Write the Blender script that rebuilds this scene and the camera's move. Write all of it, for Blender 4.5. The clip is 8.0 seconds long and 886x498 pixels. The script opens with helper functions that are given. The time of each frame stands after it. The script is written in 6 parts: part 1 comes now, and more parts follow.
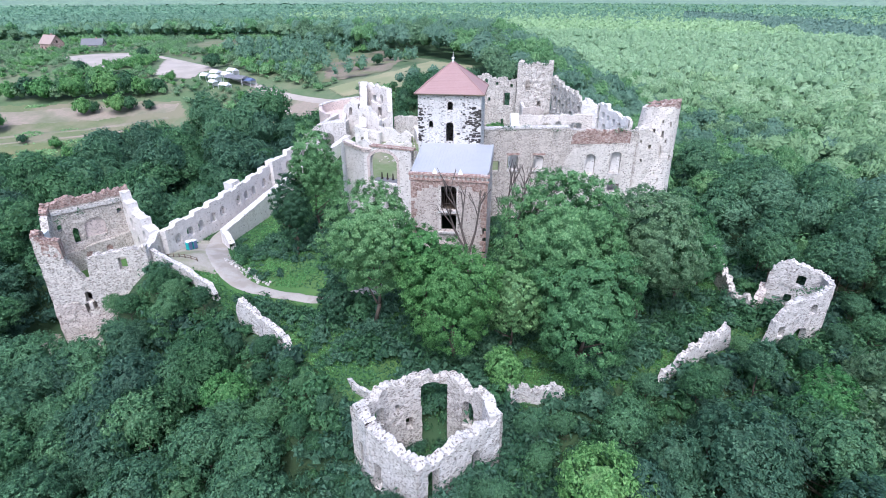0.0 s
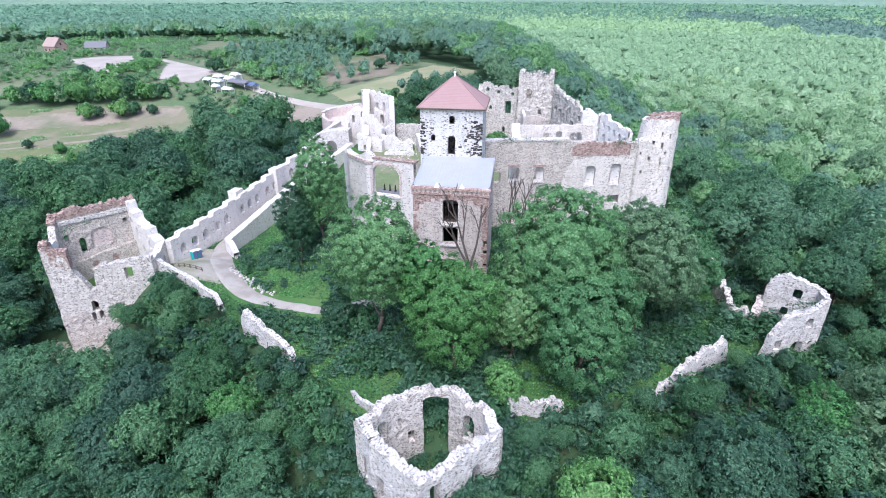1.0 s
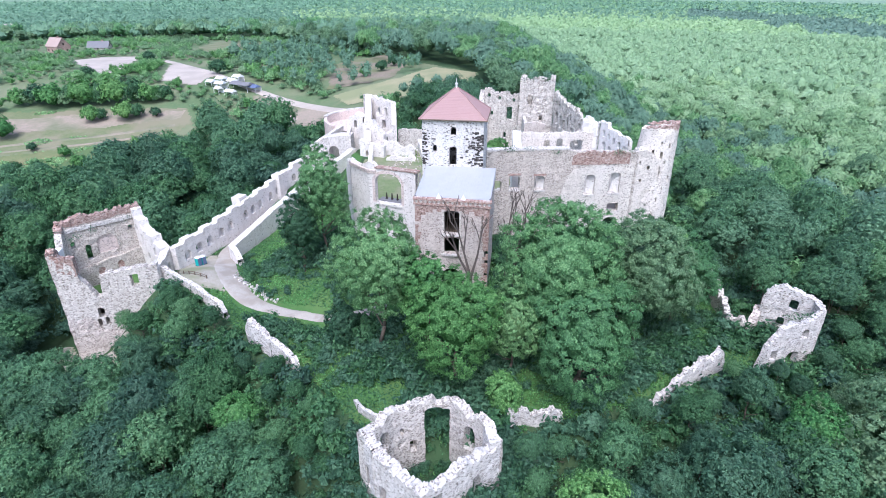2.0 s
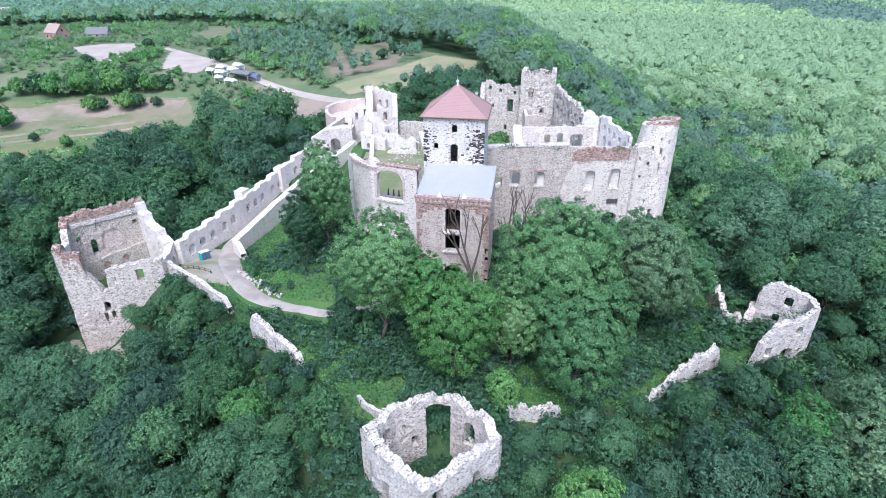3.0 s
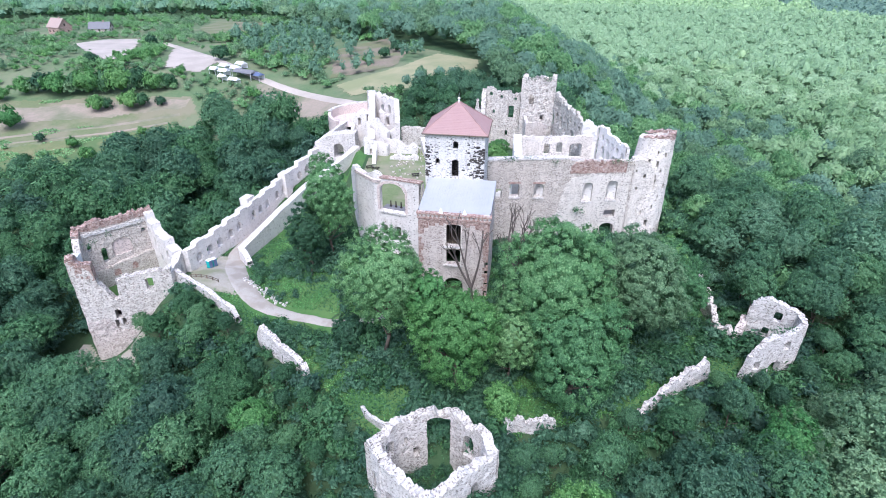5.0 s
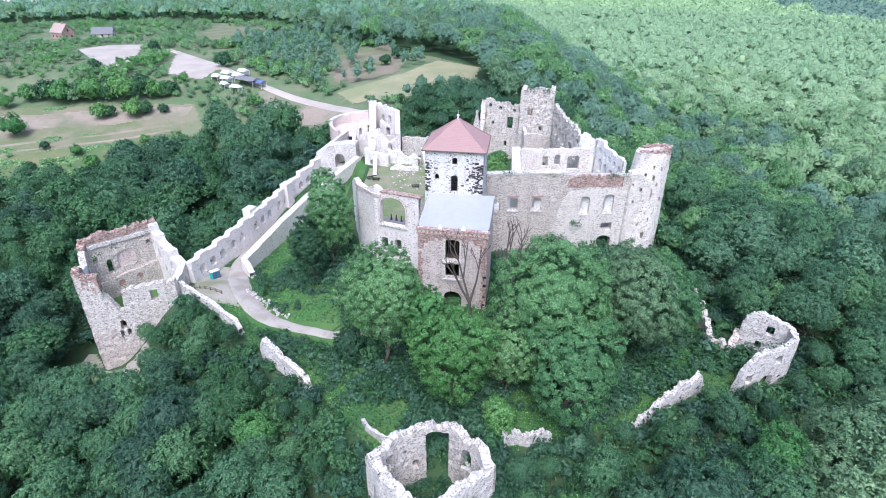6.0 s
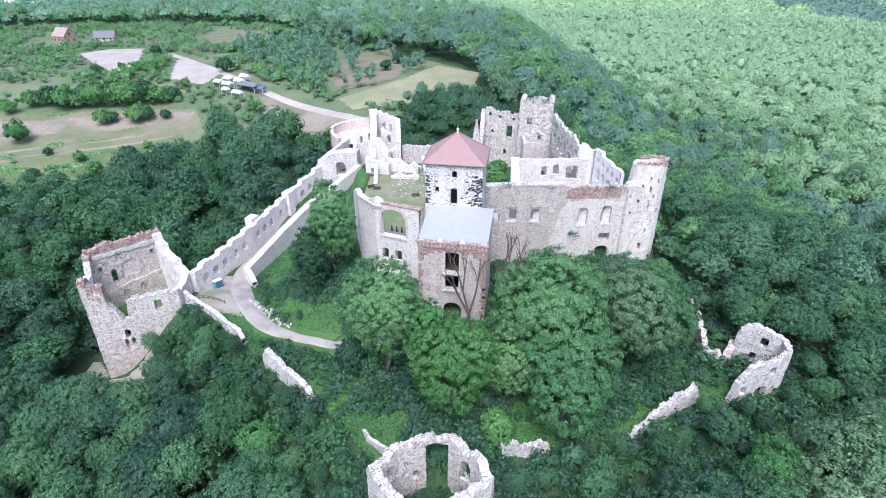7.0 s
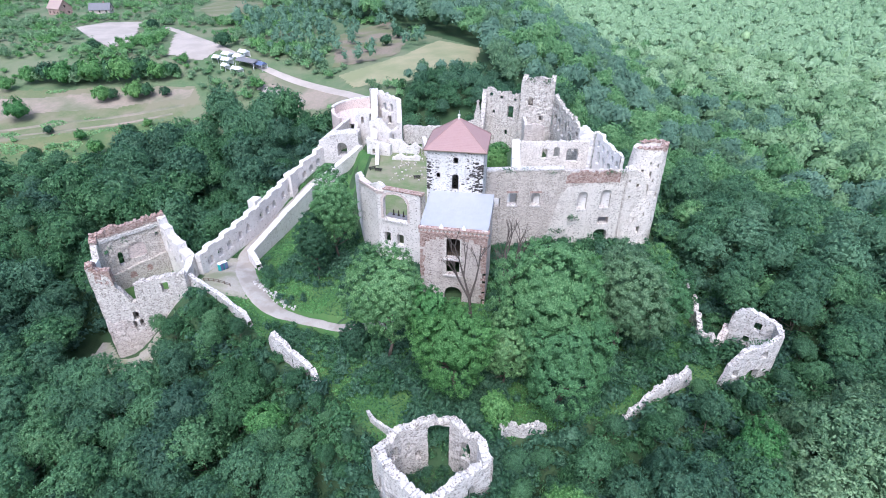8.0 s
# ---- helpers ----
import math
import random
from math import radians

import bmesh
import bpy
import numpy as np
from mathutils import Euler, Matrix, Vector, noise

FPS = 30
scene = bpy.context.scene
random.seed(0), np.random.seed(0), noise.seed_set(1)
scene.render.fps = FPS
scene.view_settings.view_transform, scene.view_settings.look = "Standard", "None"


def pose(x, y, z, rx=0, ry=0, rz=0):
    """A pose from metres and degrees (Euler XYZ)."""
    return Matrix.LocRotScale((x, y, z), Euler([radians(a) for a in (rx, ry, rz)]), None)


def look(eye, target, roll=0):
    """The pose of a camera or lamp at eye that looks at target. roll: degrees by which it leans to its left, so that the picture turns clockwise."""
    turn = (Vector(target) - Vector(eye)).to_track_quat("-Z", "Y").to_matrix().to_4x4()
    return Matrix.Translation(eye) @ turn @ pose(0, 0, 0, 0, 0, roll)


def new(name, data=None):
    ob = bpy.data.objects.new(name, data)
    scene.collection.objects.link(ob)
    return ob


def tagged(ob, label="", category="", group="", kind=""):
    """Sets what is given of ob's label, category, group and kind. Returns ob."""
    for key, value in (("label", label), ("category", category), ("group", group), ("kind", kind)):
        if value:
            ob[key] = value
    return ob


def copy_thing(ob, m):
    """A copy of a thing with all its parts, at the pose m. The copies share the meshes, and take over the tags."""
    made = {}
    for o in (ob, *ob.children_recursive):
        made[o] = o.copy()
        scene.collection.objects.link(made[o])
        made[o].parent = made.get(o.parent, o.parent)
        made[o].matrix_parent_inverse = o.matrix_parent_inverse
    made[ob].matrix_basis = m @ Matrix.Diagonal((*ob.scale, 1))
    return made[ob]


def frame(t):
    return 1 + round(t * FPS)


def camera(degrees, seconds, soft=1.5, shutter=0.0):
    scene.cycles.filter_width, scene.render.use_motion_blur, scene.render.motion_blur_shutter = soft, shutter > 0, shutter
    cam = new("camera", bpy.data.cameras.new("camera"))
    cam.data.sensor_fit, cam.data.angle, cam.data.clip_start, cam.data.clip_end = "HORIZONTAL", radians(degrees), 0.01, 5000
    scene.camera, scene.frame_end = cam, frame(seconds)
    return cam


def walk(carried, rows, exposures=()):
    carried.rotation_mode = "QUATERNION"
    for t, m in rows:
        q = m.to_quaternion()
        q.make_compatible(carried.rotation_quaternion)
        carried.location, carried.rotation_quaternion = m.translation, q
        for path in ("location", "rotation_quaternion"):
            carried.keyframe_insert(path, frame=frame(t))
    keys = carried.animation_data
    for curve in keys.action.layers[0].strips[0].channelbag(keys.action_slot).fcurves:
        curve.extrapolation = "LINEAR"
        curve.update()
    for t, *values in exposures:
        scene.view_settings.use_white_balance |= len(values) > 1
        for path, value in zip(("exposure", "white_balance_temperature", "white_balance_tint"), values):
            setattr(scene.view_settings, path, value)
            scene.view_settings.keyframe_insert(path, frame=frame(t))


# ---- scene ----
cam = camera(78.1, 8.0, 0.95)
METRES, EYE, TILT, LEAN, TURN = 26.0, 40.0, -25.5, 0.0, 0.0
EXPO, KELVIN, TINT = 0.73, 5520.0, 15.0
ROWS = [
    (0.0, 0.0, 0.0, 0.0, 0.0, 0.0, -0.0),
    (0.5, -0.0007, -0.0292, 0.0536, 0.09, -0.16, -0.08),
    (1.0, -0.0023, -0.0606, 0.1039, 0.14, -0.14, -0.13),
    (1.5, -0.0041, -0.0906, 0.1529, 0.2, -0.14, -0.19),
    (3.0, -0.0091, -0.1774, 0.3, 0.31, -2.07, -0.33),
    (3.5, -0.0109, -0.206, 0.3467, 0.33, -2.78, -0.4),
    (4.0, -0.0114, -0.2349, 0.3998, 0.39, -3.26, -0.47),
    (4.5, -0.0121, -0.2649, 0.4493, 0.4, -3.26, -0.51),
    (6.0, 0.0025, -0.3838, 0.6238, 0.51, -3.22, -0.63),
    (6.5, 0.0052, -0.4195, 0.6807, 0.53, -3.2, -0.66),
    (7.0, 0.0045, -0.4517, 0.733, 0.53, -3.28, -0.68),
    (7.5, 0.001, -0.4858, 0.7897, 0.57, -4.6, -0.71),
    (8.0, -0.0032, -0.5204, 0.852, 0.58, -6.2, -0.73),
]
walk(cam, [(t, pose(0, 0, EYE, TILT, LEAN, TURN) @ pose(METRES * x, METRES * y, METRES * z, 90 + pitch, roll, yaw)) for t, x, y, z, yaw, pitch, roll in ROWS],
     [(t, EXPO + d, KELVIN, TINT) for t, d in ((0.0, -0.13), (1.0, -0.05), (1.5, -0.03), (3.0, -0.07), (3.5, -0.1), (4.0, -0.05), (4.5, -0.03), (6.0, -0.02), (7.0, -0.03), (8.0, -0.07))])

# ---- light: bright overcast, soft sun from behind the camera's left ----
world = bpy.data.worlds.new("sky")
scene.world = world
world.use_nodes = True
wn = world.node_tree
sky = wn.nodes.new("ShaderNodeTexSky")
sky.sky_type, sky.sun_disc = "NISHITA", False
sky.sun_elevation, sky.sun_rotation = radians(57), radians(185)
sky.air_density, sky.dust_density, sky.ozone_density = 1.2, 4.0, 1.0
wn.links.new(sky.outputs[0], wn.nodes["Background"].inputs[0])
wn.nodes["Background"].inputs[1].default_value = 0.138
sun = new("sun", bpy.data.lights.new("sun", "SUN"))
sun.data.energy, sun.data.angle, sun.data.color = 1.75, radians(28), (1.0, 0.96, 0.9)
sun.matrix_world = look((-6, -66, 105), (0, 0, 0))


# ---- materials ----
def material(name, rough=0.9):
    mat = bpy.data.materials.new(name)
    mat.use_nodes = True
    nt = mat.node_tree
    b = nt.nodes["Principled BSDF"]
    b.inputs["Roughness"].default_value = rough
    b.inputs["Specular IOR Level"].default_value = 0.25
    return mat, nt, b


def coords(nt, scale=(1, 1, 1)):
    tc = nt.nodes.new("ShaderNodeTexCoord")
    mp = nt.nodes.new("ShaderNodeMapping")
    mp.inputs["Scale"].default_value = scale
    nt.links.new(tc.outputs["Object"], mp.inputs[0])
    return mp.outputs[0]


def noise_tex(nt, co, scale, detail=4, rough=0.6):
    n = nt.nodes.new("ShaderNodeTexNoise")
    n.inputs["Scale"].default_value, n.inputs["Detail"].default_value, n.inputs["Roughness"].default_value = scale, detail, rough
    nt.links.new(co, n.inputs["Vector"])
    return n.outputs["Fac"]


def ramp(nt, fac, stops):
    r = nt.nodes.new("ShaderNodeValToRGB")
    e = r.color_ramp.elements
    while len(e) < len(stops):
        e.new(0.5)
    for el, (p, c) in zip(e, stops):
        el.position, el.color = p, (*c, 1) if len(c) == 3 else c
    nt.links.new(fac, r.inputs[0])
    return r.outputs[0]


def blend(nt, fac, a, b, mode="MIX"):
    m = nt.nodes.new("ShaderNodeMix")
    m.data_type, m.blend_type = "RGBA", mode
    for sock, v in ((m.inputs[0], fac), (m.inputs[6], a), (m.inputs[7], b)):
        if isinstance(v, (int, float)):
            sock.default_value = v
        elif isinstance(v, tuple):
            sock.default_value = (*v, 1)
        else:
            nt.links.new(v, sock)
    return m.outputs[2]


def bump(nt, b, h, strength=0.5, dist=0.1):
    n = nt.nodes.new("ShaderNodeBump")
    n.inputs["Strength"].default_value, n.inputs["Distance"].default_value = strength, dist
    nt.links.new(h, n.inputs["Height"])
    nt.links.new(n.outputs[0], b.inputs["Normal"])


def g3(v):
    return (v, v, v)


def masonry(name, light, dark, stone=2.0, plaster=0.5, pocks=0.35, stain=(0.2, 0.17, 0.14), flat=1.5):
    """Rubble masonry: stones of two tones in pale mortar, patches of old plaster, dark pocks and stains."""
    mat, nt, b = material(name, 0.95)
    co = coords(nt, (1, 1, flat))
    v = nt.nodes.new("ShaderNodeTexVoronoi")
    v.inputs["Scale"].default_value = stone
    nt.links.new(co, v.inputs["Vector"])
    sep = nt.nodes.new("ShaderNodeSeparateColor")
    nt.links.new(v.outputs["Color"], sep.inputs[0])
    stones = ramp(nt, sep.outputs[0], [(0.0, dark), (0.45, tuple(0.5 * (p + q) for p, q in zip(light, dark))), (1.0, light)])
    edge = nt.nodes.new("ShaderNodeTexVoronoi")
    edge.feature = "DISTANCE_TO_EDGE"
    edge.inputs["Scale"].default_value = stone
    nt.links.new(co, edge.inputs["Vector"])
    joint = ramp(nt, edge.outputs["Distance"], [(0.02, g3(1)), (0.12, g3(0))])
    col = blend(nt, joint, stones, tuple(min(1, c * 1.02) for c in light))
    big = noise_tex(nt, coords(nt), 0.22, 5, 0.65)
    plast = ramp(nt, big, [(1 - plaster - 0.12, g3(0)), (1 - plaster + 0.06, g3(0.92))])
    fine = noise_tex(nt, coords(nt), 3.5, 4)
    plcol = blend(nt, fine, tuple(c * 0.9 for c in light), tuple(min(1, c * 1.08) for c in light))
    col = blend(nt, plast, col, plcol)
    pk = nt.nodes.new("ShaderNodeTexVoronoi")
    pk.inputs["Scale"].default_value = stone * 1.1
    nt.links.new(coords(nt, (1, 1, 2.2)), pk.inputs["Vector"])
    sp = nt.nodes.new("ShaderNodeSeparateColor")
    nt.links.new(pk.outputs["Color"], sp.inputs[0])
    holes = ramp(nt, sp.outputs[1], [(1 - pocks * 0.45, g3(0)), (1 - pocks * 0.45 + 0.02, g3(1))])
    near = ramp(nt, pk.outputs["Distance"], [(0.3, g3(1)), (0.5, g3(0))])
    col = blend(nt, blend(nt, 1.0, holes, near, "MULTIPLY"), col, tuple(c * 0.8 for c in stain))
    st = noise_tex(nt, coords(nt, (1, 1, 0.35)), 0.7, 6, 0.7)
    col = blend(nt, ramp(nt, st, [(0.52, g3(0)), (0.78, g3(0.55))]), col, tuple(c * 1.6 for c in stain))
    broad = noise_tex(nt, coords(nt), 0.16, 4, 0.6)
    col = blend(nt, ramp(nt, broad, [(0.38, g3(0.32)), (0.62, g3(0))]), col, tuple(0.5 * (p + q) for p, q in zip(light, dark)))
    streak = noise_tex(nt, coords(nt, (1, 1, 0.06)), 1.1, 4, 0.6)
    col = blend(nt, ramp(nt, streak, [(0.55, g3(0)), (0.75, g3(0.25))]), col, tuple(c * 1.8 for c in stain))
    crumb = noise_tex(nt, coords(nt, (1, 1, 1.3)), 2.4, 6, 0.8)
    col = blend(nt, ramp(nt, crumb, [(0.54, g3(0)), (0.66, g3(min(0.95, 0.25 + pocks * 0.85)))]), col, tuple(c * 1.1 for c in stain))
    col = blend(nt, ramp(nt, crumb, [(0.36, g3(0.5)), (0.46, g3(0))]), col, tuple(min(1, c * 1.06) for c in light))
    nt.links.new(col, b.inputs["Base Color"])
    bump(nt, b, blend(nt, 0.5, edge.outputs["Distance"], crumb), 1.0, 0.25)
    return mat


LIME = masonry("weathered_limestone", (0.76, 0.715, 0.67), (0.275, 0.24, 0.215), 2.0, 0.36, 0.8)
HALLST = masonry("grey_rubble_stone", (0.71, 0.65, 0.595), (0.25, 0.215, 0.19), 2.6, 0.34, 0.85)
CREAM = masonry("cream_plastered_rubble", (0.79, 0.74, 0.685), (0.42, 0.38, 0.345), 2.0, 0.5, 0.6)
LIMEWASH = masonry("fresh_limewashed_stone", (0.87, 0.845, 0.82), (0.66, 0.62, 0.585), 1.6, 0.62, 0.2, (0.34, 0.3, 0.26))
TOWERST = masonry("whitewashed_rubble", (0.76, 0.74, 0.73), (0.46, 0.43, 0.41), 1.6, 0.55, 0.7, (0.08, 0.07, 0.068), 2.4)
NEWST = masonry("restored_pale_limestone", (0.80, 0.76, 0.735), (0.56, 0.52, 0.495), 1.5, 0.45, 0.15, (0.3, 0.26, 0.22))
WHITE = masonry("bleached_limestone", (0.78, 0.742, 0.72), (0.36, 0.33, 0.31), 2.0, 0.42, 0.7)
WINGST = masonry("limewashed_rubble", (0.82, 0.775, 0.745), (0.5, 0.445, 0.415), 2.0, 0.55, 0.4)
PATCHY = masonry("patched_rubble_with_brick", (0.71, 0.645, 0.605), (0.33, 0.265, 0.235), 2.6, 0.45, 0.7, (0.2, 0.15, 0.13))


def brickwork(name, red=(0.34, 0.215, 0.18), pale=0.5):
    mat, nt, b = material(name, 0.95)
    n1 = noise_tex(nt, coords(nt, (1, 1, 2.0)), 1.9, 6, 0.8)
    n2 = noise_tex(nt, coords(nt), 0.8 if pale > 0.48 else 1.7, 5, 0.7)
    col = ramp(nt, n1, [(0.38, tuple(c * 0.3 for c in red)), (0.46, red), (0.53, tuple(min(1, c * 1.35) for c in red)), (0.6, (0.6, 0.52, 0.48))])
    col = blend(nt, ramp(nt, n2, [(pale, g3(0)), (pale + 0.2, g3(0.7 if pale > 0.45 else 0.95))]), col, (0.55, 0.46, 0.41))
    nt.links.new(col, b.inputs["Base Color"])
    bump(nt, b, n1, 0.7, 0.12)
    return mat


BRICK = brickwork("weathered_red_brick", (0.33, 0.21, 0.18), 0.47)
MIXBRICK = brickwork("crumbling_brick_and_stone", (0.27, 0.175, 0.15), 0.455)
PALEBRICK = brickwork("pale_pink_brick", (0.56, 0.47, 0.44))


def speckled(name, a, b_, scale=1.0, rough=0.95, bmp=0.4, c_=None):
    mat, nt, b = material(name, rough)
    n1 = noise_tex(nt, coords(nt), 2.5 * scale, 6, 0.7)
    n2 = noise_tex(nt, coords(nt), 0.12 * scale, 4, 0.6)
    col = blend(nt, ramp(nt, n1, [(0.3, g3(0)), (0.7, g3(1))]), a, b_)
    if c_:
        col = blend(nt, ramp(nt, n2, [(0.42, g3(0)), (0.6, g3(1))]), col, c_)
    nt.links.new(col, b.inputs["Base Color"])
    bump(nt, b, n1, bmp, 0.1)
    return mat


SOIL = speckled("forest_floor", (0.04, 0.075, 0.035), (0.07, 0.11, 0.05), 1.0, 1.0, 0.6, (0.05, 0.1, 0.045))
GRASS = speckled("rough_grass", (0.045, 0.12, 0.035), (0.09, 0.2, 0.06), 1.2, 1.0, 0.6, (0.1, 0.185, 0.06))
LAWN = speckled("trodden_grass", (0.14, 0.19, 0.09), (0.2, 0.25, 0.12), 1.0, 1.0, 0.4, (0.27, 0.26, 0.18))
MEADOW = speckled("dry_meadow", (0.135, 0.17, 0.085), (0.185, 0.21, 0.112), 0.5, 1.0, 0.5, (0.235, 0.22, 0.15))
PASTURE_GRASS = speckled("pasture_grass", (0.098, 0.16, 0.08), (0.14, 0.2, 0.1), 0.3, 1.0, 0.5, (0.19, 0.215, 0.13))
BAREEARTH = speckled("dry_earth", (0.37, 0.3, 0.255), (0.27, 0.24, 0.185), 0.4, 1.0, 0.3, (0.19, 0.2, 0.13))
RUDERAL = speckled("dry_rough_slope", (0.16, 0.185, 0.085), (0.25, 0.235, 0.13), 0.45, 1.0, 0.5, (0.115, 0.175, 0.075))
HAY = speckled("mown_hay", (0.37, 0.335, 0.215), (0.31, 0.3, 0.18), 0.3, 1.0, 0.3, (0.25, 0.27, 0.15))
PLOUGH = speckled("pinkish_fallow", (0.3, 0.23, 0.2), (0.2, 0.19, 0.13), 0.4, 1.0, 0.3, (0.17, 0.19, 0.1))
GRAVEL = speckled("pale_gravel", (0.36, 0.33, 0.3), (0.47, 0.435, 0.4), 2.0, 0.95, 0.3, (0.33, 0.295, 0.26))
YARDEARTH = speckled("gravelly_yard", (0.32, 0.295, 0.25), (0.42, 0.39, 0.345), 1.0, 0.95, 0.3, (0.24, 0.25, 0.16))
RUBBLE = speckled("pale_stone_rubble", (0.6, 0.57, 0.54), (0.74, 0.71, 0.68), 1.5, 0.95, 0.5, (0.5, 0.475, 0.44))
PAVED = speckled("pale_paving", (0.44, 0.385, 0.345), (0.52, 0.46, 0.415), 0.5, 0.9, 0.2, (0.4, 0.355, 0.315))
BARK = speckled("bark", (0.10, 0.08, 0.065), (0.18, 0.15, 0.12), 2.0, 0.95, 0.6)
DEADWOOD = speckled("dead_grey_wood", (0.085, 0.07, 0.065), (0.16, 0.135, 0.12), 3.0, 0.9, 0.5)
OLDWOOD = speckled("weathered_timber", (0.12, 0.09, 0.07), (0.2, 0.16, 0.12), 4.0, 0.85, 0.4)
DARK = speckled("dark_oiled_timber", (0.025, 0.02, 0.018), (0.05, 0.04, 0.035), 4.0, 0.8, 0.3)
TEAL = speckled("teal_plastic", (0.02, 0.36, 0.36), (0.03, 0.42, 0.42), 1.0, 0.45, 0.05)
BLUE = speckled("grey_blue_plastic", (0.12, 0.16, 0.28), (0.15, 0.19, 0.32), 1.0, 0.45, 0.05)
CANVAS = speckled("white_canvas", (0.75, 0.76, 0.78), (0.8, 0.8, 0.8), 1.0, 0.8, 0.1)
DARKSTONE = speckled("dark_volcanic_stone", (0.05, 0.045, 0.045), (0.11, 0.1, 0.095), 2.0, 0.9, 0.4)
GREYROOF = speckled("grey_roofing", (0.17, 0.17, 0.19), (0.23, 0.23, 0.25), 1.0, 0.85, 0.2)
BROWNROOF = speckled("faded_brown_tiles", (0.36, 0.27, 0.245), (0.46, 0.36, 0.33), 1.5, 0.9, 0.3)


def tiled_roof():
    mat, nt, b = material("pinkish_red_shingle", 0.8)
    n1 = noise_tex(nt, coords(nt), 0.35, 5, 0.6)
    n2 = noise_tex(nt, coords(nt, (1, 1, 5)), 2.2, 4, 0.7)
    w = nt.nodes.new("ShaderNodeTexWave")
    w.bands_direction = "Z"
    w.inputs["Scale"].default_value, w.inputs["Distortion"].default_value = 1.1, 0.6
    nt.links.new(coords(nt), w.inputs["Vector"])
    col = blend(nt, n1, (0.37, 0.235, 0.232), (0.43, 0.295, 0.29))
    col = blend(nt, ramp(nt, n2, [(0.35, g3(0.35)), (0.65, g3(0))]), col, (0.32, 0.19, 0.185))
    nt.links.new(col, b.inputs["Base Color"])
    bump(nt, b, w.outputs["Fac"], 0.18, 0.08)
    return mat


def metal_roof():
    mat, nt, b = material("zinc_sheet", 0.5)
    b.inputs["Metallic"].default_value = 0.3
    n1 = noise_tex(nt, coords(nt), 0.6, 5, 0.65)
    col = blend(nt, n1, (0.44, 0.455, 0.49), (0.6, 0.61, 0.635))
    nt.links.new(col, b.inputs["Base Color"])
    nt.links.new(ramp(nt, n1, [(0.3, g3(0.35)), (0.7, g3(0.6))]), b.inputs["Roughness"])
    return mat


TILE, ZINC = tiled_roof(), metal_roof()


def foliage(name, dark, mid, light, through_light=0.36, fine=0.8):
    """Leaves: each leaf and each tree a little different; some light passes through."""
    dark, mid, light = ((1.06 * r, 0.96 * g, 1.2 * b_) for r, g, b_ in (dark, mid, light))
    mat, nt, b = material(name, 0.55)
    geo = nt.nodes.new("ShaderNodeNewGeometry")
    info = nt.nodes.new("ShaderNodeObjectInfo")
    half_way = lambda p, q, t: tuple(a + (c - a) * t for a, c in zip(p, q))
    col = ramp(nt, geo.outputs["Random Per Island"], [(0.0, half_way(dark, mid, 0.7 - 0.6 * fine)), (0.5, mid), (1.0, half_way(mid, light, 0.35 + 0.6 * fine))])
    wide = noise_tex(nt, coords(nt), 0.075, 2, 0.5)
    col = blend(nt, ramp(nt, wide, [(0.36, g3(0.6)), (0.5, g3(0))]), col, half_way(dark, mid, 0.2))
    col = blend(nt, ramp(nt, wide, [(0.52, g3(0)), (0.68, g3(0.4))]), col, half_way(mid, light, 0.6))
    grain = noise_tex(nt, coords(nt), 2.6, 3, 0.7)
    col = blend(nt, ramp(nt, grain, [(0.36, g3(0.9 * fine)), (0.5, g3(0))]), col, tuple(c * 0.6 for c in dark))
    col = blend(nt, ramp(nt, grain, [(0.53, g3(0)), (0.66, g3(0.9 * fine))]), col, light)
    bump(nt, b, grain, 0.5, 0.2)
    hs = nt.nodes.new("ShaderNodeHueSaturation")
    mr = nt.nodes.new("ShaderNodeMapRange")
    mr.inputs["To Min"].default_value, mr.inputs["To Max"].default_value = 0.84, 1.22
    nt.links.new(info.outputs["Random"], mr.inputs["Value"])
    nt.links.new(mr.outputs[0], hs.inputs["Value"])
    mh = nt.nodes.new("ShaderNodeMapRange")
    mh.inputs["To Min"].default_value, mh.inputs["To Max"].default_value = 0.525, 0.485
    nt.links.new(info.outputs["Random"], mh.inputs["Value"])
    nt.links.new(mh.outputs[0], hs.inputs["Hue"])
    nt.links.new(col, hs.inputs["Color"])
    nt.links.new(hs.outputs[0], b.inputs["Base Color"])
    tr = nt.nodes.new("ShaderNodeBsdfTranslucent")
    nt.links.new(hs.outputs[0], tr.inputs[0])
    mx = nt.nodes.new("ShaderNodeMixShader")
    mx.inputs[0].default_value = through_light
    nt.links.new(b.outputs[0], mx.inputs[1])
    nt.links.new(tr.outputs[0], mx.inputs[2])
    nt.links.new(mx.outputs[0], nt.nodes["Material Output"].inputs[0])
    return mat


LEAF = foliage("forest_leaves", (0.029, 0.090, 0.035), (0.057, 0.165, 0.063), (0.130, 0.307, 0.113))
LEAF2 = foliage("bright_leaves", (0.07, 0.205, 0.05), (0.14, 0.35, 0.088), (0.27, 0.54, 0.16))
LEAF3 = foliage("bluish_leaves", (0.032, 0.093, 0.045), (0.066, 0.170, 0.081), (0.140, 0.296, 0.142))
SLOPELEAF = foliage("hornbeam_leaves", (0.05, 0.142, 0.058), (0.095, 0.24, 0.092), (0.185, 0.39, 0.155))
BLUELEAF = foliage("grey_green_leaves", (0.055, 0.14, 0.07), (0.1, 0.228, 0.113), (0.185, 0.36, 0.182))
ASHLEAF = foliage("ash_leaves", (0.095, 0.2, 0.084), (0.178, 0.34, 0.142), (0.32, 0.52, 0.23))
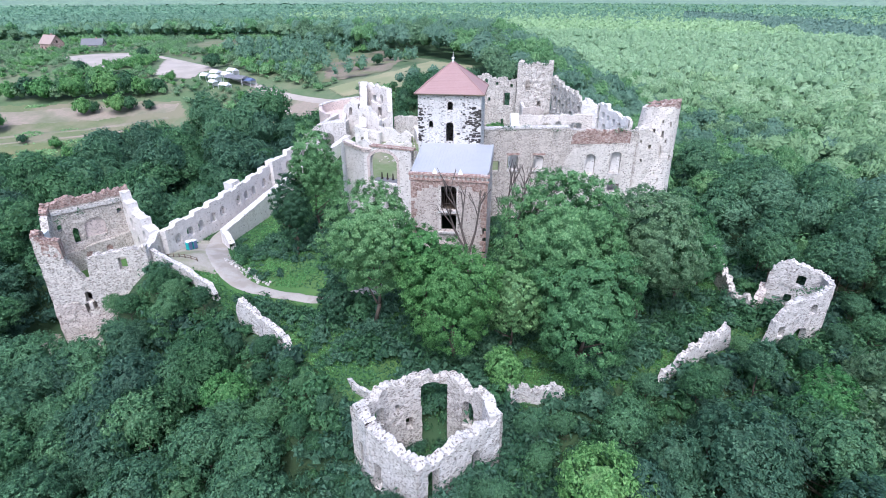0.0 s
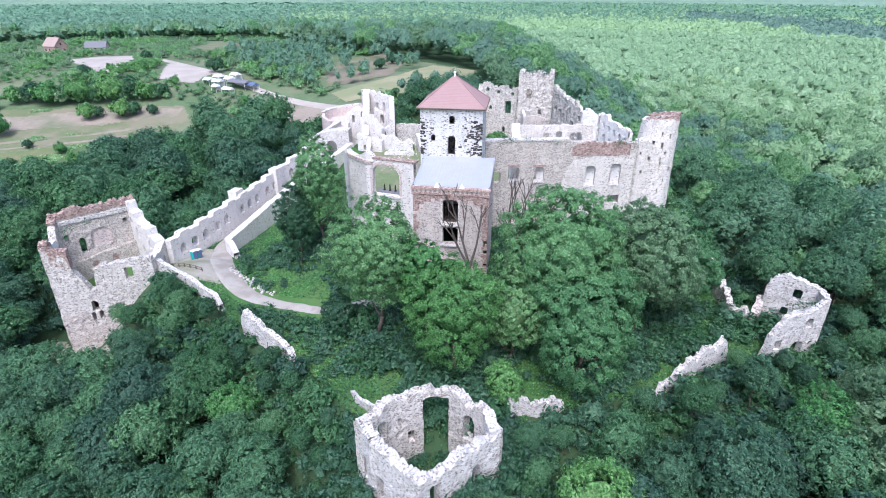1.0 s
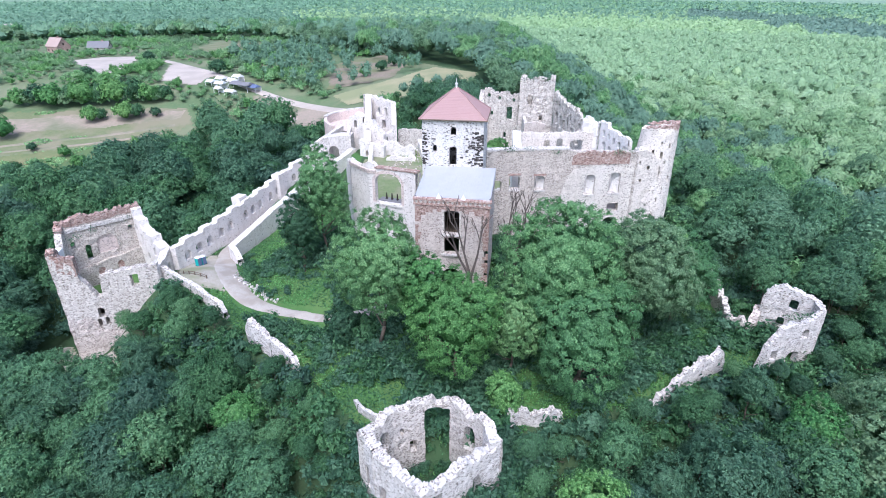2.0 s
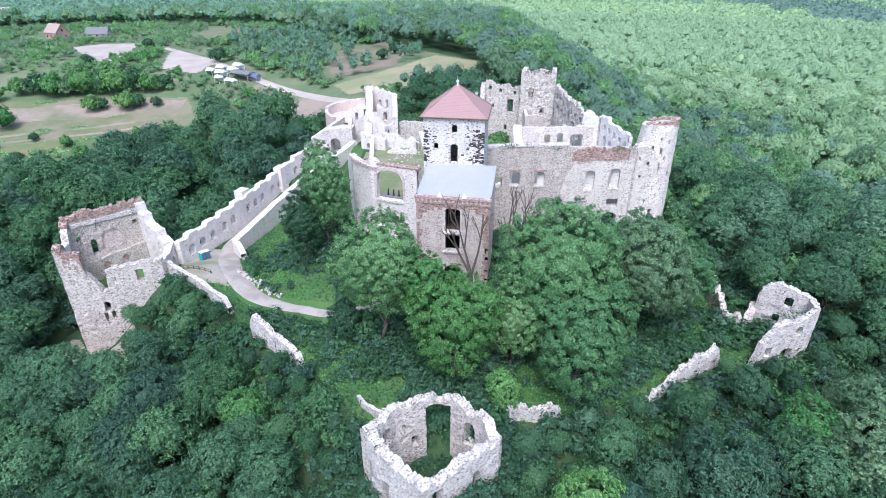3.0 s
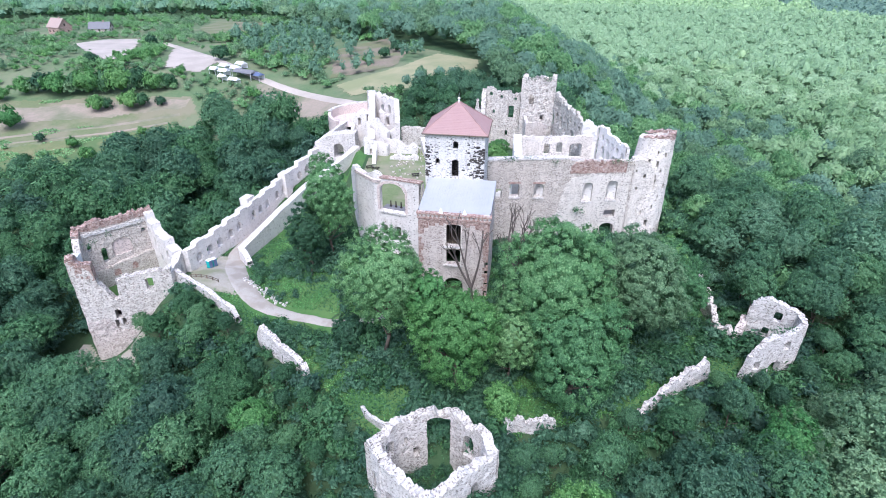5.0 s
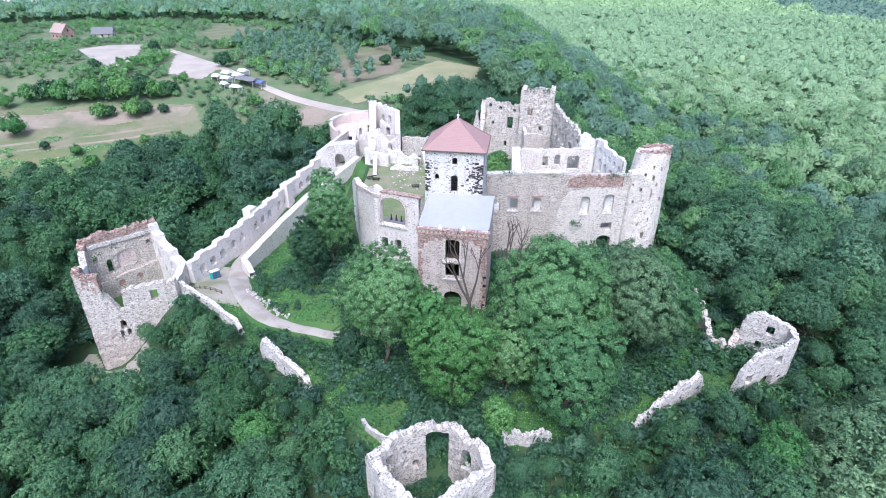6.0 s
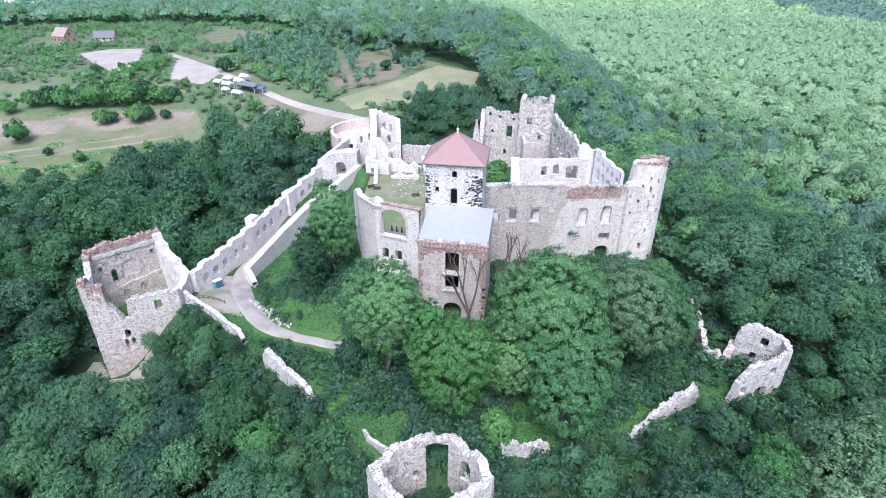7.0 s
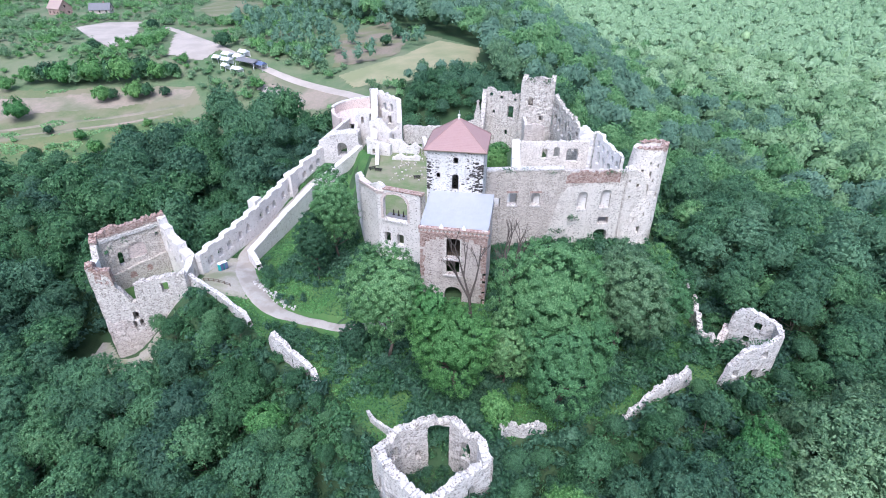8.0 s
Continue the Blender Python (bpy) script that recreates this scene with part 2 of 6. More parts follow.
LIMELEAF = foliage("lime_leaves", (0.082, 0.215, 0.070), (0.155, 0.365, 0.122), (0.295, 0.545, 0.2))
# FAR1 to FAR3: cloud shade, sunlight and distance haze are put into leaf colour.
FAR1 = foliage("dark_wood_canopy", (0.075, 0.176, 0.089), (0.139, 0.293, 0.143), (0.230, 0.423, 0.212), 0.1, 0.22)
FAR2 = foliage("sunlit_wood_canopy", (0.26, 0.44, 0.19), (0.35, 0.555, 0.25), (0.45, 0.67, 0.33), 0.2, 0.4)
FAR3 = foliage("half_sunlit_canopy", (0.155, 0.305, 0.122), (0.23, 0.41, 0.165), (0.33, 0.54, 0.235), 0.2, 0.4)
PINE = foliage("bluish_pine_canopy", (0.07, 0.14, 0.085), (0.105, 0.2, 0.125), (0.15, 0.27, 0.175), 0.1, 0.22)
# HAZY carries the distance haze in its base colour.
HAZY = speckled("hazy_far_wood", (0.13, 0.22, 0.15), (0.27, 0.38, 0.27), 0.03, 1.0, 0.6, (0.19, 0.28, 0.21))


# ---- terrain ----
def smooth(a, b, x):
    t = np.clip((x - a) / (b - a), 0, 1)
    return t * t * (3 - 2 * t)


def lerp(a, b, t):
    return a + (b - a) * t


BAILEY = [(-68, 116), (-66, 111), (-63, 108), (-39, 89), (-26, 78), (-13, 63), (0, 50), (8, 56), (14, 66), (37, 71), (50, 78), (68, 81),
          (71, 91), (62, 100), (56, 118), (55, 132), (48, 150), (37, 190), (-18, 196), (-30, 214), (-44, 214), (-50, 178), (-64, 128)]
CORE = [(-22, 122), (-17, 116), (-6, 111), (-6, 98.5), (8.5, 96.5), (11, 124.5), (45, 127.5), (52, 130), (46, 148), (36, 184), (12, 186),
        (-16, 188), (-30, 200), (-36, 176), (-28, 140)]

N = [(-12.4, 58.0), (-10.2, 54.6), (-3.2, 48.6), (1.0, 51.4), (7.7, 55.8), (6.9, 59.6), (1.0, 65.0), (-3.9, 64.5), (-8.8, 62.2)]


def inside(x, y, poly):
    """The distance to the polygon's edge, negative inside."""
    x, y = np.asarray(x, float), np.asarray(y, float)
    d, ins = np.full(x.shape, 1e9), np.zeros(x.shape, bool)
    for (x0, y0), (x1, y1) in zip(poly, poly[1:] + poly[:1]):
        ex, ey = x1 - x0, y1 - y0
        t = np.clip(((x - x0) * ex + (y - y0) * ey) / (ex * ex + ey * ey), 0, 1)
        d = np.minimum(d, np.hypot(x - x0 - t * ex, y - y0 - t * ey))
        ins ^= ((y0 > y) != (y1 > y)) & (x < ex * (y - y0) / (ey if ey else 1e-9) + x0)
    return np.where(ins, -d, d)


def plain(x, y):
    left = -22 + 22 * smooth(190, 330, y)
    left = lerp(left, 2.0, np.exp(-((x + 5) / 60.0) ** 2) * smooth(150, 215, y))
    z = lerp(left, -38.0, smooth(35, 140, x))
    south = -36 + 6 * smooth(0, 30, x) + 14 * np.exp(-((x - 85) ** 2 + (y - 115) ** 2) / 2500.0)
    z = lerp(south, z, smooth(80, 215, y)) + 9 * np.exp(-((x - 85) ** 2 + (y - 150) ** 2) / 1800.0)
    z = z - 8 * np.exp(-((x + 98) ** 2 + (y - 225) ** 2) / 1800.0)
    return lerp(z, -30.0, smooth(420, 1200, np.hypot(x, y)))


def ground(x, y):
    x, y = np.asarray(x, float), np.asarray(y, float)
    dc, db = inside(x, y, CORE), inside(x, y, BAILEY)
    inner = -18.4 + 8.4 * (1 - smooth(0, 24, np.maximum(dc, 0))) + 5.3 * smooth(1, 5, -dc)
    inner = inner + 1.2 * smooth(20, 60, x) * (1 - smooth(0, 20, -dc))
    inner = inner + 3.6 * np.exp(-((x + 58) ** 2 + (y - 109) ** 2) / 110.0)
    lane = lerp(-18.0, -9.5, smooth(138, 190, y))
    inner = lerp(inner, lane, smooth(-36, -44, x) * smooth(120, 130, y))
    inner = inner - 5.0 * smooth(-1.2, 1.3, -inside(x, y, N))
    return lerp(inner, plain(x, y), smooth(-1, 20, db))


def gz(x, y):
    return float(ground(np.array([x]), np.array([y]))[0])


def mesh_of(name, verts, faces, mat, smooth_shade=False):
    """A mesh whose coinciding corners are welded."""
    me = bpy.data.meshes.new(name)
    slot, keep, where = {}, [], []
    for v in verts:
        k = (round(v[0], 3), round(v[1], 3), round(v[2], 3))
        if k not in slot:
            slot[k] = len(keep)
            keep.append(tuple(v))
        where.append(slot[k])
    polys = []
    for f in faces:
        q = list(dict.fromkeys(where[i] for i in f))
        if len(q) > 2:
            polys.append(q)
    me.from_pydata(keep, [], polys)
    me.materials.append(mat)
    if smooth_shade:
        me.polygons.foreach_set("use_smooth", [True] * len(me.polygons))
    me.update()
    return me


def thing(name, label, category, group="", kind="", at=(0, 0, 0)):
    ob = new(name)
    ob.location = at
    ob.empty_display_size = 0.5
    return tagged(ob, label, category, group, kind)


def part(name, geo, mat, parent, label="", smooth_shade=False):
    """One mesh object under a thing or a part; geo is a pair of vertices and faces in the parent's space."""
    ob = new(name, mesh_of(name, geo[0], geo[1], mat, smooth_shade))
    ob.parent = parent
    if label:
        ob["label"] = label
    if len(geo) > 2 and geo[2]:
        loose = new("rubble", mesh_of("rubble", *merge(*geo[2]), mat))
        loose.parent = ob
        tagged(loose, kind="stuff")
    return ob


def grid_sheet(xs, ys, height):
    X, Y = np.meshgrid(xs, ys)
    Z = height(X, Y)
    n, m = len(xs), len(ys)
    idx = np.arange(n * m).reshape(m, n)
    quads = np.stack([idx[:-1, :-1], idx[:-1, 1:], idx[1:, 1:], idx[1:, :-1]], -1).reshape(-1, 4)
    return np.stack([X, Y, Z], -1).reshape(-1, 3), quads


def big_mesh(name, verts, quads, mat, smooth_shade=False):
    """A quad mesh from arrays, quickly."""
    verts, quads = np.asarray(verts, np.float32), np.asarray(quads, np.int32)
    me = bpy.data.meshes.new(name)
    k = quads.shape[1]
    me.vertices.add(len(verts))
    me.vertices.foreach_set("co", verts.ravel())
    me.loops.add(quads.size)
    me.loops.foreach_set("vertex_index", quads.ravel())
    me.polygons.add(len(quads))
    me.polygons.foreach_set("loop_start", np.arange(0, quads.size, k, dtype=np.int32))
    me.polygons.foreach_set("use_smooth", np.full(len(quads), smooth_shade))
    me.materials.append(mat)
    me.update(calc_edges=True)
    return me


def spread(lo, a, b, hi, fine, growth=1.25):
    mid = list(np.arange(a, b + fine, fine))
    step, v = fine, b
    while v < hi:
        step *= growth
        v += step
        mid.append(v)
    step, v, low = fine, a, []
    while v > lo:
        step *= growth
        v -= step
        low.append(v)
    return np.array(low[::-1] + mid)


gx, gy = spread(-4500, -230, 180, 4500, 2.5), spread(-1500, 20, 330, 4900, 2.5)
ground_ob = new("ground", big_mesh("ground", *grid_sheet(gx, gy, ground), SOIL, True))
tagged(ground_ob, "dark overgrown forest floor of the hill and plain", "ground", kind="structure")


def patch(name, poly, mat, label, category, lift=0.2, cell=1.0):
    """A piece of open ground laid over the terrain, its outline filled with small cells."""
    xs = np.arange(min(p[0] for p in poly), max(p[0] for p in poly) + cell, cell)
    ys = np.arange(min(p[1] for p in poly), max(p[1] for p in poly) + cell, cell)
    v, q = grid_sheet(xs, ys, lambda a, b: ground(a, b) + lift)
    mid = v[q].mean(1)
    wob = np.array([1.5 * noise.noise((p[0] * 0.15, p[1] * 0.15, 3)) for p in mid])
    keep = inside(mid[:, 0], mid[:, 1], poly) + wob < 0
    ob = new(name, big_mesh(name, v, q[keep], mat, True))
    return tagged(ob, label, category, kind="structure")


BAILEY_GREEN = [(-62, 109), (-39, 90.5), (-26, 79.5), (-13, 65), (14, 67), (37, 72), (50, 79.5), (66, 84), (61, 100), (56, 118), (20, 121),
                (9, 97), (-6, 99), (-6, 111), (-22, 122), (-30, 140), (-54, 123)]
patch("bailey_grass", BAILEY_GREEN, GRASS, "lush rough grass of the bailey slopes", "grass", 0.12)
patch("slope_grass", [(-30, 138), (-54, 124), (-50, 143), (-45, 158), (-37, 168.5), (-31, 177), (-27, 172), (-27, 150)], GRASS, "rough grass on the slope below the castle", "grass", 0.12)
patch("courtyard_grass", [(-21, 122), (-5, 113), (10, 122), (20, 150), (12, 184), (-16, 180), (-26, 168), (-27, 140)], LAWN,
      "trodden grass of the castle courtyard", "grass", 0.12)
CLEAR = {
    "meadow": [(-268, 266), (-203, 263), (-128, 271), (-120, 258), (-128, 248), (-153, 234), (-194, 218), (-268, 204)],
    "bush_meadow": [(-268, 202), (-194, 217), (-153, 233), (-128, 246), (-125, 228), (-129, 212), (-148, 199), (-178, 190), (-268, 174)],
    "car_park": [(-244, 371), (-235, 391), (-212, 394), (-185, 328), (-191, 314), (-206, 327)],
    "house_yard": [(-312, 415), (-318, 440), (-285, 452), (-245, 455), (-238, 425), (-262, 408), (-285, 412)],
    "parking_area": [(-176, 368), (-128, 317), (-133, 297), (-154, 305)],
    "roadside_verge": [(-100, 284), (-84, 283), (-49, 248), (-38, 235), (-60, 240), (-76, 250)],
    "hay_field": [(-55, 272), (-44, 252), (-22, 244), (-2, 252), (12, 268), (16, 312), (-7, 330), (-24, 296), (-34, 284)],
    "fallow_field": [(-60, 284), (-68, 352), (-42, 396), (-24, 345), (-28, 298), (-38, 288)],
    "glade": [(-196, 454), (-205, 520), (-160, 500), (-147, 454), (-162, 401)],
}
PASTURE = [(-420, 180), (-118, 205), (-100, 238), (-70, 232), (-45, 212), (-28, 222), (-20, 240), (6, 262), (17, 310), (-10, 345), (-30, 360), (-95, 430), (-190, 560), (-420, 560)]
patch("pasture", PASTURE, PASTURE_GRASS, "bushy green pasture", "pasture", 0.1, 2.5)
patch("meadow", CLEAR["meadow"], MEADOW, "dry grassy meadow with sandy tracks", "meadow", 0.14, 1.2)
patch("bare_track", [(-268, 232), (-205, 236), (-192, 242), (-160, 249), (-129, 261), (-127, 269), (-160, 264), (-198, 256), (-268, 250)], BAREEARTH,
      "sandy worn earth across the meadow", "track", 0.2, 1.2)
patch("bush_meadow", CLEAR["bush_meadow"], RUDERAL, "dry brownish meadow slope with shrubs", "meadow", 0.16, 1.2)
patch("car_park", CLEAR["car_park"], PAVED, "pale pinkish paved car park", "car park", 0.3, 1.2)
patch("parking_area", CLEAR["parking_area"], PAVED, "pale gravel parking area", "car park", 0.3, 1.2)
patch("roadside_verge", CLEAR["roadside_verge"], BAREEARTH, "dry pale verge beside the road", "verge", 0.14, 1.2)
patch("hall_floor", [(12, 126), (44, 128.5), (43, 148), (22, 148), (13, 140)], RUBBLE, "pale rubble floor of the roofless hall", "floor", 0.2)
patch("gravel_strip", [(-97, 270), (-94, 273), (-76, 259), (-79, 256)], PAVED, "pale gravel strip beside the stalls", "ground", 0.35, 1.0)
patch("gravel_strip", [(-86, 264), (-83, 267), (-68, 254), (-71, 251)], PAVED, "pale gravel strip beside the stalls", "ground", 0.35, 1.0)
patch("hay_field", CLEAR["hay_field"], HAY, "pale yellow mown hay field", "field", 0.3, 1.2)
patch("fallow_field", CLEAR["fallow_field"], PLOUGH, "pinkish brown fallow field", "field", 0.3, 1.2)
patch("glade", CLEAR["glade"], MEADOW, "pale open glade among the trees", "meadow", 0.5, 1.2)


def ribbon(name, pts, widths, mat, label, category, lift=0.3, step=1.5):
    """A lane that follows the ground."""
    line, wid = [], []
    for (p, q), (w0, w1) in zip(zip(pts, pts[1:]), zip(widths, widths[1:])):
        n = max(2, int(math.dist(p, q) / step))
        for i in range(n):
            line.append((lerp(p[0], q[0], i / n), lerp(p[1], q[1], i / n)))
            wid.append(lerp(w0, w1, i / n))
    line.append(pts[-1])
    wid.append(widths[-1])
    line, wid = np.array(line), np.array(wid)
    for _ in range(6):
        line[1:-1] = (line[:-2] + 2 * line[1:-1] + line[2:]) / 4
    tan = np.gradient(line, axis=0)
    tan /= np.linalg.norm(tan, axis=1)[:, None]
    nor = np.stack([-tan[:, 1], tan[:, 0]], -1)
    m = 7
    rows = [line + nor * (wid * (k / (m - 1) - 0.5))[:, None] for k in range(m)]
    P = np.stack(rows, 1)
    wob = np.array([[0.25 * noise.noise((p[0] * 0.6, p[1] * 0.6, 5)) for p in r] for r in P])
    P = P + nor[:, None, :] * wob[..., None]
    Z = ground(P[..., 0], P[..., 1]) + lift
    Z[:, 0] -= lift + 0.2
    Z[:, -1] -= lift + 0.2
    v = np.concatenate([P, Z[..., None]], -1).reshape(-1, 3)
    idx = np.arange(len(line) * m).reshape(len(line), m)
    q = np.stack([idx[:-1, :-1], idx[:-1, 1:], idx[1:, 1:], idx[1:, :-1]], -1).reshape(-1, 4)
    return tagged(new(name, big_mesh(name, v, q, mat, True)), label, category, kind="structure")


for pts, w in (([(-262, 214), (-198, 227), (-178, 234), (-156, 241), (-128, 256)], 2.4), ([(-262, 207), (-196, 221), (-170, 229), (-150, 237), (-131, 249)], 1.6)):
    ribbon("wheel_track", pts, [w] * len(pts), BAREEARTH, "worn sandy wheel track along the meadow", "track", 0.3, 3)
LANE = [(-37.5, 175), (-44.5, 168), (-51.3, 152.5), (-56.0, 138), (-57.4, 127), (-54.5, 118), (-50, 110), (-44, 103.5), (-37, 100.5), (-29, 98), (-20, 94), (-12, 92)]
ribbon("footpath", LANE, [6, 6, 6, 6, 6, 6.6, 6.6, 5.2, 3.8, 3.0, 2.8, 2.8], GRAVEL, "pale gravel footpath through the bailey", "path", 0.3)
ribbon("road", [(-185, 374), (-150, 338), (-122, 310), (-101, 292), (-83, 278), (-63, 263), (-46, 246), (-34, 228), (-30, 216)], [5] * 9, PAVED,
       "narrow pale asphalt road", "road", 0.5, 3)


patch("scree", [(-93, 110), (-94, 98), (-87, 91), (-76, 93), (-73, 105), (-86, 102.5)], YARDEARTH, "dry rubbly bank at the foot of the tower", "ground", 0.2, 0.8)
patch("slope_meadow", [(-17, 194), (10, 190), (10, 200), (-15, 203)], MEADOW, "small dry meadow behind the castle", "meadow", 0.2, 1.0)
YARD = [(-65, 117), (-64, 111.5), (-57, 105.5), (-50, 106), (-53, 114), (-57, 124), (-61, 127)]
patch("trodden_yard", YARD, YARDEARTH, "trodden bare ground beside the path", "ground", 0.2, 0.8)


# ---- masonry ----
def wall(A, B, base, top, thick=1.4, holes=(), step=0.7, rough=0.09, jag=0.35, seed=0, ends=True, stones=None):
    """A standing wall from A to B: its face lies on the line, its thickness to the left of it; top is a list of (share, height), or one height;
    holes are (u0, u1, z0, z1, arch) with u in metres from A and arch the rise of the head."""
    A, B = np.array(A, float), np.array(B, float)
    L = np.linalg.norm(B - A)
    e = (B - A) / L
    n = np.array([-e[1], e[0]])
    prof = [(0, top), (1, top)] if isinstance(top, (int, float)) else top
    us = set(np.linspace(0, L, max(2, int(L / step) + 1)).round(3))
    for h in holes:
        us = {u for u in us if not (h[0] - 0.15 < u < h[0] + 0.15 or h[1] - 0.15 < u < h[1] + 0.15)}
        us |= set(np.linspace(h[0], h[1], 8 if h[4] else 3).round(3))
    us = sorted(u for u in us if -1e-6 <= u <= L + 1e-6)
    px, pz = [p[0] * L for p in prof], [p[1] for p in prof]

    def top_at(u):
        z = float(np.interp(u, px, pz))
        if jag:
            z += jag * min(1, u / 1.2, (L - u) / 1.2) * (noise.noise((u * 0.55 + seed * 7.3, seed * 3.1, 0.5)) + 0.8 * noise.noise((u * 1.9, seed * 5.7, 2.5)))
        return z

    def hole_span(h, u):
        t = (2 * u - h[0] - h[1]) / (h[1] - h[0])
        return h[2], h[3] - (h[4] * (1 - math.sqrt(max(0, 1 - t * t))) if h[4] else 0)

    V, F = [], []

    def vert(u, k, z):
        p = A + e * u + n * (thick * k)
        V.append((p[0], p[1], z))
        return len(V) - 1

    def quad(a, b, c, d):
        F.append((a, b, c, d))

    def spans(u, um):
        cur, out = base, []
        for h in sorted((h for h in holes if h[0] < um < h[1]), key=lambda h: h[2]):
            z0, z1 = hole_span(h, u)
            out.append((cur, z0))
            cur = z1
        out.append((cur, max(top_at(u), cur + 0.02)))
        return out

    for u0, u1 in zip(us, us[1:]):
        um = (u0 + u1) / 2
        for i, ((a0, b0), (a1, b1)) in enumerate(zip(spans(u0, um), spans(u1, um))):
            if b0 - a0 < 0.01 and b1 - a1 < 0.01:
                continue
            lo, hi = max(a0, a1), min(b0, b1)
            dz = 0.5 if rough > 0.12 else 0.9
            lev = [z for z in np.arange(math.ceil(lo / dz) * dz, hi, dz) if lo + 0.05 < z < hi - 0.05 and z > base + 3]
            zl, zr = [a0, *lev, b0], [a1, *lev, b1]
            for k, flip in ((0, False), (1, True)):
                l = [vert(u0, k, z) for z in zl]
                r = [vert(u1, k, z) for z in zr]
                for j in range(len(l) - 1):
                    f = (l[j], r[j], r[j + 1], l[j + 1])
                    F.append(f[::-1] if flip else f)
            quad(vert(u0, 0, b0), vert(u1, 0, b1), vert(u1, 1, b1), vert(u0, 1, b0))
            if i:
                quad(vert(u0, 1, a0), vert(u1, 1, a1), vert(u1, 0, a1), vert(u0, 0, a0))
    for h in holes:
        for u, s in ((h[0], 1), (h[1], -1)):
            z0, z1 = hole_span(h, u)
            f = (vert(u, 0, z0), vert(u, 1, z0), vert(u, 1, z1), vert(u, 0, z1))
            F.append(f if s > 0 else f[::-1])
    if ends:
        for u, s in ((0, 1), (L, -1)):
            lev = list(np.arange(base, top_at(u), 0.9)) + [top_at(u)]
            for z0, z1 in zip(lev, lev[1:]):
                f = (vert(u, 1, z0), vert(u, 0, z0), vert(u, 0, z1), vert(u, 1, z1))
                F.append(f if s > 0 else f[::-1])
    if rough:
        W = []
        for x, y, z in V:
            d = noise.noise_vector((x * 0.9, y * 0.9, z * 0.9)) + 0.6 * noise.noise_vector((x * 2.3, y * 2.3, z * 2.3))
            W.append((x + rough * d[0], y + rough * d[1], z + rough * d[2]))
        V = W
    loose = []
    if stones is None:
        stones = 2.2 if jag > 0.25 else 0.0
    if stones:
        rs = random.Random(seed * 31 + 7)
        for _ in range(int(L * stones)):
            u, k = rs.uniform(0.1, L - 0.1), rs.uniform(0.08, 0.92)
            p = A + e * u + n * (thick * k)
            w, d, h = rs.uniform(0.12, 0.32), rs.uniform(0.1, 0.26), rs.uniform(0.06, 0.22)
            g = box(-w, -d, -0.3, w, d, h)
            g = ([tuple(c * rs.uniform(0.75, 1.15) for c in v) for v in g[0]], g[1])
            loose.append(moved(g, pose(p[0], p[1], top_at(u), rs.uniform(-14, 14), rs.uniform(-14, 14), rs.uniform(0, 360))))
    return V, F, loose


def merge(*geos):
    V, F = [], []
    for v, f in (g[:2] for g in geos):
        k = len(V)
        V += [tuple(p) for p in v]
        F += [tuple(i + k for i in q) for q in f]
    return V, F


def box(x0, y0, z0, x1, y1, z1):
    V = [(x, y, z) for z in (z0, z1) for y in (y0, y1) for x in (x0, x1)]
    return V, [(0, 2, 3, 1), (4, 5, 7, 6), (0, 1, 5, 4), (2, 6, 7, 3), (0, 4, 6, 2), (1, 3, 7, 5)]


def moved(geo, m):
    return [tuple(m @ Vector(v)) for v in geo[0]], geo[1]


def bar(a, b, r0, r1=None, n=6):
    """A tapered rod."""
    a, b = Vector(a), Vector(b)
    r1 = r0 if r1 is None else r1
    q = (b - a).to_track_quat("Z", "Y").to_matrix()
    V = [tuple(p + q @ Vector((r * math.cos(2 * math.pi * i / n), r * math.sin(2 * math.pi * i / n), 0))) for p, r in ((a, r0), (b, r1)) for i in range(n)]
    F = [(i, (i + 1) % n, n + (i + 1) % n, n + i) for i in range(n)] + [tuple(range(n))[::-1], tuple(range(n, 2 * n))]
    return V, F


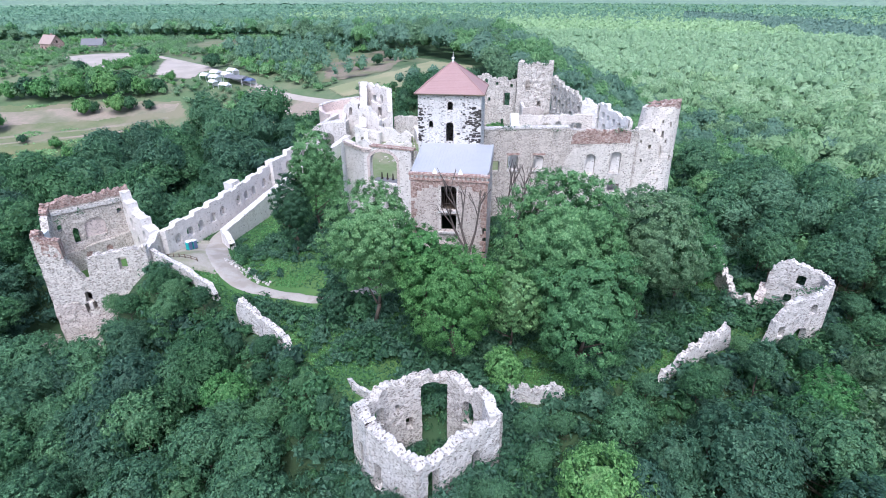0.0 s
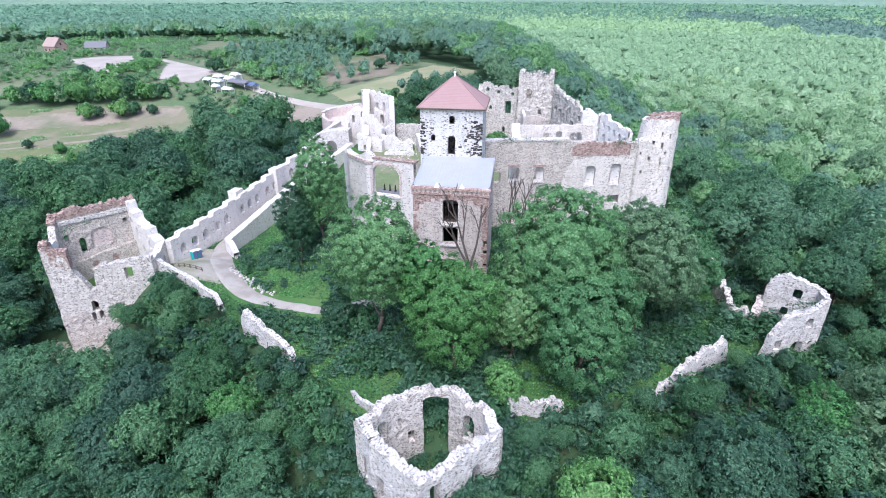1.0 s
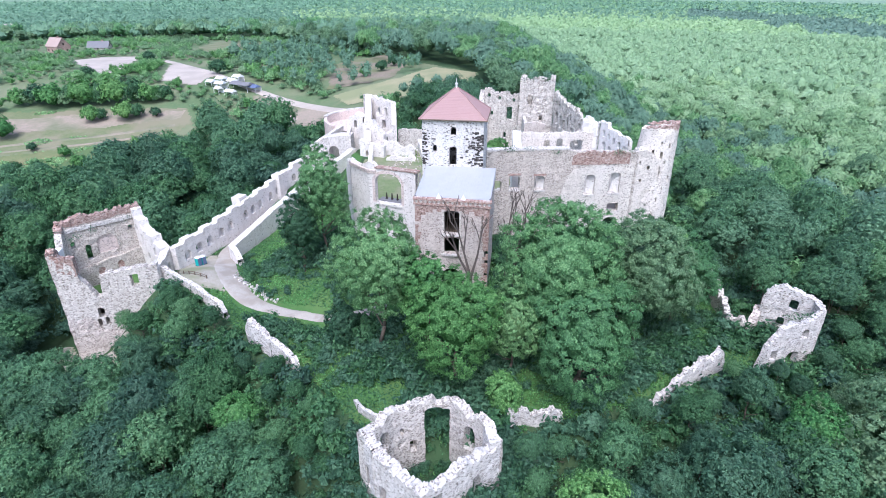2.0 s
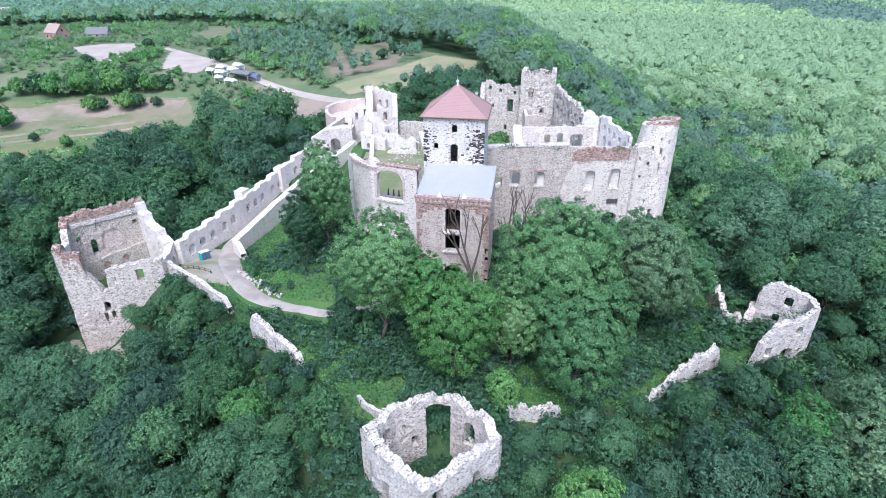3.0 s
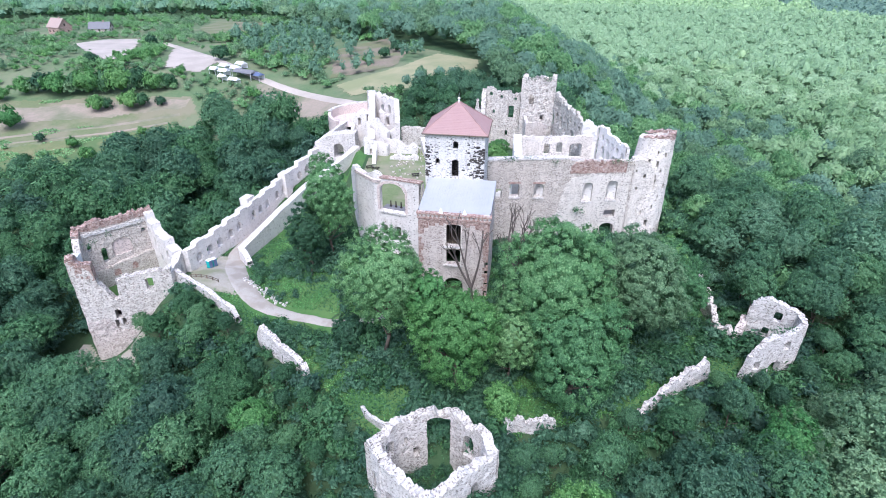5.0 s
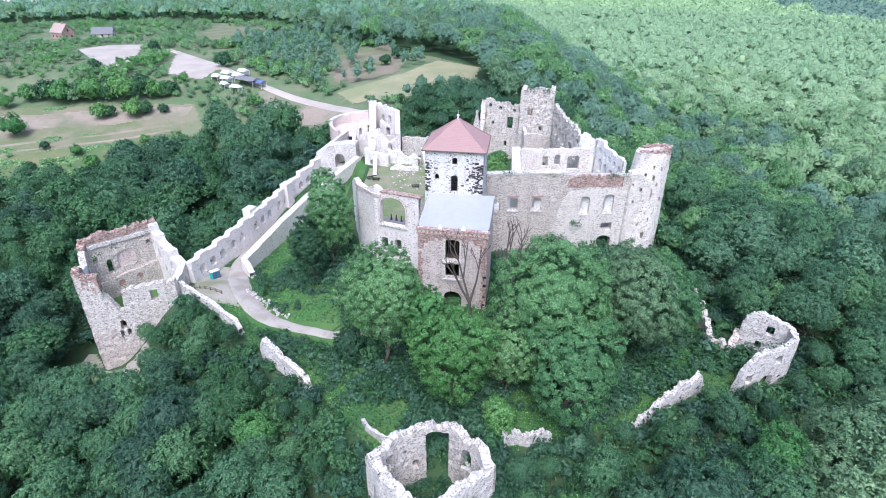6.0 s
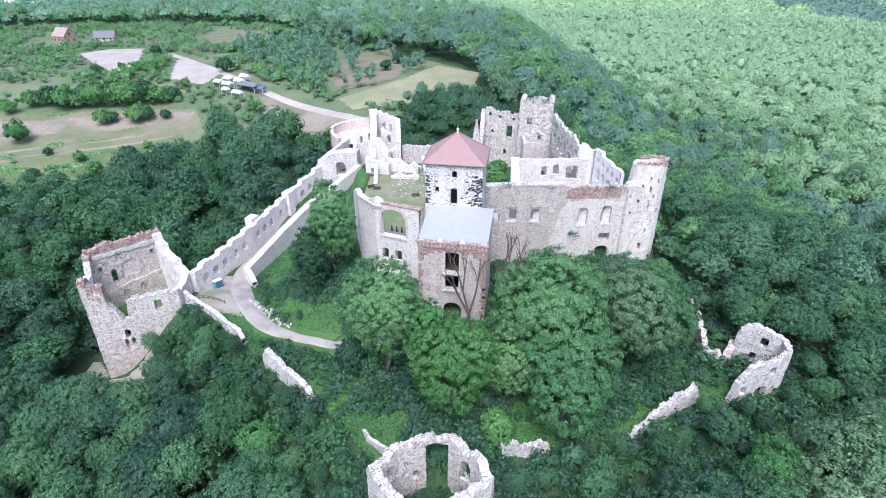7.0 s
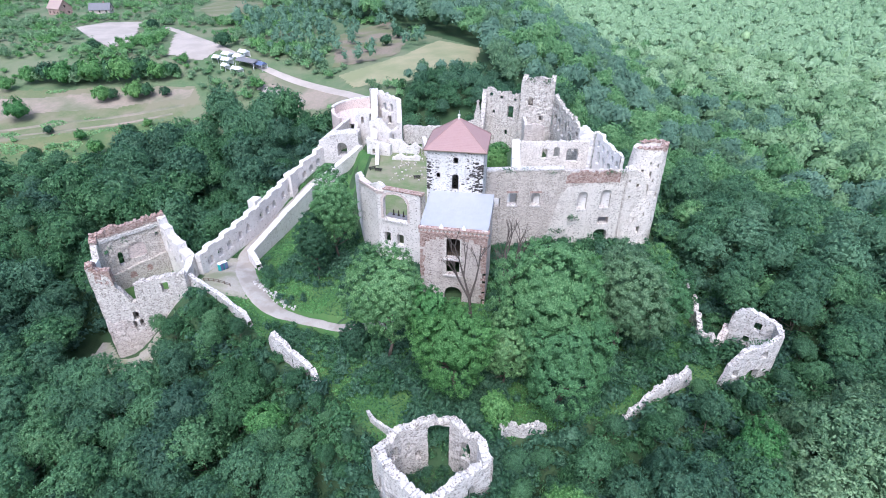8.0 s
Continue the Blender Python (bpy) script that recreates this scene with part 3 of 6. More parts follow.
def round_wall(cx, cy, r0, r1, base, top, a0, a1, thick=1.2, holes=(), jag=0.3, seed=0, rough=0.1, lean=(0, 0)):
    """A curved wall between two angles in degrees; r0 at the foot and r1 at the top, whose middle is shifted by lean; holes are (angle0, angle1, z0, z1)."""
    n = max(8, int(abs(a1 - a0) / 6))
    angs = set(np.linspace(a0, a1, n + 1).round(2))
    for h in holes:
        angs = {a for a in angs if not (h[0] - 1 < a < h[0] + 1 or h[1] - 1 < a < h[1] + 1)} | {h[0], h[1]}
    angs = sorted(angs)
    V, F = [], []

    def tz(a):
        t = top if isinstance(top, (int, float)) else float(np.interp(a, [p[0] for p in top], [p[1] for p in top]))
        return t + jag * (noise.noise((a * 0.09 + seed * 3, seed, 1)) + 0.5 * noise.noise((a * 0.3, seed, 4)))

    def vert(a, k, z):
        t = (z - base) / (max(p[1] for p in top) - base if not isinstance(top, (int, float)) else top - base)
        r = lerp(r0, r1, t) - thick * k
        V.append((cx + lean[0] * t + r * math.cos(radians(a)), cy + lean[1] * t + r * math.sin(radians(a)), z))
        return len(V) - 1

    for p, q in zip(angs, angs[1:]):
        m = (p + q) / 2
        cuts = [base]
        for h in sorted((h for h in holes if h[0] < m < h[1]), key=lambda h: h[2]):
            cuts += [h[2], h[3]]
        cuts.append(None)
        for i in range(0, len(cuts), 2):
            lo = cuts[i]
            hp, hq = (tz(p), tz(q)) if cuts[i + 1] is None else (cuts[i + 1],) * 2
            lev = [z for z in np.arange(math.ceil(lo), min(hp, hq), 1.0) if lo + 0.1 < z < min(hp, hq) - 0.1]
            zp, zq = [lo, *lev, hp], [lo, *lev, hq]
            for k in (0, 1):
                l, r = [vert(p, k, z) for z in zp], [vert(q, k, z) for z in zq]
                for j in range(len(l) - 1):
                    f = (l[j], r[j], r[j + 1], l[j + 1])
                    F.append(f[::-1] if k else f)
            F.append((vert(p, 0, hp), vert(q, 0, hq), vert(q, 1, hq), vert(p, 1, hp)))
            if i:
                F.append((vert(p, 1, lo), vert(q, 1, lo), vert(q, 0, lo), vert(p, 0, lo)))
    for h in holes:
        for a in h[:2]:
            F.append((vert(a, 0, h[2]), vert(a, 1, h[2]), vert(a, 1, h[3]), vert(a, 0, h[3])))
    if abs(a1 - a0) < 359:
        for a in (a0, a1):
            F.append((vert(a, 0, base), vert(a, 1, base), vert(a, 1, tz(a)), vert(a, 0, tz(a))))
    V = [tuple(Vector(v) + rough * noise.noise_vector(Vector(v) * 0.9)) for v in V]
    return V, F


def unit(A, B):
    A, B = np.array(A, float), np.array(B, float)
    return (B - A) / np.linalg.norm(B - A)


# ---- the red-roofed tower ----
TH = radians(-7.7)
TC = (2.04, 116.32)


def tw(u, v):
    return (TC[0] + u * math.cos(TH) - v * math.sin(TH), TC[1] + u * math.sin(TH) + v * math.cos(TH))


gate_tower = thing("gate_tower", "white rubble-stone square tower with red pyramid roof", "tower", at=(0, 0, 0))
c = [tw(-6.4, -5.75), tw(6.4, -5.75), tw(6.4, 5.75), tw(-6.4, 5.75)]
part("wall", wall(c[0], c[1], -11, 21.1, 1.2, [(5.7, 7.25, 11.5, 15.6, 0.5), (5.95, 7.1, 17.9, 19.7, 0.4), (2.2, 3.1, 14.3, 15.8, 0.45)], rough=0.04, jag=0, ends=False), TOWERST, gate_tower)
part("wall", wall(c[1], c[2], -11, 21.1, 1.2, [(4.5, 5.6, 14, 16.5, 0.4)], rough=0.04, jag=0, ends=False), TOWERST, gate_tower)
part("wall", wall(c[2], c[3], -11, 21.1, 1.2, [], rough=0.04, jag=0, ends=False), TOWERST, gate_tower)
part("wall", wall(c[3], c[0], -11, 21.1, 1.2, [(4.5, 5.6, 14, 16.5, 0.4)], rough=0.04, jag=0, ends=False), TOWERST, gate_tower)


def pyramid_roof(parent):
    a, b, ze, za = 7.0, 6.3, 21.15, 26.7
    rows = 24
    V, F = [], []
    for k in range(rows + 1):
        t = k / rows
        for s in range(2):
            z = lerp(ze, za, t) + (0.0 if s == 0 else 0.025)
            w = (1 - t) * (1.0) + 0.004
            for (u, v) in ((-a, -b), (a, -b), (a, b), (-a, b)):
                p = tw(u * w, v * w)
                V.append((p[0], p[1], z))
    for k in range(2 * rows + 1):
        for i in range(4):
            F.append((4 * k + i, 4 * k + (i + 1) % 4, 4 * k + 4 + (i + 1) % 4, 4 * k + 4 + i))
    F.append((0, 3, 2, 1))
    part("roof", (V, F), TILE, parent, "pinkish red pyramid roof")
    apex = tw(0, 0)
    part("finial", merge(bar((*apex, 26.5), (*apex, 27.2), 0.28, 0.16, 10), bar((*apex, 27.2), (*apex, 27.5), 0.3, 0.3, 10), bar((*apex, 27.5), (*apex, 28.5), 0.06, 0.03)), CANVAS, parent, "white finial with thin spike")
    for (u0, v0), (u1, v1) in (((-a, -b), (a, -b)), ((a, -b), (a, b)), ((a, b), (-a, b)), ((-a, b), (-a, -b))):
        part("eaves_board", bar((*tw(u0, v0), 21.12), (*tw(u1, v1), 21.12), 0.14, 0.14, 4), OLDWOOD, parent)
    for u, v in ((-a, -b), (a, -b), (a, b), (-a, b)):
        part("hip_cap", bar((*tw(u, v), 21.25), (*tw(0, 0), 26.8), 0.12, 0.1, 5), TILE, parent)


pyramid_roof(gate_tower)


def dark_stones(parent):
    """Bare dark quoin stones left proud where the whitewash has gone."""
    rs = random.Random(21)
    for side, wide, n in ((1, 3.0, 95), (-1, 1.6, 40)):
        for _ in range(n):
            z = rs.uniform(11.6, 19.0)
            u = side * (6.42 - abs(rs.gauss(0, 0.45)) * wide)
            w, h = rs.uniform(0.16, 0.42), rs.uniform(0.1, 0.19)
            V = [(*tw(min(max(u + a * w, -6.43), 6.43), b2), z + c2 * h) for c2 in (-1, 1) for b2 in (-5.8, -5.6) for a in (-1, 1)]
            part("stone", (V, box(0, 0, 0, 1, 1, 1)[1]), DARKSTONE, parent)


dark_stones(gate_tower)

# ---- the gatehouse block with its zinc roof ----
gatehouse = thing("gatehouse", "rubble-stone gatehouse with red brick quoins and zinc roof", "gatehouse")
GF = [(-6.1, 98.5), (8.25, 96.3)]
ge = unit(*GF)
gn = np.array([-ge[1], ge[0]])
GB = [tuple(np.array(GF[1]) + gn * 13.1), tuple(np.array(GF[0]) + gn * 13.1)]
part("wall", wall(GF[0], GF[1], -16, 8.7, 1.3, [(5.75, 8.75, 1.6, 6.6, 0.35), (5.75, 8.75, -2.7, 0.9, 0.3), (5.4, 9.4, -12.0, -6.0, 1.6)], rough=0.06, jag=0, ends=False), PATCHY, gatehouse)
part("wall", wall(GF[1], GB[0], -16, 9.0, 1.3, [(5, 6.5, 0, 2.5, 0.3)], rough=0.06, jag=0, ends=False), PATCHY, gatehouse)
part("wall", wall(GB[1], GF[0], -16, 9.0, 1.3, [(6, 7.5, 0, 2.5, 0.3)], rough=0.06, jag=0, ends=False), PATCHY, gatehouse)


def gp(u, v, z):
    p = np.array(GF[0]) + ge * u + gn * v
    return (float(p[0]), float(p[1]), z)


def gbox(u0, v0, z0, u1, v1, z1):
    V = [gp(u, v, z) for z in (z0, z1) for v in (v0, v1) for u in (u0, u1)]
    return V, [(0, 2, 3, 1), (4, 5, 7, 6), (0, 1, 5, 4), (2, 6, 7, 3), (0, 4, 6, 2), (1, 3, 7, 5)]


GW = float(np.linalg.norm(np.array(GF[1]) - np.array(GF[0])))


def gatehouse_details(parent):
    roof = merge(([gp(-0.1, 0.6, 9.05), gp(GW + 0.1, 0.6, 9.05), gp(GW + 0.1, 13.2, 11.3), gp(-0.1, 13.2, 11.3),
                   gp(-0.1, 0.6, 8.8), gp(GW + 0.1, 0.6, 8.8), gp(GW + 0.1, 13.2, 8.8), gp(-0.1, 13.2, 8.8)],
                  [(0, 1, 2, 3), (4, 7, 6, 5), (0, 4, 5, 1), (1, 5, 6, 2), (2, 6, 7, 3), (3, 7, 4, 0)]))
    roof_ob = part("roof", roof, ZINC, parent, "pale bluish zinc lean-to roof")
    for k in range(22):
        u = 0.25 + k * (GW - 0.5) / 21
        part("seam", bar(gp(u, 0.65, 9.09), gp(u, 13.1, 11.34), 0.035, 0.035, 4), ZINC, roof_ob)
    part("flashing", gbox(-0.15, 0.5, 9.0, 0.15, 12.9, 9.2), GREYROOF, roof_ob)
    part("flashing", gbox(GW - 0.15, 0.5, 9.0, GW + 0.15, 12.9, 9.2), GREYROOF, roof_ob)
    # side cheeks that close the lean-to against the tower
    for u in (0.0, GW - 0.25):
        V = [gp(u, 0.6, 8.8), gp(u, 13.1, 8.8), gp(u, 13.1, 11.45), gp(u, 0.6, 9.2), gp(u + 0.25, 0.6, 8.8), gp(u + 0.25, 13.1, 8.8), gp(u + 0.25, 13.1, 11.45), gp(u + 0.25, 0.6, 9.2)]
        part("roof_cheek", (V, [(0, 1, 2, 3), (7, 6, 5, 4), (0, 3, 7, 4), (3, 2, 6, 7), (2, 1, 5, 6)]), ZINC, parent)
    part("parapet", gbox(-0.35, -0.35, 8.55, GW + 0.35, 0.9, 8.95), BRICK, parent, "brown brick coping")
    part("cornice", gbox(-0.25, -0.25, 7.55, GW + 0.25, 0.1, 7.95), BRICK, parent, "brick string course")
    for k in range(34):
        u = -0.1 + k * GW / 33
        part("dentil", gbox(u - 0.11, -0.3, 7.95, u + 0.11, 0.05, 8.55), WHITE if k % 2 else BRICK, parent)
    for u in (4.6, 9.4):
        a, b2 = gp(u - 0.4, 0.2, 8.9), gp(u + 0.4, 0.2, 8.9)
        V = [gp(u - 0.45, -0.2, 8.95), gp(u + 0.45, -0.2, 8.95), gp(u + 0.45, 0.6, 8.95), gp(u - 0.45, 0.6, 8.95), gp(u, 0.2, 10.0)]
        part("roof_vent", (V, [(0, 1, 4), (1, 2, 4), (2, 3, 4), (3, 0, 4), (3, 2, 1, 0)]), CANVAS, parent, "small white pointed vent")
    rng = random.Random(4)
    for side in (0, 1):
        z = -12.0
        while z < 7.5:
            h, w = rng.uniform(0.4, 0.8), rng.uniform(0.35, 1.25)
            u0, u1 = (-0.04, w) if side == 0 else (GW - w, GW + 0.04)
            if rng.random() < 0.85:
                part("brick_quoin", gbox(u0, -0.05, z, u1, 0.3, min(z + h, 7.55)), MIXBRICK, parent)
            z += h
    part("brick_band", wall(gp(0.1, -0.06, 0)[:2], gp(GW - 0.1, -0.06, 0)[:2], 6.7, 7.55, 0.3, jag=0, rough=0.06, stones=0), MIXBRICK, parent, "band of weathered brick below the cornice")
    for u, w, z in ((0.2, 1.9, 5.4), (2.2, 1.3, 6.0), (4.3, 0.9, 6.2), (9.2, 1.4, 6.1), (11.6, 1.6, 5.8), (13.0, 1.3, 5.0)):
        part("brick_patch", gbox(u, -0.045, z, min(u + w, GW - 0.02), 0.3, 6.75), MIXBRICK, parent)
    for z0, z1 in ((1.6, 6.6), (-2.7, 0.9)):
        for u0, u1 in ((5.45, 5.75), (8.75, 9.05)):
            part("window_surround", gbox(u0, -0.06, z0, u1, 0.3, z1 + 0.2), CREAM, parent)
        part("window_surround", gbox(5.45, -0.06, z1 + 0.02, 9.05, 0.25, z1 + 0.4), MIXBRICK, parent)
        part("window_sill", gbox(5.2, -0.35, z0 - 0.4, 9.3, 0.9, z0), WHITE, parent)
    win = part("window", merge(*[gbox(5.75 + k * 0.48, 0.9, 1.6, 5.83 + k * 0.48, 1.0, 6.5) for k in range(7)], gbox(5.75, 0.92, 2.7, 8.75, 0.99, 2.8), gbox(5.75, 0.92, 4.6, 8.75, 0.99, 4.7)), DARK, parent, "dark timber window grille")
    part("floor_slab", gbox(1.3, 1.3, 0.9, GW - 1.3, 12, 1.25), OLDWOOD, parent)


gatehouse_details(gatehouse)

# ---- west wing: the great arched window ----
west_wing = thing("west_wing", "pale plastered ruined wing with a great arched window", "castle wing")
W0, W1, W2, W3 = (-26.5, 139), (-22.4, 122.5), (-17.4, 116.4), (-6.0, 112.0)
part("wall", wall(W2, W3, -16, [(0, 10.6), (0.1, 10.4), (0.16, 9.4), (1, 9.2)], 1.3,
     [(1.5, 8.0, 1.2, 8.3, 2.2), (1.5, 3.2, -5.6, -2.4, 0.2), (5.0, 6.8, -5.6, -2.4, 0.2)], jag=0.15, seed=1, rough=0.05), WINGST, west_wing)
part("wall", wall(W1, W2, -16, [(0, 9.0), (0.5, 8.7), (1, 10.6)], 1.3, [], jag=0.2, seed=2, rough=0.05), WINGST, west_wing)
part("wall", wall(W0, W1, -14, [(0, 2), (0.4, 6), (0.8, 8.4), (1, 9.0)], 1.3, [], jag=0.4, seed=3), WINGST, west_wing)
we = unit(W2, W3)
wn_ = np.array([-we[1], we[0]])


def wp(u, v, z):
    p = np.array(W2) + we * u + wn_ * v
    return (float(p[0]), float(p[1]), z)


def wbox(u0, v0, z0, u1, v1, z1):
    V = [wp(u, v, z) for z in (z0, z1) for v in (v0, v1) for u in (u0, u1)]
    return V, [(0, 2, 3, 1), (4, 5, 7, 6), (0, 1, 5, 4), (2, 6, 7, 3), (0, 4, 6, 2), (1, 3, 7, 5)]


def wing_details(parent):
    part("coping", wbox(1.6, -0.15, 9.25, 12.0, 1.5, 9.6), MIXBRICK, parent, "reddish brick coping")
    V, F = [], []
    for k in range(13):
        a = math.pi * k / 12
        for r, y in ((3.3, -0.05), (3.95, -0.05), (3.95, 0.4), (3.3, 0.4)):
            V.append(wp(4.75 - r * math.cos(a), y, 6.1 + r * math.sin(a) * (2.25 / 3.3 if r < 3.5 else 2.9 / 3.95)))
    for k in range(12):
        for i in range(4):
            F.append((4 * k + i, 4 * k + (i + 1) % 4, 4 * k + 4 + (i + 1) % 4, 4 * k + 4 + i))
    part("arch_ring", (V, F), PALEBRICK, parent, "brick arch ring")
    part("jamb", wbox(0.9, -0.04, 1.3, 1.5, 0.3, 6.1), PALEBRICK, parent)
    part("jamb", wbox(8.0, -0.04, 1.3, 8.6, 0.3, 6.1), PALEBRICK, parent)
    part("window_sill", wbox(1.2, -0.3, 0.75, 8.3, 1.6, 1.2), WHITE, parent, "white stone sill")
    part("floor_slab", wbox(1.6, 1.3, 1.2, 8.0, 3.2, 1.5), GREYROOF, parent)
    for k in range(4):
        u = 3.2 + k * 1.35
        part("railing_post", merge(bar(wp(u, 2.2, 1.5), wp(u, 2.2, 3.0), 0.2, 0.12, 6), bar(wp(u - 0.3, 2.2, 1.55), wp(u + 0.3, 2.2, 1.75), 0.12)), DARK, parent)
    # corbelled parapet of the corner turret
    for P, Q, m in ((W1, W2, 18), (W2, tuple(np.array(W2) + we * 1.9), 5)):
        P, Q = np.array(P), np.array(Q)
        d = unit(P, Q)
        nn = np.array([d[1], -d[0]])
        for k in range(m):
            p = lerp(P, Q, (k + 0.5) / m)
            V = [(*(p + d * a + nn * b2), z) for z in (8.0, 8.5) for b2 in (-0.1, 0.28) for a in (-0.13, 0.13)]
            part("corbel", (V, box(0, 0, 0, 1, 1, 1)[1]), PALEBRICK, parent)
        V = [(*(lerp(P, Q, a) + nn * b2), z) for z in (8.5, 8.85) for b2 in (-1.2, 0.35) for a in (0, 1)]
        part("coping", (V, box(0, 0, 0, 1, 1, 1)[1]), PALEBRICK, parent)


wing_details(west_wing)

# ---- the great hall and the round corner tower ----
hall = thing("great_hall", "roofless ruined hall of grey rubble stone", "castle wing")
H0, H1 = (9.3, 122.0), (45.5, 125.2)
part("wall", wall(H0, H1, -16, [(0, 11.7), (0.54, 11.3), (0.56, 10.9), (1, 10.4)], 1.7,
     [(1.7, 3.8, 1.5, 4.2, 0.4), (5.6, 8.1, 1.9, 5.4, 0.6), (11.7, 14.1, 1.7, 5.2, 0.6), (23.8, 26.4, 0.2, 5.2, 0.7), (29.9, 32.6, 0.4, 5.6, 0.7),
      (30.1, 33.0, -4.3, -2.2, 0.1), (29.6, 33.2, -9.0, -5.9, 1.0)], jag=0.12, seed=5, rough=0.07), HALLST, hall, "long grey rubble wall with arched windows")
he = unit(H0, H1)
hn = np.array([-he[1], he[0]])


def hp(u, v, z):
    p = np.array(H0) + he * u + hn * v
    return (float(p[0]), float(p[1]), z)


def hbox(u0, v0, z0, u1, v1, z1):
    V = [hp(u, v, z) for z in (z0, z1) for v in (v0, v1) for u in (u0, u1)]
    return V, box(0, 0, 0, 1, 1, 1)[1]


part("plaster", wall(hp(16.6, -0.1, 0)[:2], hp(35.6, -0.1, 0)[:2], -14, [(0, -9), (0.05, -3.5), (0.1, 0.5), (0.14, 4.6), (0.22, 6.4), (0.4, 7.2), (0.6, 7.6), (0.8, 7.2), (1, 7.9)], 0.3,
     [(7.2, 9.8, 0.2, 5.2, 0.7), (13.3, 16.0, 0.4, 5.6, 0.7), (13.5, 16.4, -4.3, -2.2, 0.1), (13.0, 16.6, -9.0, -5.9, 1.0)], jag=0.5, seed=7, rough=0.05, stones=0), CREAM, hall, "patchy cream plaster round the tall windows")
part("coping", hbox(0, -0.12, 11.35, 19.6, 1.9, 11.75), WHITE, hall, "white capping along the wall top")
part("brick_band", wall(hp(20.3, -0.12, 0)[:2], hp(34.2, -0.12, 0)[:2], 7.7, [(0, 9.6), (0.15, 10.6), (0.35, 10.8), (0.5, 10.2), (0.75, 10.9), (1, 10.3)], 0.6, jag=0.5, seed=6, rough=0.2, step=0.4), MIXBRICK, hall, "band of exposed red brick")
for u0, u1, z0, z1 in ((5.6, 8.1, 1.9, 5.4), (11.7, 14.1, 1.7, 5.2), (23.8, 26.4, 0.2, 5.2), (29.9, 32.6, 0.4, 5.6)):
    part("window_sill", hbox(u0 - 0.2, -0.2, z0 - 0.4, u1 + 0.2, 1.0, z0), WHITE, hall)
    part("window_head", hbox(u0 - 0.3, -0.08, z1 + 0.05, u1 + 0.3, 0.3, z1 + 0.5), BRICK, hall)
for u0, u1, z0, z1 in ((11.7, 14.1, 1.7, 5.2), (23.8, 26.4, 0.2, 5.2), (29.9, 32.6, 0.4, 5.6)):
    um = lerp(u0, u1, 0.4)
    V = [hp(u, v, z) for z in (z0, z1 - 0.3) for u, v in ((u1 - 0.02, 0.5), (u1 - 0.02, 1.66), (um, 1.66))]
    part("window_splay", (V, [(0, 2, 1), (3, 4, 5), (0, 1, 4, 3), (1, 2, 5, 4), (2, 0, 3, 5)]), LIMEWASH, hall, "white plastered window splay")
HE = [(45.5, 133.5), (42.4, 149.5), (38.3, 153.0), (36.0, 162.0), (34.0, 175.0)]
tops = [10.8, 12.4, 12.0, 13.6, 15.5]
for i, (P, Q) in enumerate(zip(HE, HE[1:])):
    L = math.dist(P, Q)
    def crest(u):
        return lerp(tops[i], tops[i + 1], u / L)

    hol = [(u, u + 1.5, crest(u) - 3.6, crest(u) - 1.8, 0.4) for u in np.arange(1.2, L - 1.8, 3.0)]
    hol += [(u + 0.4, u + 2.5, crest(u) - 8.4, crest(u) - 4.6, 0.9) for u in np.arange(1.2, L - 2.8, 3.5)]
    if i == 1:
        hol = []
    part("wall", wall(Q, P, -14, [(0, tops[i + 1]), (1, tops[i])], 0.95, [(L - b2, L - a, z0, z1, r) for a, b2, z0, z1, r in hol], jag=0.9 if i == 0 else 1.5, seed=10 + i, rough=0.13 if i == 0 else 0.22, step=0.5, stones=3), LIMEWASH if i < 2 else LIME, hall)
part("wall", wall((20.2, 149.5), (41.0, 150.5), -6, [(0, 8.6), (1, 8.9)], 1.2, [(7, 8.8, 3.6, 6.8, 0.3), (10.6, 12.4, 4.0, 7.2, 0.6), (14.5, 18, 2.6, 6.8, 0.4)], jag=0.35, seed=16), CREAM, hall)
part("wall", wall((18.6, 129), (20.6, 150), -6, [(0, 7.8), (0.4, 8.2), (0.9, 8.8), (1, 9.4)], 2.2, [(4, 5, 2, 4, 0.3), (12, 13, 3, 5, 0.3)], jag=0.3, seed=17), LIMEWASH, hall, "bright thick cross wall")
part("wall", wall((20.8, 131.0), (26.5, 131.5), -6, [(0, 7.6), (0.6, 8.0), (1, 6.5)], 2.0, jag=0.5, seed=18), LIMEWASH, hall)
part("wall", wall((33.5, 136), (45.0, 133.0), -6, [(0, 5.5), (1, 7.5)], 1.2, [(3, 5, 0, 4, 0.8)], jag=0.3, seed=19), LIMEWASH, hall)
round_tower = thing("round_tower", "pale rounded corner tower with a brick-topped broken rim", "tower")
part("wall", round_wall(48.9, 128.4, 6.2, 4.1, -18, [(-180, 14.6), (-150, 15.2), (-100, 15.6), (-60, 15.9), (0, 15.8), (60, 15.2), (120, 14.4), (180, 14.6)], -180, 180, 1.3,
     [(-112, -103, 2.0, 3.4), (-96, -88, 8.6, 10.2), (-122, -115, 9.5, 10.6), (-128, -118, -4.2, -2.6), (-60, -52, 3, 4.5), (-75, -68, 11, 12.2), (-105, -101, 6.2, 7.0), (-91, -87, 5.0, 5.8), (-80, -76, 7.4, 8.2), (-98, -94, 0.0, 0.8), (-110, -106, -3.2, -2.3), (-84, -80, -1.6, -0.8), (-66, -62, 8.4, 9.2), (-100, -96, 11.8, 12.6), (-72, -68, 1.0, 1.8), (-93, -85, -6.4, -4.6)], 0.5, 3, 0.16, (2.8, 2.5)), CREAM, round_tower)
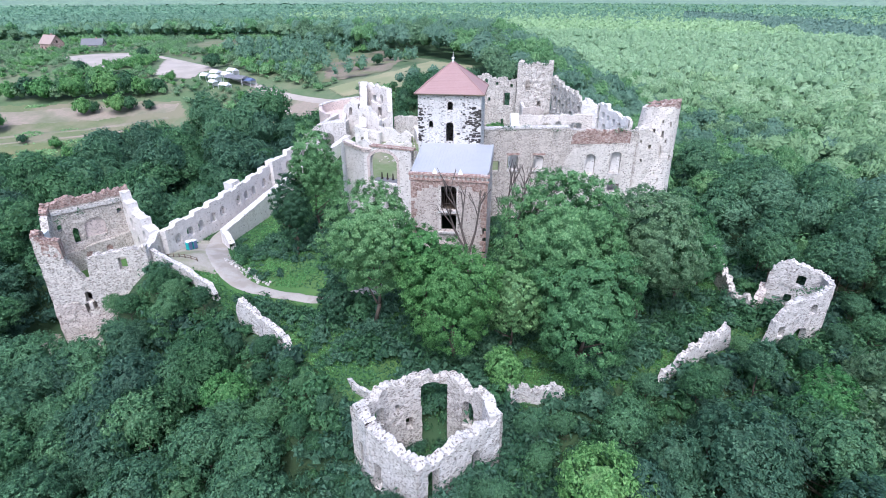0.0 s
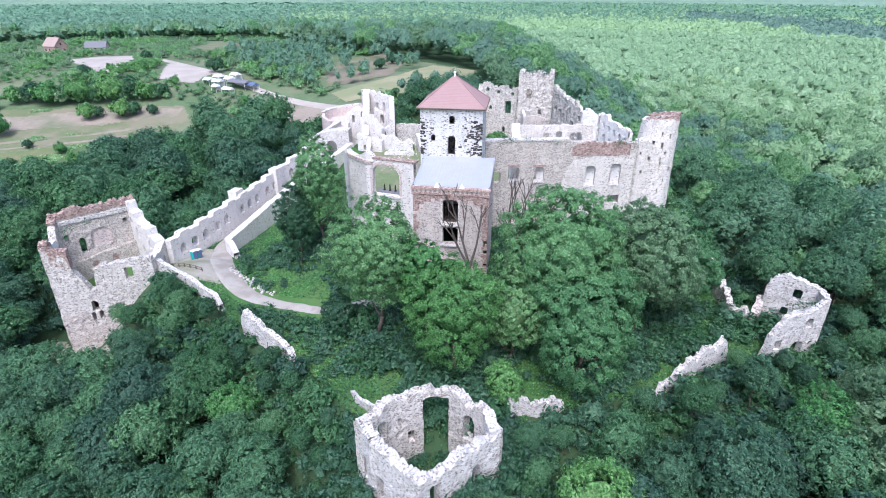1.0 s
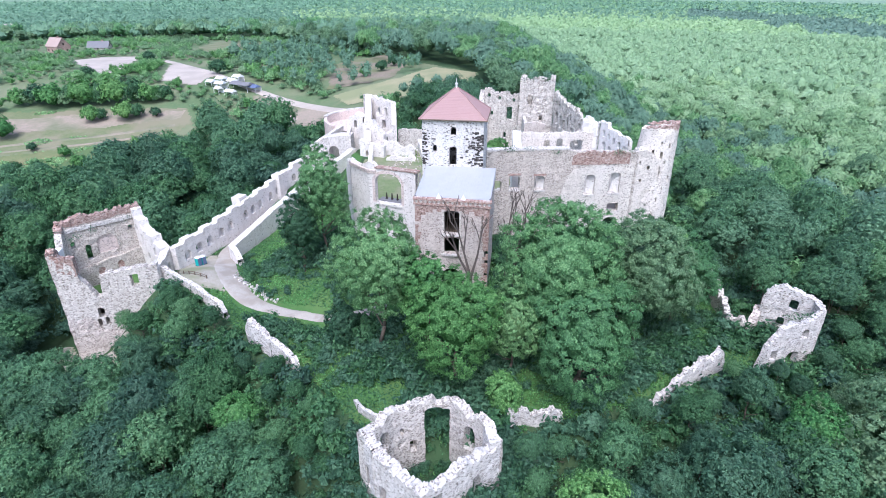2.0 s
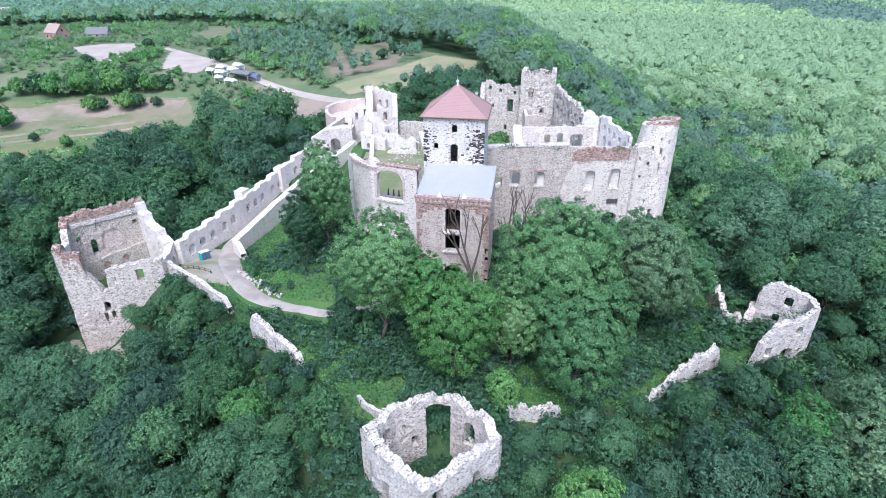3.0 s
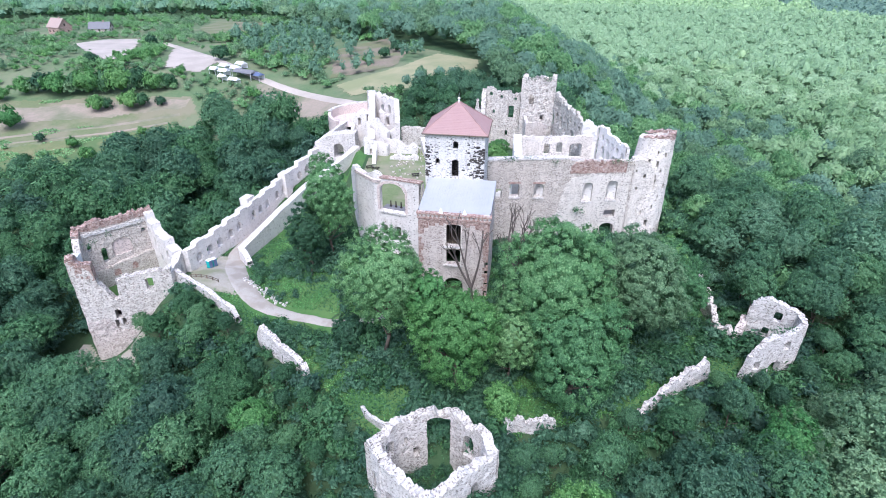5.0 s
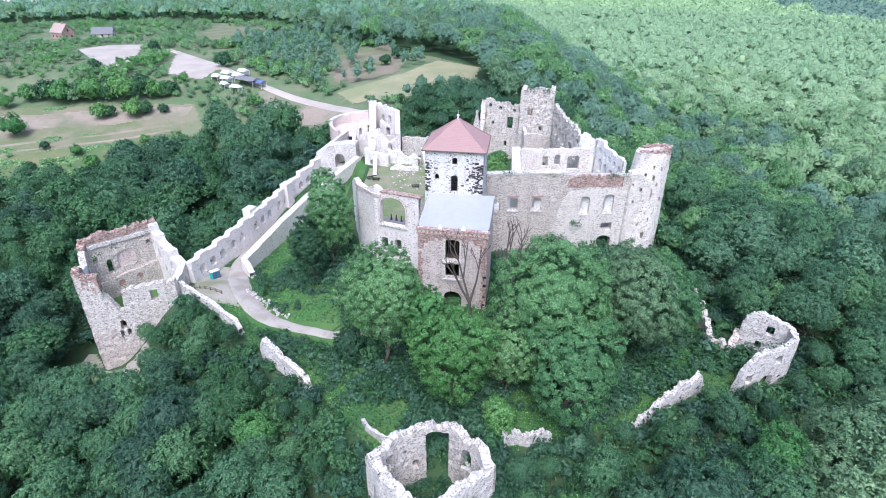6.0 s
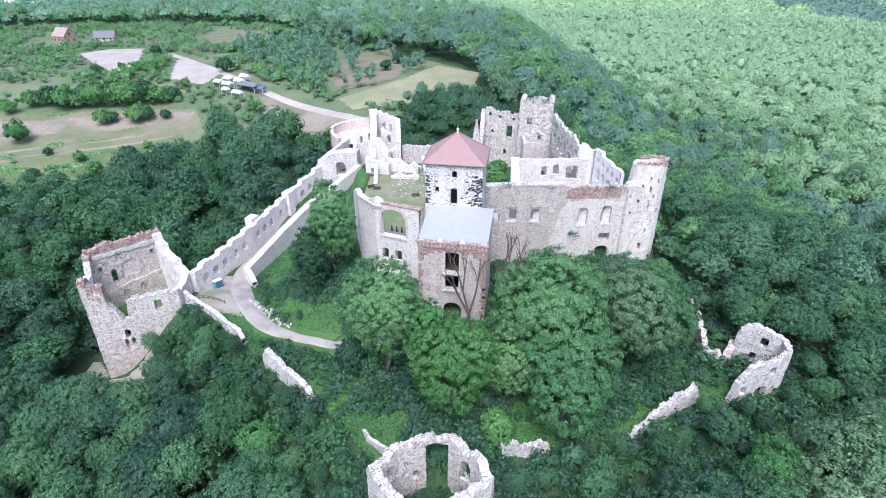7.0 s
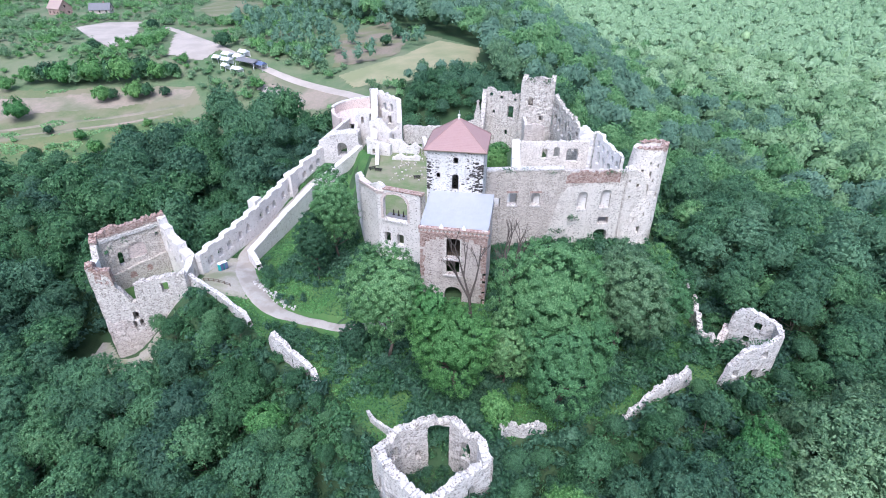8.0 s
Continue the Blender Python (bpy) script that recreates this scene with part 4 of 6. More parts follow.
part("shoulder", wall((45.2, 125.2), (50.8, 125.0), -16, [(0, 10.6), (0.3, 11.2), (0.55, 10.4), (0.8, 9.0), (1, 7.0)], 3.4, [(1.2, 1.7, 3.0, 3.8, 0), (2.6, 3.2, 6.2, 7.2, 0.2), (0.6, 1.0, 7.6, 8.2, 0), (3.4, 3.9, -2.4, -1.4, 0)], jag=0.4, seed=8, rough=0.1), CREAM, round_tower, "plastered shoulder against the hall")
part("brick_rim", round_wall(51.7, 130.9, 4.16, 4.14, 15.0, [(-170, 15.2), (-120, 15.9), (-80, 16.3), (-40, 16.6), (0, 16.4), (60, 15.7), (120, 15.2)], -170, 120, 1.2, (), 0.7, 4, 0.2), MIXBRICK, round_tower, "ragged brick rim")
rim = [(51.7 + 3.6 * math.cos(radians(a)), 130.9 + 3.6 * math.sin(radians(a)), 14.7) for a in range(-180, 180, 15)]
part("fill", (rim + [(51.8, 131.0, 14.2)], [(i, (i + 1) % len(rim), len(rim)) for i in range(len(rim))]), PATCHY, round_tower, "rubble fill inside the rim")

# ---- far ruins ----
far_tower = thing("far_tower", "tall ragged square tower of pale rubble", "tower")
for i, (P, Q, t, h) in enumerate([((23.4, 178.5), (34.0, 176.2), 18.8, [(2.6, 4.2, 10.8, 14.2, 0.3), (6.6, 7.6, 6.0, 7.8, 0.3), (7.8, 8.5, 15.2, 16.2, 0.2), (1.2, 1.9, 5.0, 6.2, 0.2)]), ((34.0, 176.2), (36.0, 186), 18.9, [(4, 5.5, 11, 14, 0.3)]),
                                  ((36, 186), (25.5, 188.5), 18.5, []), ((25.5, 188.5), (23.4, 178.5), 18.5, [(4, 5.2, 10, 13, 0.3)])]):
    part("wall", wall(P, Q, -8, [(0, t), (0.3, t - 0.5), (0.5, t + 0.2), (0.8, t - 0.7), (1, t)], 1.4, h, jag=1.0, seed=20 + i, rough=0.2, step=0.5, stones=3), LIME, far_tower)
part("annex_wall", wall((24.6, 171.5), (31.2, 170.5), -6, [(0, 6.4), (0.5, 7.0), (1, 6.2)], 1.0, jag=0.2, seed=25), PATCHY, far_tower, "low pinkish plastered annex wall")
part("annex_wall", wall((24.6, 178), (24.6, 171.5), -6, [(0, 7.4), (1, 6.4)], 1.0, jag=0.3, seed=26), WHITE, far_tower)
north_range = thing("north_range", "jagged ruined range of grey rubble with dark windows", "castle wing")
part("wall", wall((12.6, 184.5), (23.6, 181.0), -6, [(0, 14.9), (0.2, 14.6), (0.3, 13.6), (0.55, 14.4), (0.8, 13.4), (1, 13.8)], 1.4, [(7.6, 9.6, 5.2, 9.6, 0.2), (6.8, 7.8, -1, 1, 0.3), (9.4, 10.4, 11.2, 12.3, 0.2), (1.0, 2.2, 12.2, 13.5, 0.4), (4.6, 5.6, 11.6, 12.7, 0.3), (2.2, 3.2, 6.4, 7.8, 0.3)], jag=0.8, seed=27, rough=0.16, step=0.5), LIME, north_range)
part("wall", wall((11.2, 176), (12.6, 184.5), -6, [(0, 4.5), (0.5, 8), (0.8, 12), (1, 14.6)], 1.4, [], jag=0.9, seed=28, rough=0.2, step=0.5), LIME, north_range)
part("wall", wall((-16.5, 184.5), (11.5, 178), -6, [(0, 1.0), (0.5, 2.2), (0.75, 3.6), (0.85, 5.0), (1, 5.5)], 1.2, [(20, 21, 1, 2.4, 0.3), (24, 25, 1, 2.4, 0.3)], jag=0.35, seed=29), LIME, north_range)
part("broken_spire", wall((8.0, 176.5), (10.6, 176), -2, [(0, 6), (0.35, 12.6), (0.5, 13.2), (0.75, 8.5), (1, 6)], 1.2, jag=0.6, seed=30, step=0.4, rough=0.2), LIME, north_range)

# ---- chapel and round bastion ----
chapel = thing("chapel_ruin", "stepped white ruin of the castle chapel", "ruin")
part("wall", wall((-28.8, 199), (-26.6, 173), -8, [(0, 10.2), (0.3, 9.8), (0.42, 6.5), (0.6, 5.2), (0.8, 3.6), (0.9, 1.0), (1, 0)], 2.2, [(9, 10.2, 3, 5.2, 0.4), (15, 16.2, 0, 2.4, 0.4), (21, 22, -3, -1, 0.3)], jag=0.9, seed=31, rough=0.14, step=0.45), WINGST, chapel)
part("wall", wall((-17.3, 188.5), (-28.8, 199.5), -8, [(0, 9.6), (0.6, 10.0), (1, 10.3)], 1.3, [(3, 4.6, 4, 7.5, 0.4), (6.6, 8.4, 3, 7, 0.5), (11.5, 12.5, 7, 8.5, 0.3)], jag=0.8, seed=32, rough=0.14, step=0.45), WINGST, chapel)
part("wall", wall((-16.6, 181), (-17.3, 188.8), -8, [(0, 3.6), (0.4, 5.5), (0.6, 8.8), (1, 9.6)], 1.6, [], jag=0.8, seed=33, rough=0.14, step=0.45), WINGST, chapel)
part("wall", wall((-25.5, 177.5), (-16.8, 181.5), -8, [(0, 4.6), (0.3, 2.4), (0.6, 1.0), (1, 2.0)], 1.4, [(4.6, 6.6, -3, 0, 0.4)], jag=0.5, seed=34), WINGST, chapel)
part("wall", wall((-28, 172.6), (-20, 170.5), -8, [(0, 0.8), (0.4, -0.5), (1, -1.0)], 2.2, [(2.0, 3.0, -4.6, -2.6, 0.3)], jag=0.4, seed=35), WINGST, chapel)
part("wall", wall((-20.5, 174), (-9.5, 172.5), -8, [(0, 0.2), (0.4, -0.4), (0.6, -2.2), (0.75, -1.0), (1, -2.8)], 1.6, [], jag=0.6, seed=36), WINGST, chapel)
part("wall", wall((-9.5, 178.5), (-7.5, 168), -8, [(0, -0.5), (0.5, -1.4), (1, -2.8)], 1.4, [], jag=0.6, seed=37), WINGST, chapel)
part("buttress", wall((-24.6, 170.5), (-24.0, 161), -8, [(0, -0.6), (0.4, -2.2), (1, -4.4)], 1.2, [], jag=0.2, seed=38), WINGST, chapel)
part("wall", wall((-19, 167.5), (-9, 166.5), -8, [(0, -4.0), (0.3, -2.8), (0.55, -3.8), (0.8, -2.6), (1, -4.4)], 1.6, [], jag=0.5, seed=39), WINGST, chapel)
bastion = thing("round_bastion", "round brick-lined artillery bastion with pale rim", "bastion")
part("wall", round_wall(-35.5, 207.0, 11.0, 10.6, -14, [(-20, 3.0), (60, 2.0), (130, 0.6), (180, 0.2), (235, -0.8)], 10, 235, 1.2, (), 0.25, 7, 0.1), PALEBRICK, bastion)
part("coping", round_wall(-35.5, 207.0, 11.1, 11.1, 0.6, [(-20, 3.4), (60, 2.4), (130, 1.0), (180, 0.62), (181, 0.61)], 10, 179, 1.5, (), 0.1, 8, 0.05), WHITE, bastion)

part("floor", ([(-35.5 + 10.4 * math.cos(a * 0.3142), 207 + 10.4 * math.sin(a * 0.3142), -2.5) for a in range(20)], [tuple(range(20))]), PALEBRICK, bastion)
part("wall", wall((-33.6, 186.0), (-27.5, 184.0), -8, [(0, 3.6), (0.5, 6.4), (1, 5.6)], 3.0, [(2.2, 3.4, 1.5, 4.2, 0.5)], jag=0.7, seed=112), WINGST, chapel)
part("wall", wall((-27.5, 178.0), (-20.5, 176.0), -8, [(0, 4.8), (0.5, 5.6), (0.75, 3.0), (1, 1.6)], 2.4, [(1.5, 2.6, 1.0, 3.4, 0.5)], jag=0.7, seed=113), WINGST, chapel)
part("wall", wall((-24.5, 190.0), (-18.0, 186.5), -8, [(0, 5.6), (0.5, 4.2), (1, 6.0)], 1.6, [(2.5, 4.2, 0.5, 3.6, 0.5)], jag=0.5, seed=114), WINGST, chapel)

# ---- lane walls ----
OUT = [(-66.5, 118.0), (-62.4, 129.5), (-59.0, 139.8), (-55.8, 153.0), (-52.0, 166.0), (-46.0, 178.5)]
OZ = [-11.2, -10.5, -9.4, -9.0, -7.6, -4.6]
lane_wall = thing("outer_lane_wall", "long pale restored lane wall with arched niches", "wall")
for i, (P, Q) in enumerate(zip(OUT, OUT[1:])):
    L = math.dist(P, Q)
    zf = [lerp(OZ[i], OZ[i + 1], (u + 0.7) / L) for u in np.arange(2.0, L - 2.0, 3.9)]
    hol = [(u, u + 2.1, z - 4.8, z - 2.2, 1.0) for u, z in zip(np.arange(2.0, L - 2.0, 3.9), zf)]
    st = []
    for k in range(4):
        z = lerp(OZ[i], OZ[i + 1], (k + 0.5) / 4) + (0.45 if k % 2 else -0.15)
        st += [(k / 4 + 0.001, z), ((k + 1) / 4 - 0.02, z)]
    part("wall", wall(np.array(Q) + 0.45 * unit(P, Q), np.array(P) - 0.45 * unit(P, Q), -24, [(1 - a, z) for a, z in st][::-1], 1.7, [(L + 0.45 - b2, L + 0.45 - a, z0, z1, r) for a, b2, z0, z1, r in hol], jag=0.1, seed=40 + i, rough=0.06, step=0.35), NEWST, lane_wall)
    d, nn = unit(P, Q), None
    for k in (0.3, 0.72):
        p = lerp(np.array(P), np.array(Q), k)
        nn = np.array([d[1], -d[0]])
        z1 = lerp(OZ[i], OZ[i + 1], k) - 0.6
        V = [(*(p + d * a + nn * b2), z) for z, s in ((-21, 1.5), (z1, 0.5)) for b2 in (-0.3, s) for a in (-0.6, 0.6)]
        part("buttress", (V, box(0, 0, 0, 1, 1, 1)[1]), NEWST, lane_wall)
for x, y, z in ((-58.4, 143.9, -7.9), (-52.0, 161.0, -6.9)):
    part("pier", moved(box(-1.7, -1.3, -22, 1.7, 1.3, z), pose(x, y, 0, 0, 0, 74)), NEWST, lane_wall, "taller block of the lane wall")
INN = [(-55.4, 124.6), (-50.2, 143.5), (-45.3, 158.0), (-37.2, 168.5), (-31.6, 177.3)]
IZ = [-14.0, -11.6, -9.5, -5.6, -3.0]
inner_wall = thing("inner_lane_wall", "thick white restored wall beside the lane", "wall")
for i, (P, Q) in enumerate(zip(INN, INN[1:])):
    part("wall", wall(P, Q, -24, [(0, IZ[i]), (0.5, lerp(IZ[i], IZ[i + 1], 0.5) - 0.1), (1, IZ[i + 1])], -1.9, [], jag=0.12, seed=50 + i, rough=0.06), NEWST, inner_wall)
part("wall", wall((-55.4, 124.6), (-51.4, 119.5), -22, [(0, -14.0), (0.5, -14.6), (1, -16.4)], 1.4, [], jag=0.1, seed=55, rough=0.06), NEWST, inner_wall)
lane_gate = thing("lane_gate", "white gate arch across the lane", "gate")
part("wall", wall((-46.2, 178.5), (-31.6, 177.5), -12, [(0, -4.2), (0.35, -0.2), (0.7, 0.6), (1, 0.8)], 5.0, [(7.0, 10.4, -8, -2.8, 1.4)], jag=0.2, seed=56, rough=0.06), WHITE, lane_gate)
part("wall", wall((-45, 180), (-37.5, 198), -12, [(0, -3.2), (1, -0.6)], 1.2, [], jag=0.2, seed=57), WHITE, lane_gate)
part("wall", wall((-31.8, 178), (-33.5, 196), -12, [(0, 0.8), (0.5, 2.4), (1, 3.0)], 1.2, [(5, 6, -3, -1, 0.3)], jag=0.4, seed=58), WHITE, lane_gate)

# ---- the west tower (roofless, brick-topped) ----
west_tower = thing("west_tower", "roofless ruined tower with red brick wall tops", "tower")
TA, TB, TCN, TD, TE, TF = (-86.0, 103.5), (-66.0, 109.2), (-66.8, 118.0), (-71.5, 121.8), (-77.3, 126.6), (-90.0, 114.2)
part("wall", wall(TA, TB, -36, [(0, -7.2), (0.1, -8.4), (0.2, -10.0), (0.235, -12.9), (0.3, -15.8), (0.35, -18.4), (0.405, -18.6), (0.42, -13.2), (0.5, -12.6), (0.72, -11.8), (1, -11.6)], 1.7,
     [(14.9, 16.6, -16.4, -13.4, 0.1), (6.5, 7.9, -23.4, -20.8, 0.5), (6.0, 6.8, -26.0, -23.6, 0.3), (7.6, 8.4, -25.6, -23.5, 0.2)], jag=0.55, seed=60, rough=0.125, step=0.45, stones=3.5), LIME, west_tower)
fe = unit(TA, TB)
fo = np.array([fe[1], -fe[0]]) * 0.16
# Thin added facing that gives the lower wall its pinkish-brown tone.
part("brick_facing", wall(np.array(TA) + fo, np.array(TB) + fo, -36, [(0, -23.4), (0.2, -22.6), (0.28, -24.4), (0.3, -27.5), (0.42, -27.2), (0.44, -23.8), (0.7, -22.2), (1, -21.6)], 0.3, jag=1.0, seed=73, rough=0.2, step=0.45, stones=0), PATCHY, west_tower, "ragged pinkish-brown facing of the lower wall")
part("lower_wall", wall(np.array(TE) + 1.45 * np.array([0.697, -0.716]), np.array(TF) + 1.45 * np.array([0.697, -0.716]), -30, [(0, -14.0), (0.5, -14.8), (1, -15.8)], 1.0,
     [(6.6, 8.0, -17.8, -15.9, 0.7), (10.8, 12.4, -18.2, -16.3, 0.7)], jag=0.3, seed=74, rough=0.1), HALLST, west_tower, "lower storey with two arched niches")
part("niche_back", wall(np.array(TE) + 2.0 * np.array([0.697, -0.716]) + 6.0 * unit(TE, TF), np.array(TE) + 2.0 * np.array([0.697, -0.716]) + 13.4 * unit(TE, TF), -19, -15.7, 0.25, jag=0, seed=75, stones=0), BRICK, west_tower)
part("wall", wall(TB, TCN, -32, [(0, -12.6), (0.6, -12.4), (1, -11.2)], 1.7, [(5.8, 7.2, -17, -14.2, 0.6)], jag=0.3, seed=61), NEWST, west_tower)
part("wall", wall(TCN, TD, -32, [(0, -11.0), (0.5, -10.6), (0.52, -9.0), (1, -8.8)], 2.4, [(2.2, 3.6, -13.8, -11.6, 0.5)], jag=0.3, seed=62), NEWST, west_tower)
part("wall", wall(TD, TE, -32, [(0, -8.6), (0.36, -8.2), (0.4, -6.4), (0.7, -5.9), (0.72, -4.2), (1, -3.6)], 2.2, [(2.4, 3.8, -13, -10, 0.5), (4.8, 5.8, -9.4, -7.8, 0.3), (1.0, 1.8, -16, -14.4, 0.3)], jag=0.3, seed=63), NEWST, west_tower)
part("wall", wall(TE, TF, -36, [(0, -4.4), (1, -4.6)], 1.5, [(6.6, 11.0, -13.2, -8.8, 1.6), (12.2, 13.6, -14.2, -10.2, 0.7), (2.6, 3.6, -9.0, -7.8, 0.3), (15.2, 16.2, -10.2, -8.6, 0.4)], jag=0.3, seed=64, rough=0.16, step=0.45), HALLST, west_tower)
part("wall", wall(TF, TA, -36, [(0, -4.6), (0.25, -5.4), (0.4, -9.0), (0.7, -9.6), (0.8, -7.0), (1, -7.0)], 1.5, [(3.5, 4.6, -12, -10, 0.3)], jag=0.5, seed=65), LIME, west_tower)
part("brick_top", wall(TE, TF, -4.8, [(0, -2.7), (0.08, -3.5), (0.2, -3.1), (0.3, -3.7), (0.45, -3.0), (0.6, -3.3), (0.7, -2.6), (0.85, -3.7), (1, -3.4)], 1.6, jag=0.9, seed=66, rough=0.2, step=0.35, stones=5), MIXBRICK, west_tower, "ragged red brick wall top")
part("brick_top", wall(TF, lerp(np.array(TF), np.array(TA), 0.25), -5.2, [(0, -3.4), (1, -5.0)], 1.6, jag=0.4, seed=67, rough=0.2, step=0.35, stones=5), MIXBRICK, west_tower)
part("brick_top", wall(TA, lerp(np.array(TA), np.array(TB), 0.23), -12.4, [(0, -6.6), (0.4, -7.6), (1, -8.2)], 1.75, jag=0.4, seed=68, rough=0.2, step=0.35, stones=5), MIXBRICK, west_tower)
part("brick_top", wall(lerp(np.array(TF), np.array(TA), 0.75), TA, -9.6, [(0, -6.8), (0.5, -5.8), (1, -6.8)], 1.6, jag=0.5, seed=69, rough=0.2, step=0.35, stones=5), MIXBRICK, west_tower)
part("cornice", merge(wall(lerp(np.array(TE), np.array(TF), 0.02), lerp(np.array(TE), np.array(TF), 0.98), -6.2, -5.3, 1.8, jag=0.05, seed=70)), WHITE, west_tower, "pale inner ledge under the brick")
part("floor", ([(-86, 105, -20.6), (-67, 110, -20.6), (-68, 118, -20.6), (-77.5, 125.5, -20.6), (-89, 114, -20.6)], [(0, 1, 2, 3, 4)]), GRASS, west_tower, "overgrown grassy floor")

te, tf_ = unit(TE, TF), np.array(TE)
tn = np.array([-te[1], te[0]])
part("infill", wall(tf_ + te * 6.5 + tn * 0.7, tf_ + te * 11.1 + tn * 0.7, -13.4, -8.7, 0.5, jag=0.05, seed=71), PALEBRICK, west_tower, "pinkish brick infill of a large niche")
part("white_block", wall((-87.6, 108.6), (-87.0, 106.4), -11, -7.4, 1.7, jag=0.05, seed=72), CANVAS, west_tower)

# ---- the near tower ----
near_tower = thing("near_tower", "roofless polygonal tower shell of bleached limestone", "tower")
NT = [-11.0, -11.8, -13.6, -13.2, -10.9, -10.9, -10.3, -10.7, -10.9]
nholes = {0: [(1.4, 2.8, -20.5, -16.2, 0.7)], 1: [(1.2, 2.6, -22, -17.2, 0.5), (5.4, 6.2, -20, -18.6, 0.3)], 2: [(1.6, 3.3, -26, -14.6, 0.5)], 3: [(3.3, 4.8, -24, -15.2, 0.5)], 4: [(1.4, 2.4, -16, -14.2, 0.3)],
          5: [(2.0, 4.2, -17.6, -12.9, 1.0)],
          6: [(0.2, 5.15, -30, -11.6, 1.9)], 7: [(1.4, 2.6, -19.6, -17.4, 0.4), (3.4, 4.1, -15.6, -14.2, 0.3)], 8: [(1.4, 3.0, -16.6, -13.2, 0.6), (4.2, 4.8, -19.4, -18.0, 0.2)]}
for i in range(9):
    P, Q = N[i], N[(i + 1) % 9]
    za, zb = NT[i], NT[(i + 1) % 9]
    if i == 5:
        Q = tuple(lerp(np.array(P), np.array(Q), 0.88))
    if i == 6:
        P = tuple(lerp(np.array(N[5]), np.array(N[6]), 0.88))
    mid_z = (za + zb) / 2
    lap = (np.array(Q) - np.array(P)) * 0.35 / math.dist(P, Q)
    if i not in (5, 6):
        P, Q = tuple(np.array(P) - lap * 0.1), tuple(np.array(Q) + lap)
    part("wall", wall(P, Q, -38, [(0, za), (0.3, mid_z + 0.3), (0.45, mid_z - 0.5), (0.6, mid_z - 0.2), (0.8, mid_z + 0.2), (1, zb)], 1.2 if i == 6 else 1.6, nholes[i], jag=0.8, seed=80 + i, rough=0.14, step=0.4, stones=1.4), LIME if 5 <= i <= 8 else WHITE, near_tower)

# ---- the small east ruin ----
east_ruin = thing("east_ruin", "broken white corner of a ruined turret", "ruin")
for i, (P, Q, t, h) in enumerate([((56.4, 78.8), (68.2, 82.8), [(0, -16.2), (0.06, -12.6), (0.16, -10.2), (0.28, -8.6), (0.5, -8.2), (0.7, -8.2), (0.88, -7.6), (1, -6.4)], [(1.8, 3.4, -15.0, -12.8, 0.1), (6.0, 8.8, -28, -14.2, 0.8), (8.0, 9.8, -11.8, -9.8, 0.4)]),
                                  ((68.2, 82.8), (69.2, 86.4), [(0, -6.4), (0.6, -6.2), (1, -6.4)], []),
                                  ((69.2, 86.4), (62.2, 91.9), [(0, -6.6), (0.25, -6.0), (0.5, -5.4), (0.75, -5.2), (0.9, -6.2), (1, -8.4)], [(3.0, 4.4, -9.6, -7.4, 0.2), (4.4, 5.6, -13.6, -11.6, 0.3)])]):
    part("wall", wall(P, Q, -34, t, 1.1, h, jag=0.4, seed=90 + i, rough=0.14, step=0.45, stones=2.5), WHITE, east_ruin)
part("cross_wall", wall((59.6, 88.2), (62.4, 91.4), -28, [(0, -14.6), (0.4, -13.0), (1, -11.0)], 1.4, jag=0.6, seed=93, rough=0.18, step=0.5), PATCHY, east_ruin, "low broken brownish cross wall")
for k, (P, Q, za, zb) in enumerate([((56.2, 92.4), (59.6, 88.6), -13.4, -13.8), ((57.6, 98.4), (56.2, 92.4), -12.6, -13.2), ((58.2, 103.2), (57.6, 98.4), -11.8, -12.8), ((57.8, 111.0), (58.2, 103.2), -10.2, -11.6)]):
    part("curtain", wall(P, Q, -28, [(0, za), (0.3, za - 0.8), (0.55, (za + zb) / 2 + 0.3), (0.8, zb - 0.9), (1, zb)], 1.2, jag=0.9, seed=94 + k, rough=0.2, step=0.45), LIME, east_ruin, "low crumbling curtain wall")

# ---- fragments of the curtain wall ----
for i, (pts, zs, lab) in enumerate([
        ([(-66.2, 111.2), (-56.6, 104.0), (-46.8, 96.8)], [-13.2, -13.6, -14.8], "pale curtain wall beside the path"),
        ([(-39.6, 89.4), (-33.0, 84.0), (-28.6, 80.6), (-26.4, 77.6)], [-12.8, -14.4, -15.6, -18.2], "white broken curtain wall above the wood"),
        ([(-15.9, 72.4), (-14.6, 69.4), (-12.4, 67.4), (-9.0, 64.4)], [-17.6, -16.9, -16.6, -15.4], "low brick-topped wall remnant"),
        ([(10.2, 65.4), (12.0, 66.6), (14.4, 66.4), (19.4, 67.6)], [-13.8, -15.0, -15.6, -16.6], "stump of crumbling curtain wall"),
        ([(33.0, 69.4), (37.4, 72.0), (44.0, 76.2), (50.2, 79.4)], [-17.6, -16.0, -13.6, -12.8], "jagged white curtain wall remnant"),
]):
    curtain = thing("curtain_wall", lab, "wall", "curtain wall remnants")
    for k, (P, Q) in enumerate(zip(pts, pts[1:])):
        P, Q = np.array(P), np.array(Q) + 0.25 * unit(P, Q)
        part("wall", wall(P, Q, min(zs) - 13, [(0, zs[k] - (2.2 if k == 0 and i else 0)), (0.16, zs[k]), (0.45, (zs[k] + zs[k + 1]) / 2 - 0.2), (0.86, zs[k + 1]), (1, zs[k + 1] - (2.6 if k == len(pts) - 2 else 0))], (1.0, 1.2, 0.6, 1.0, 0.9)[i], jag=(0.2, 0.7, 0.15, 1.1, 1.4)[i], seed=100 + 7 * i + k, rough=0.14, step=0.45), WHITE, curtain)

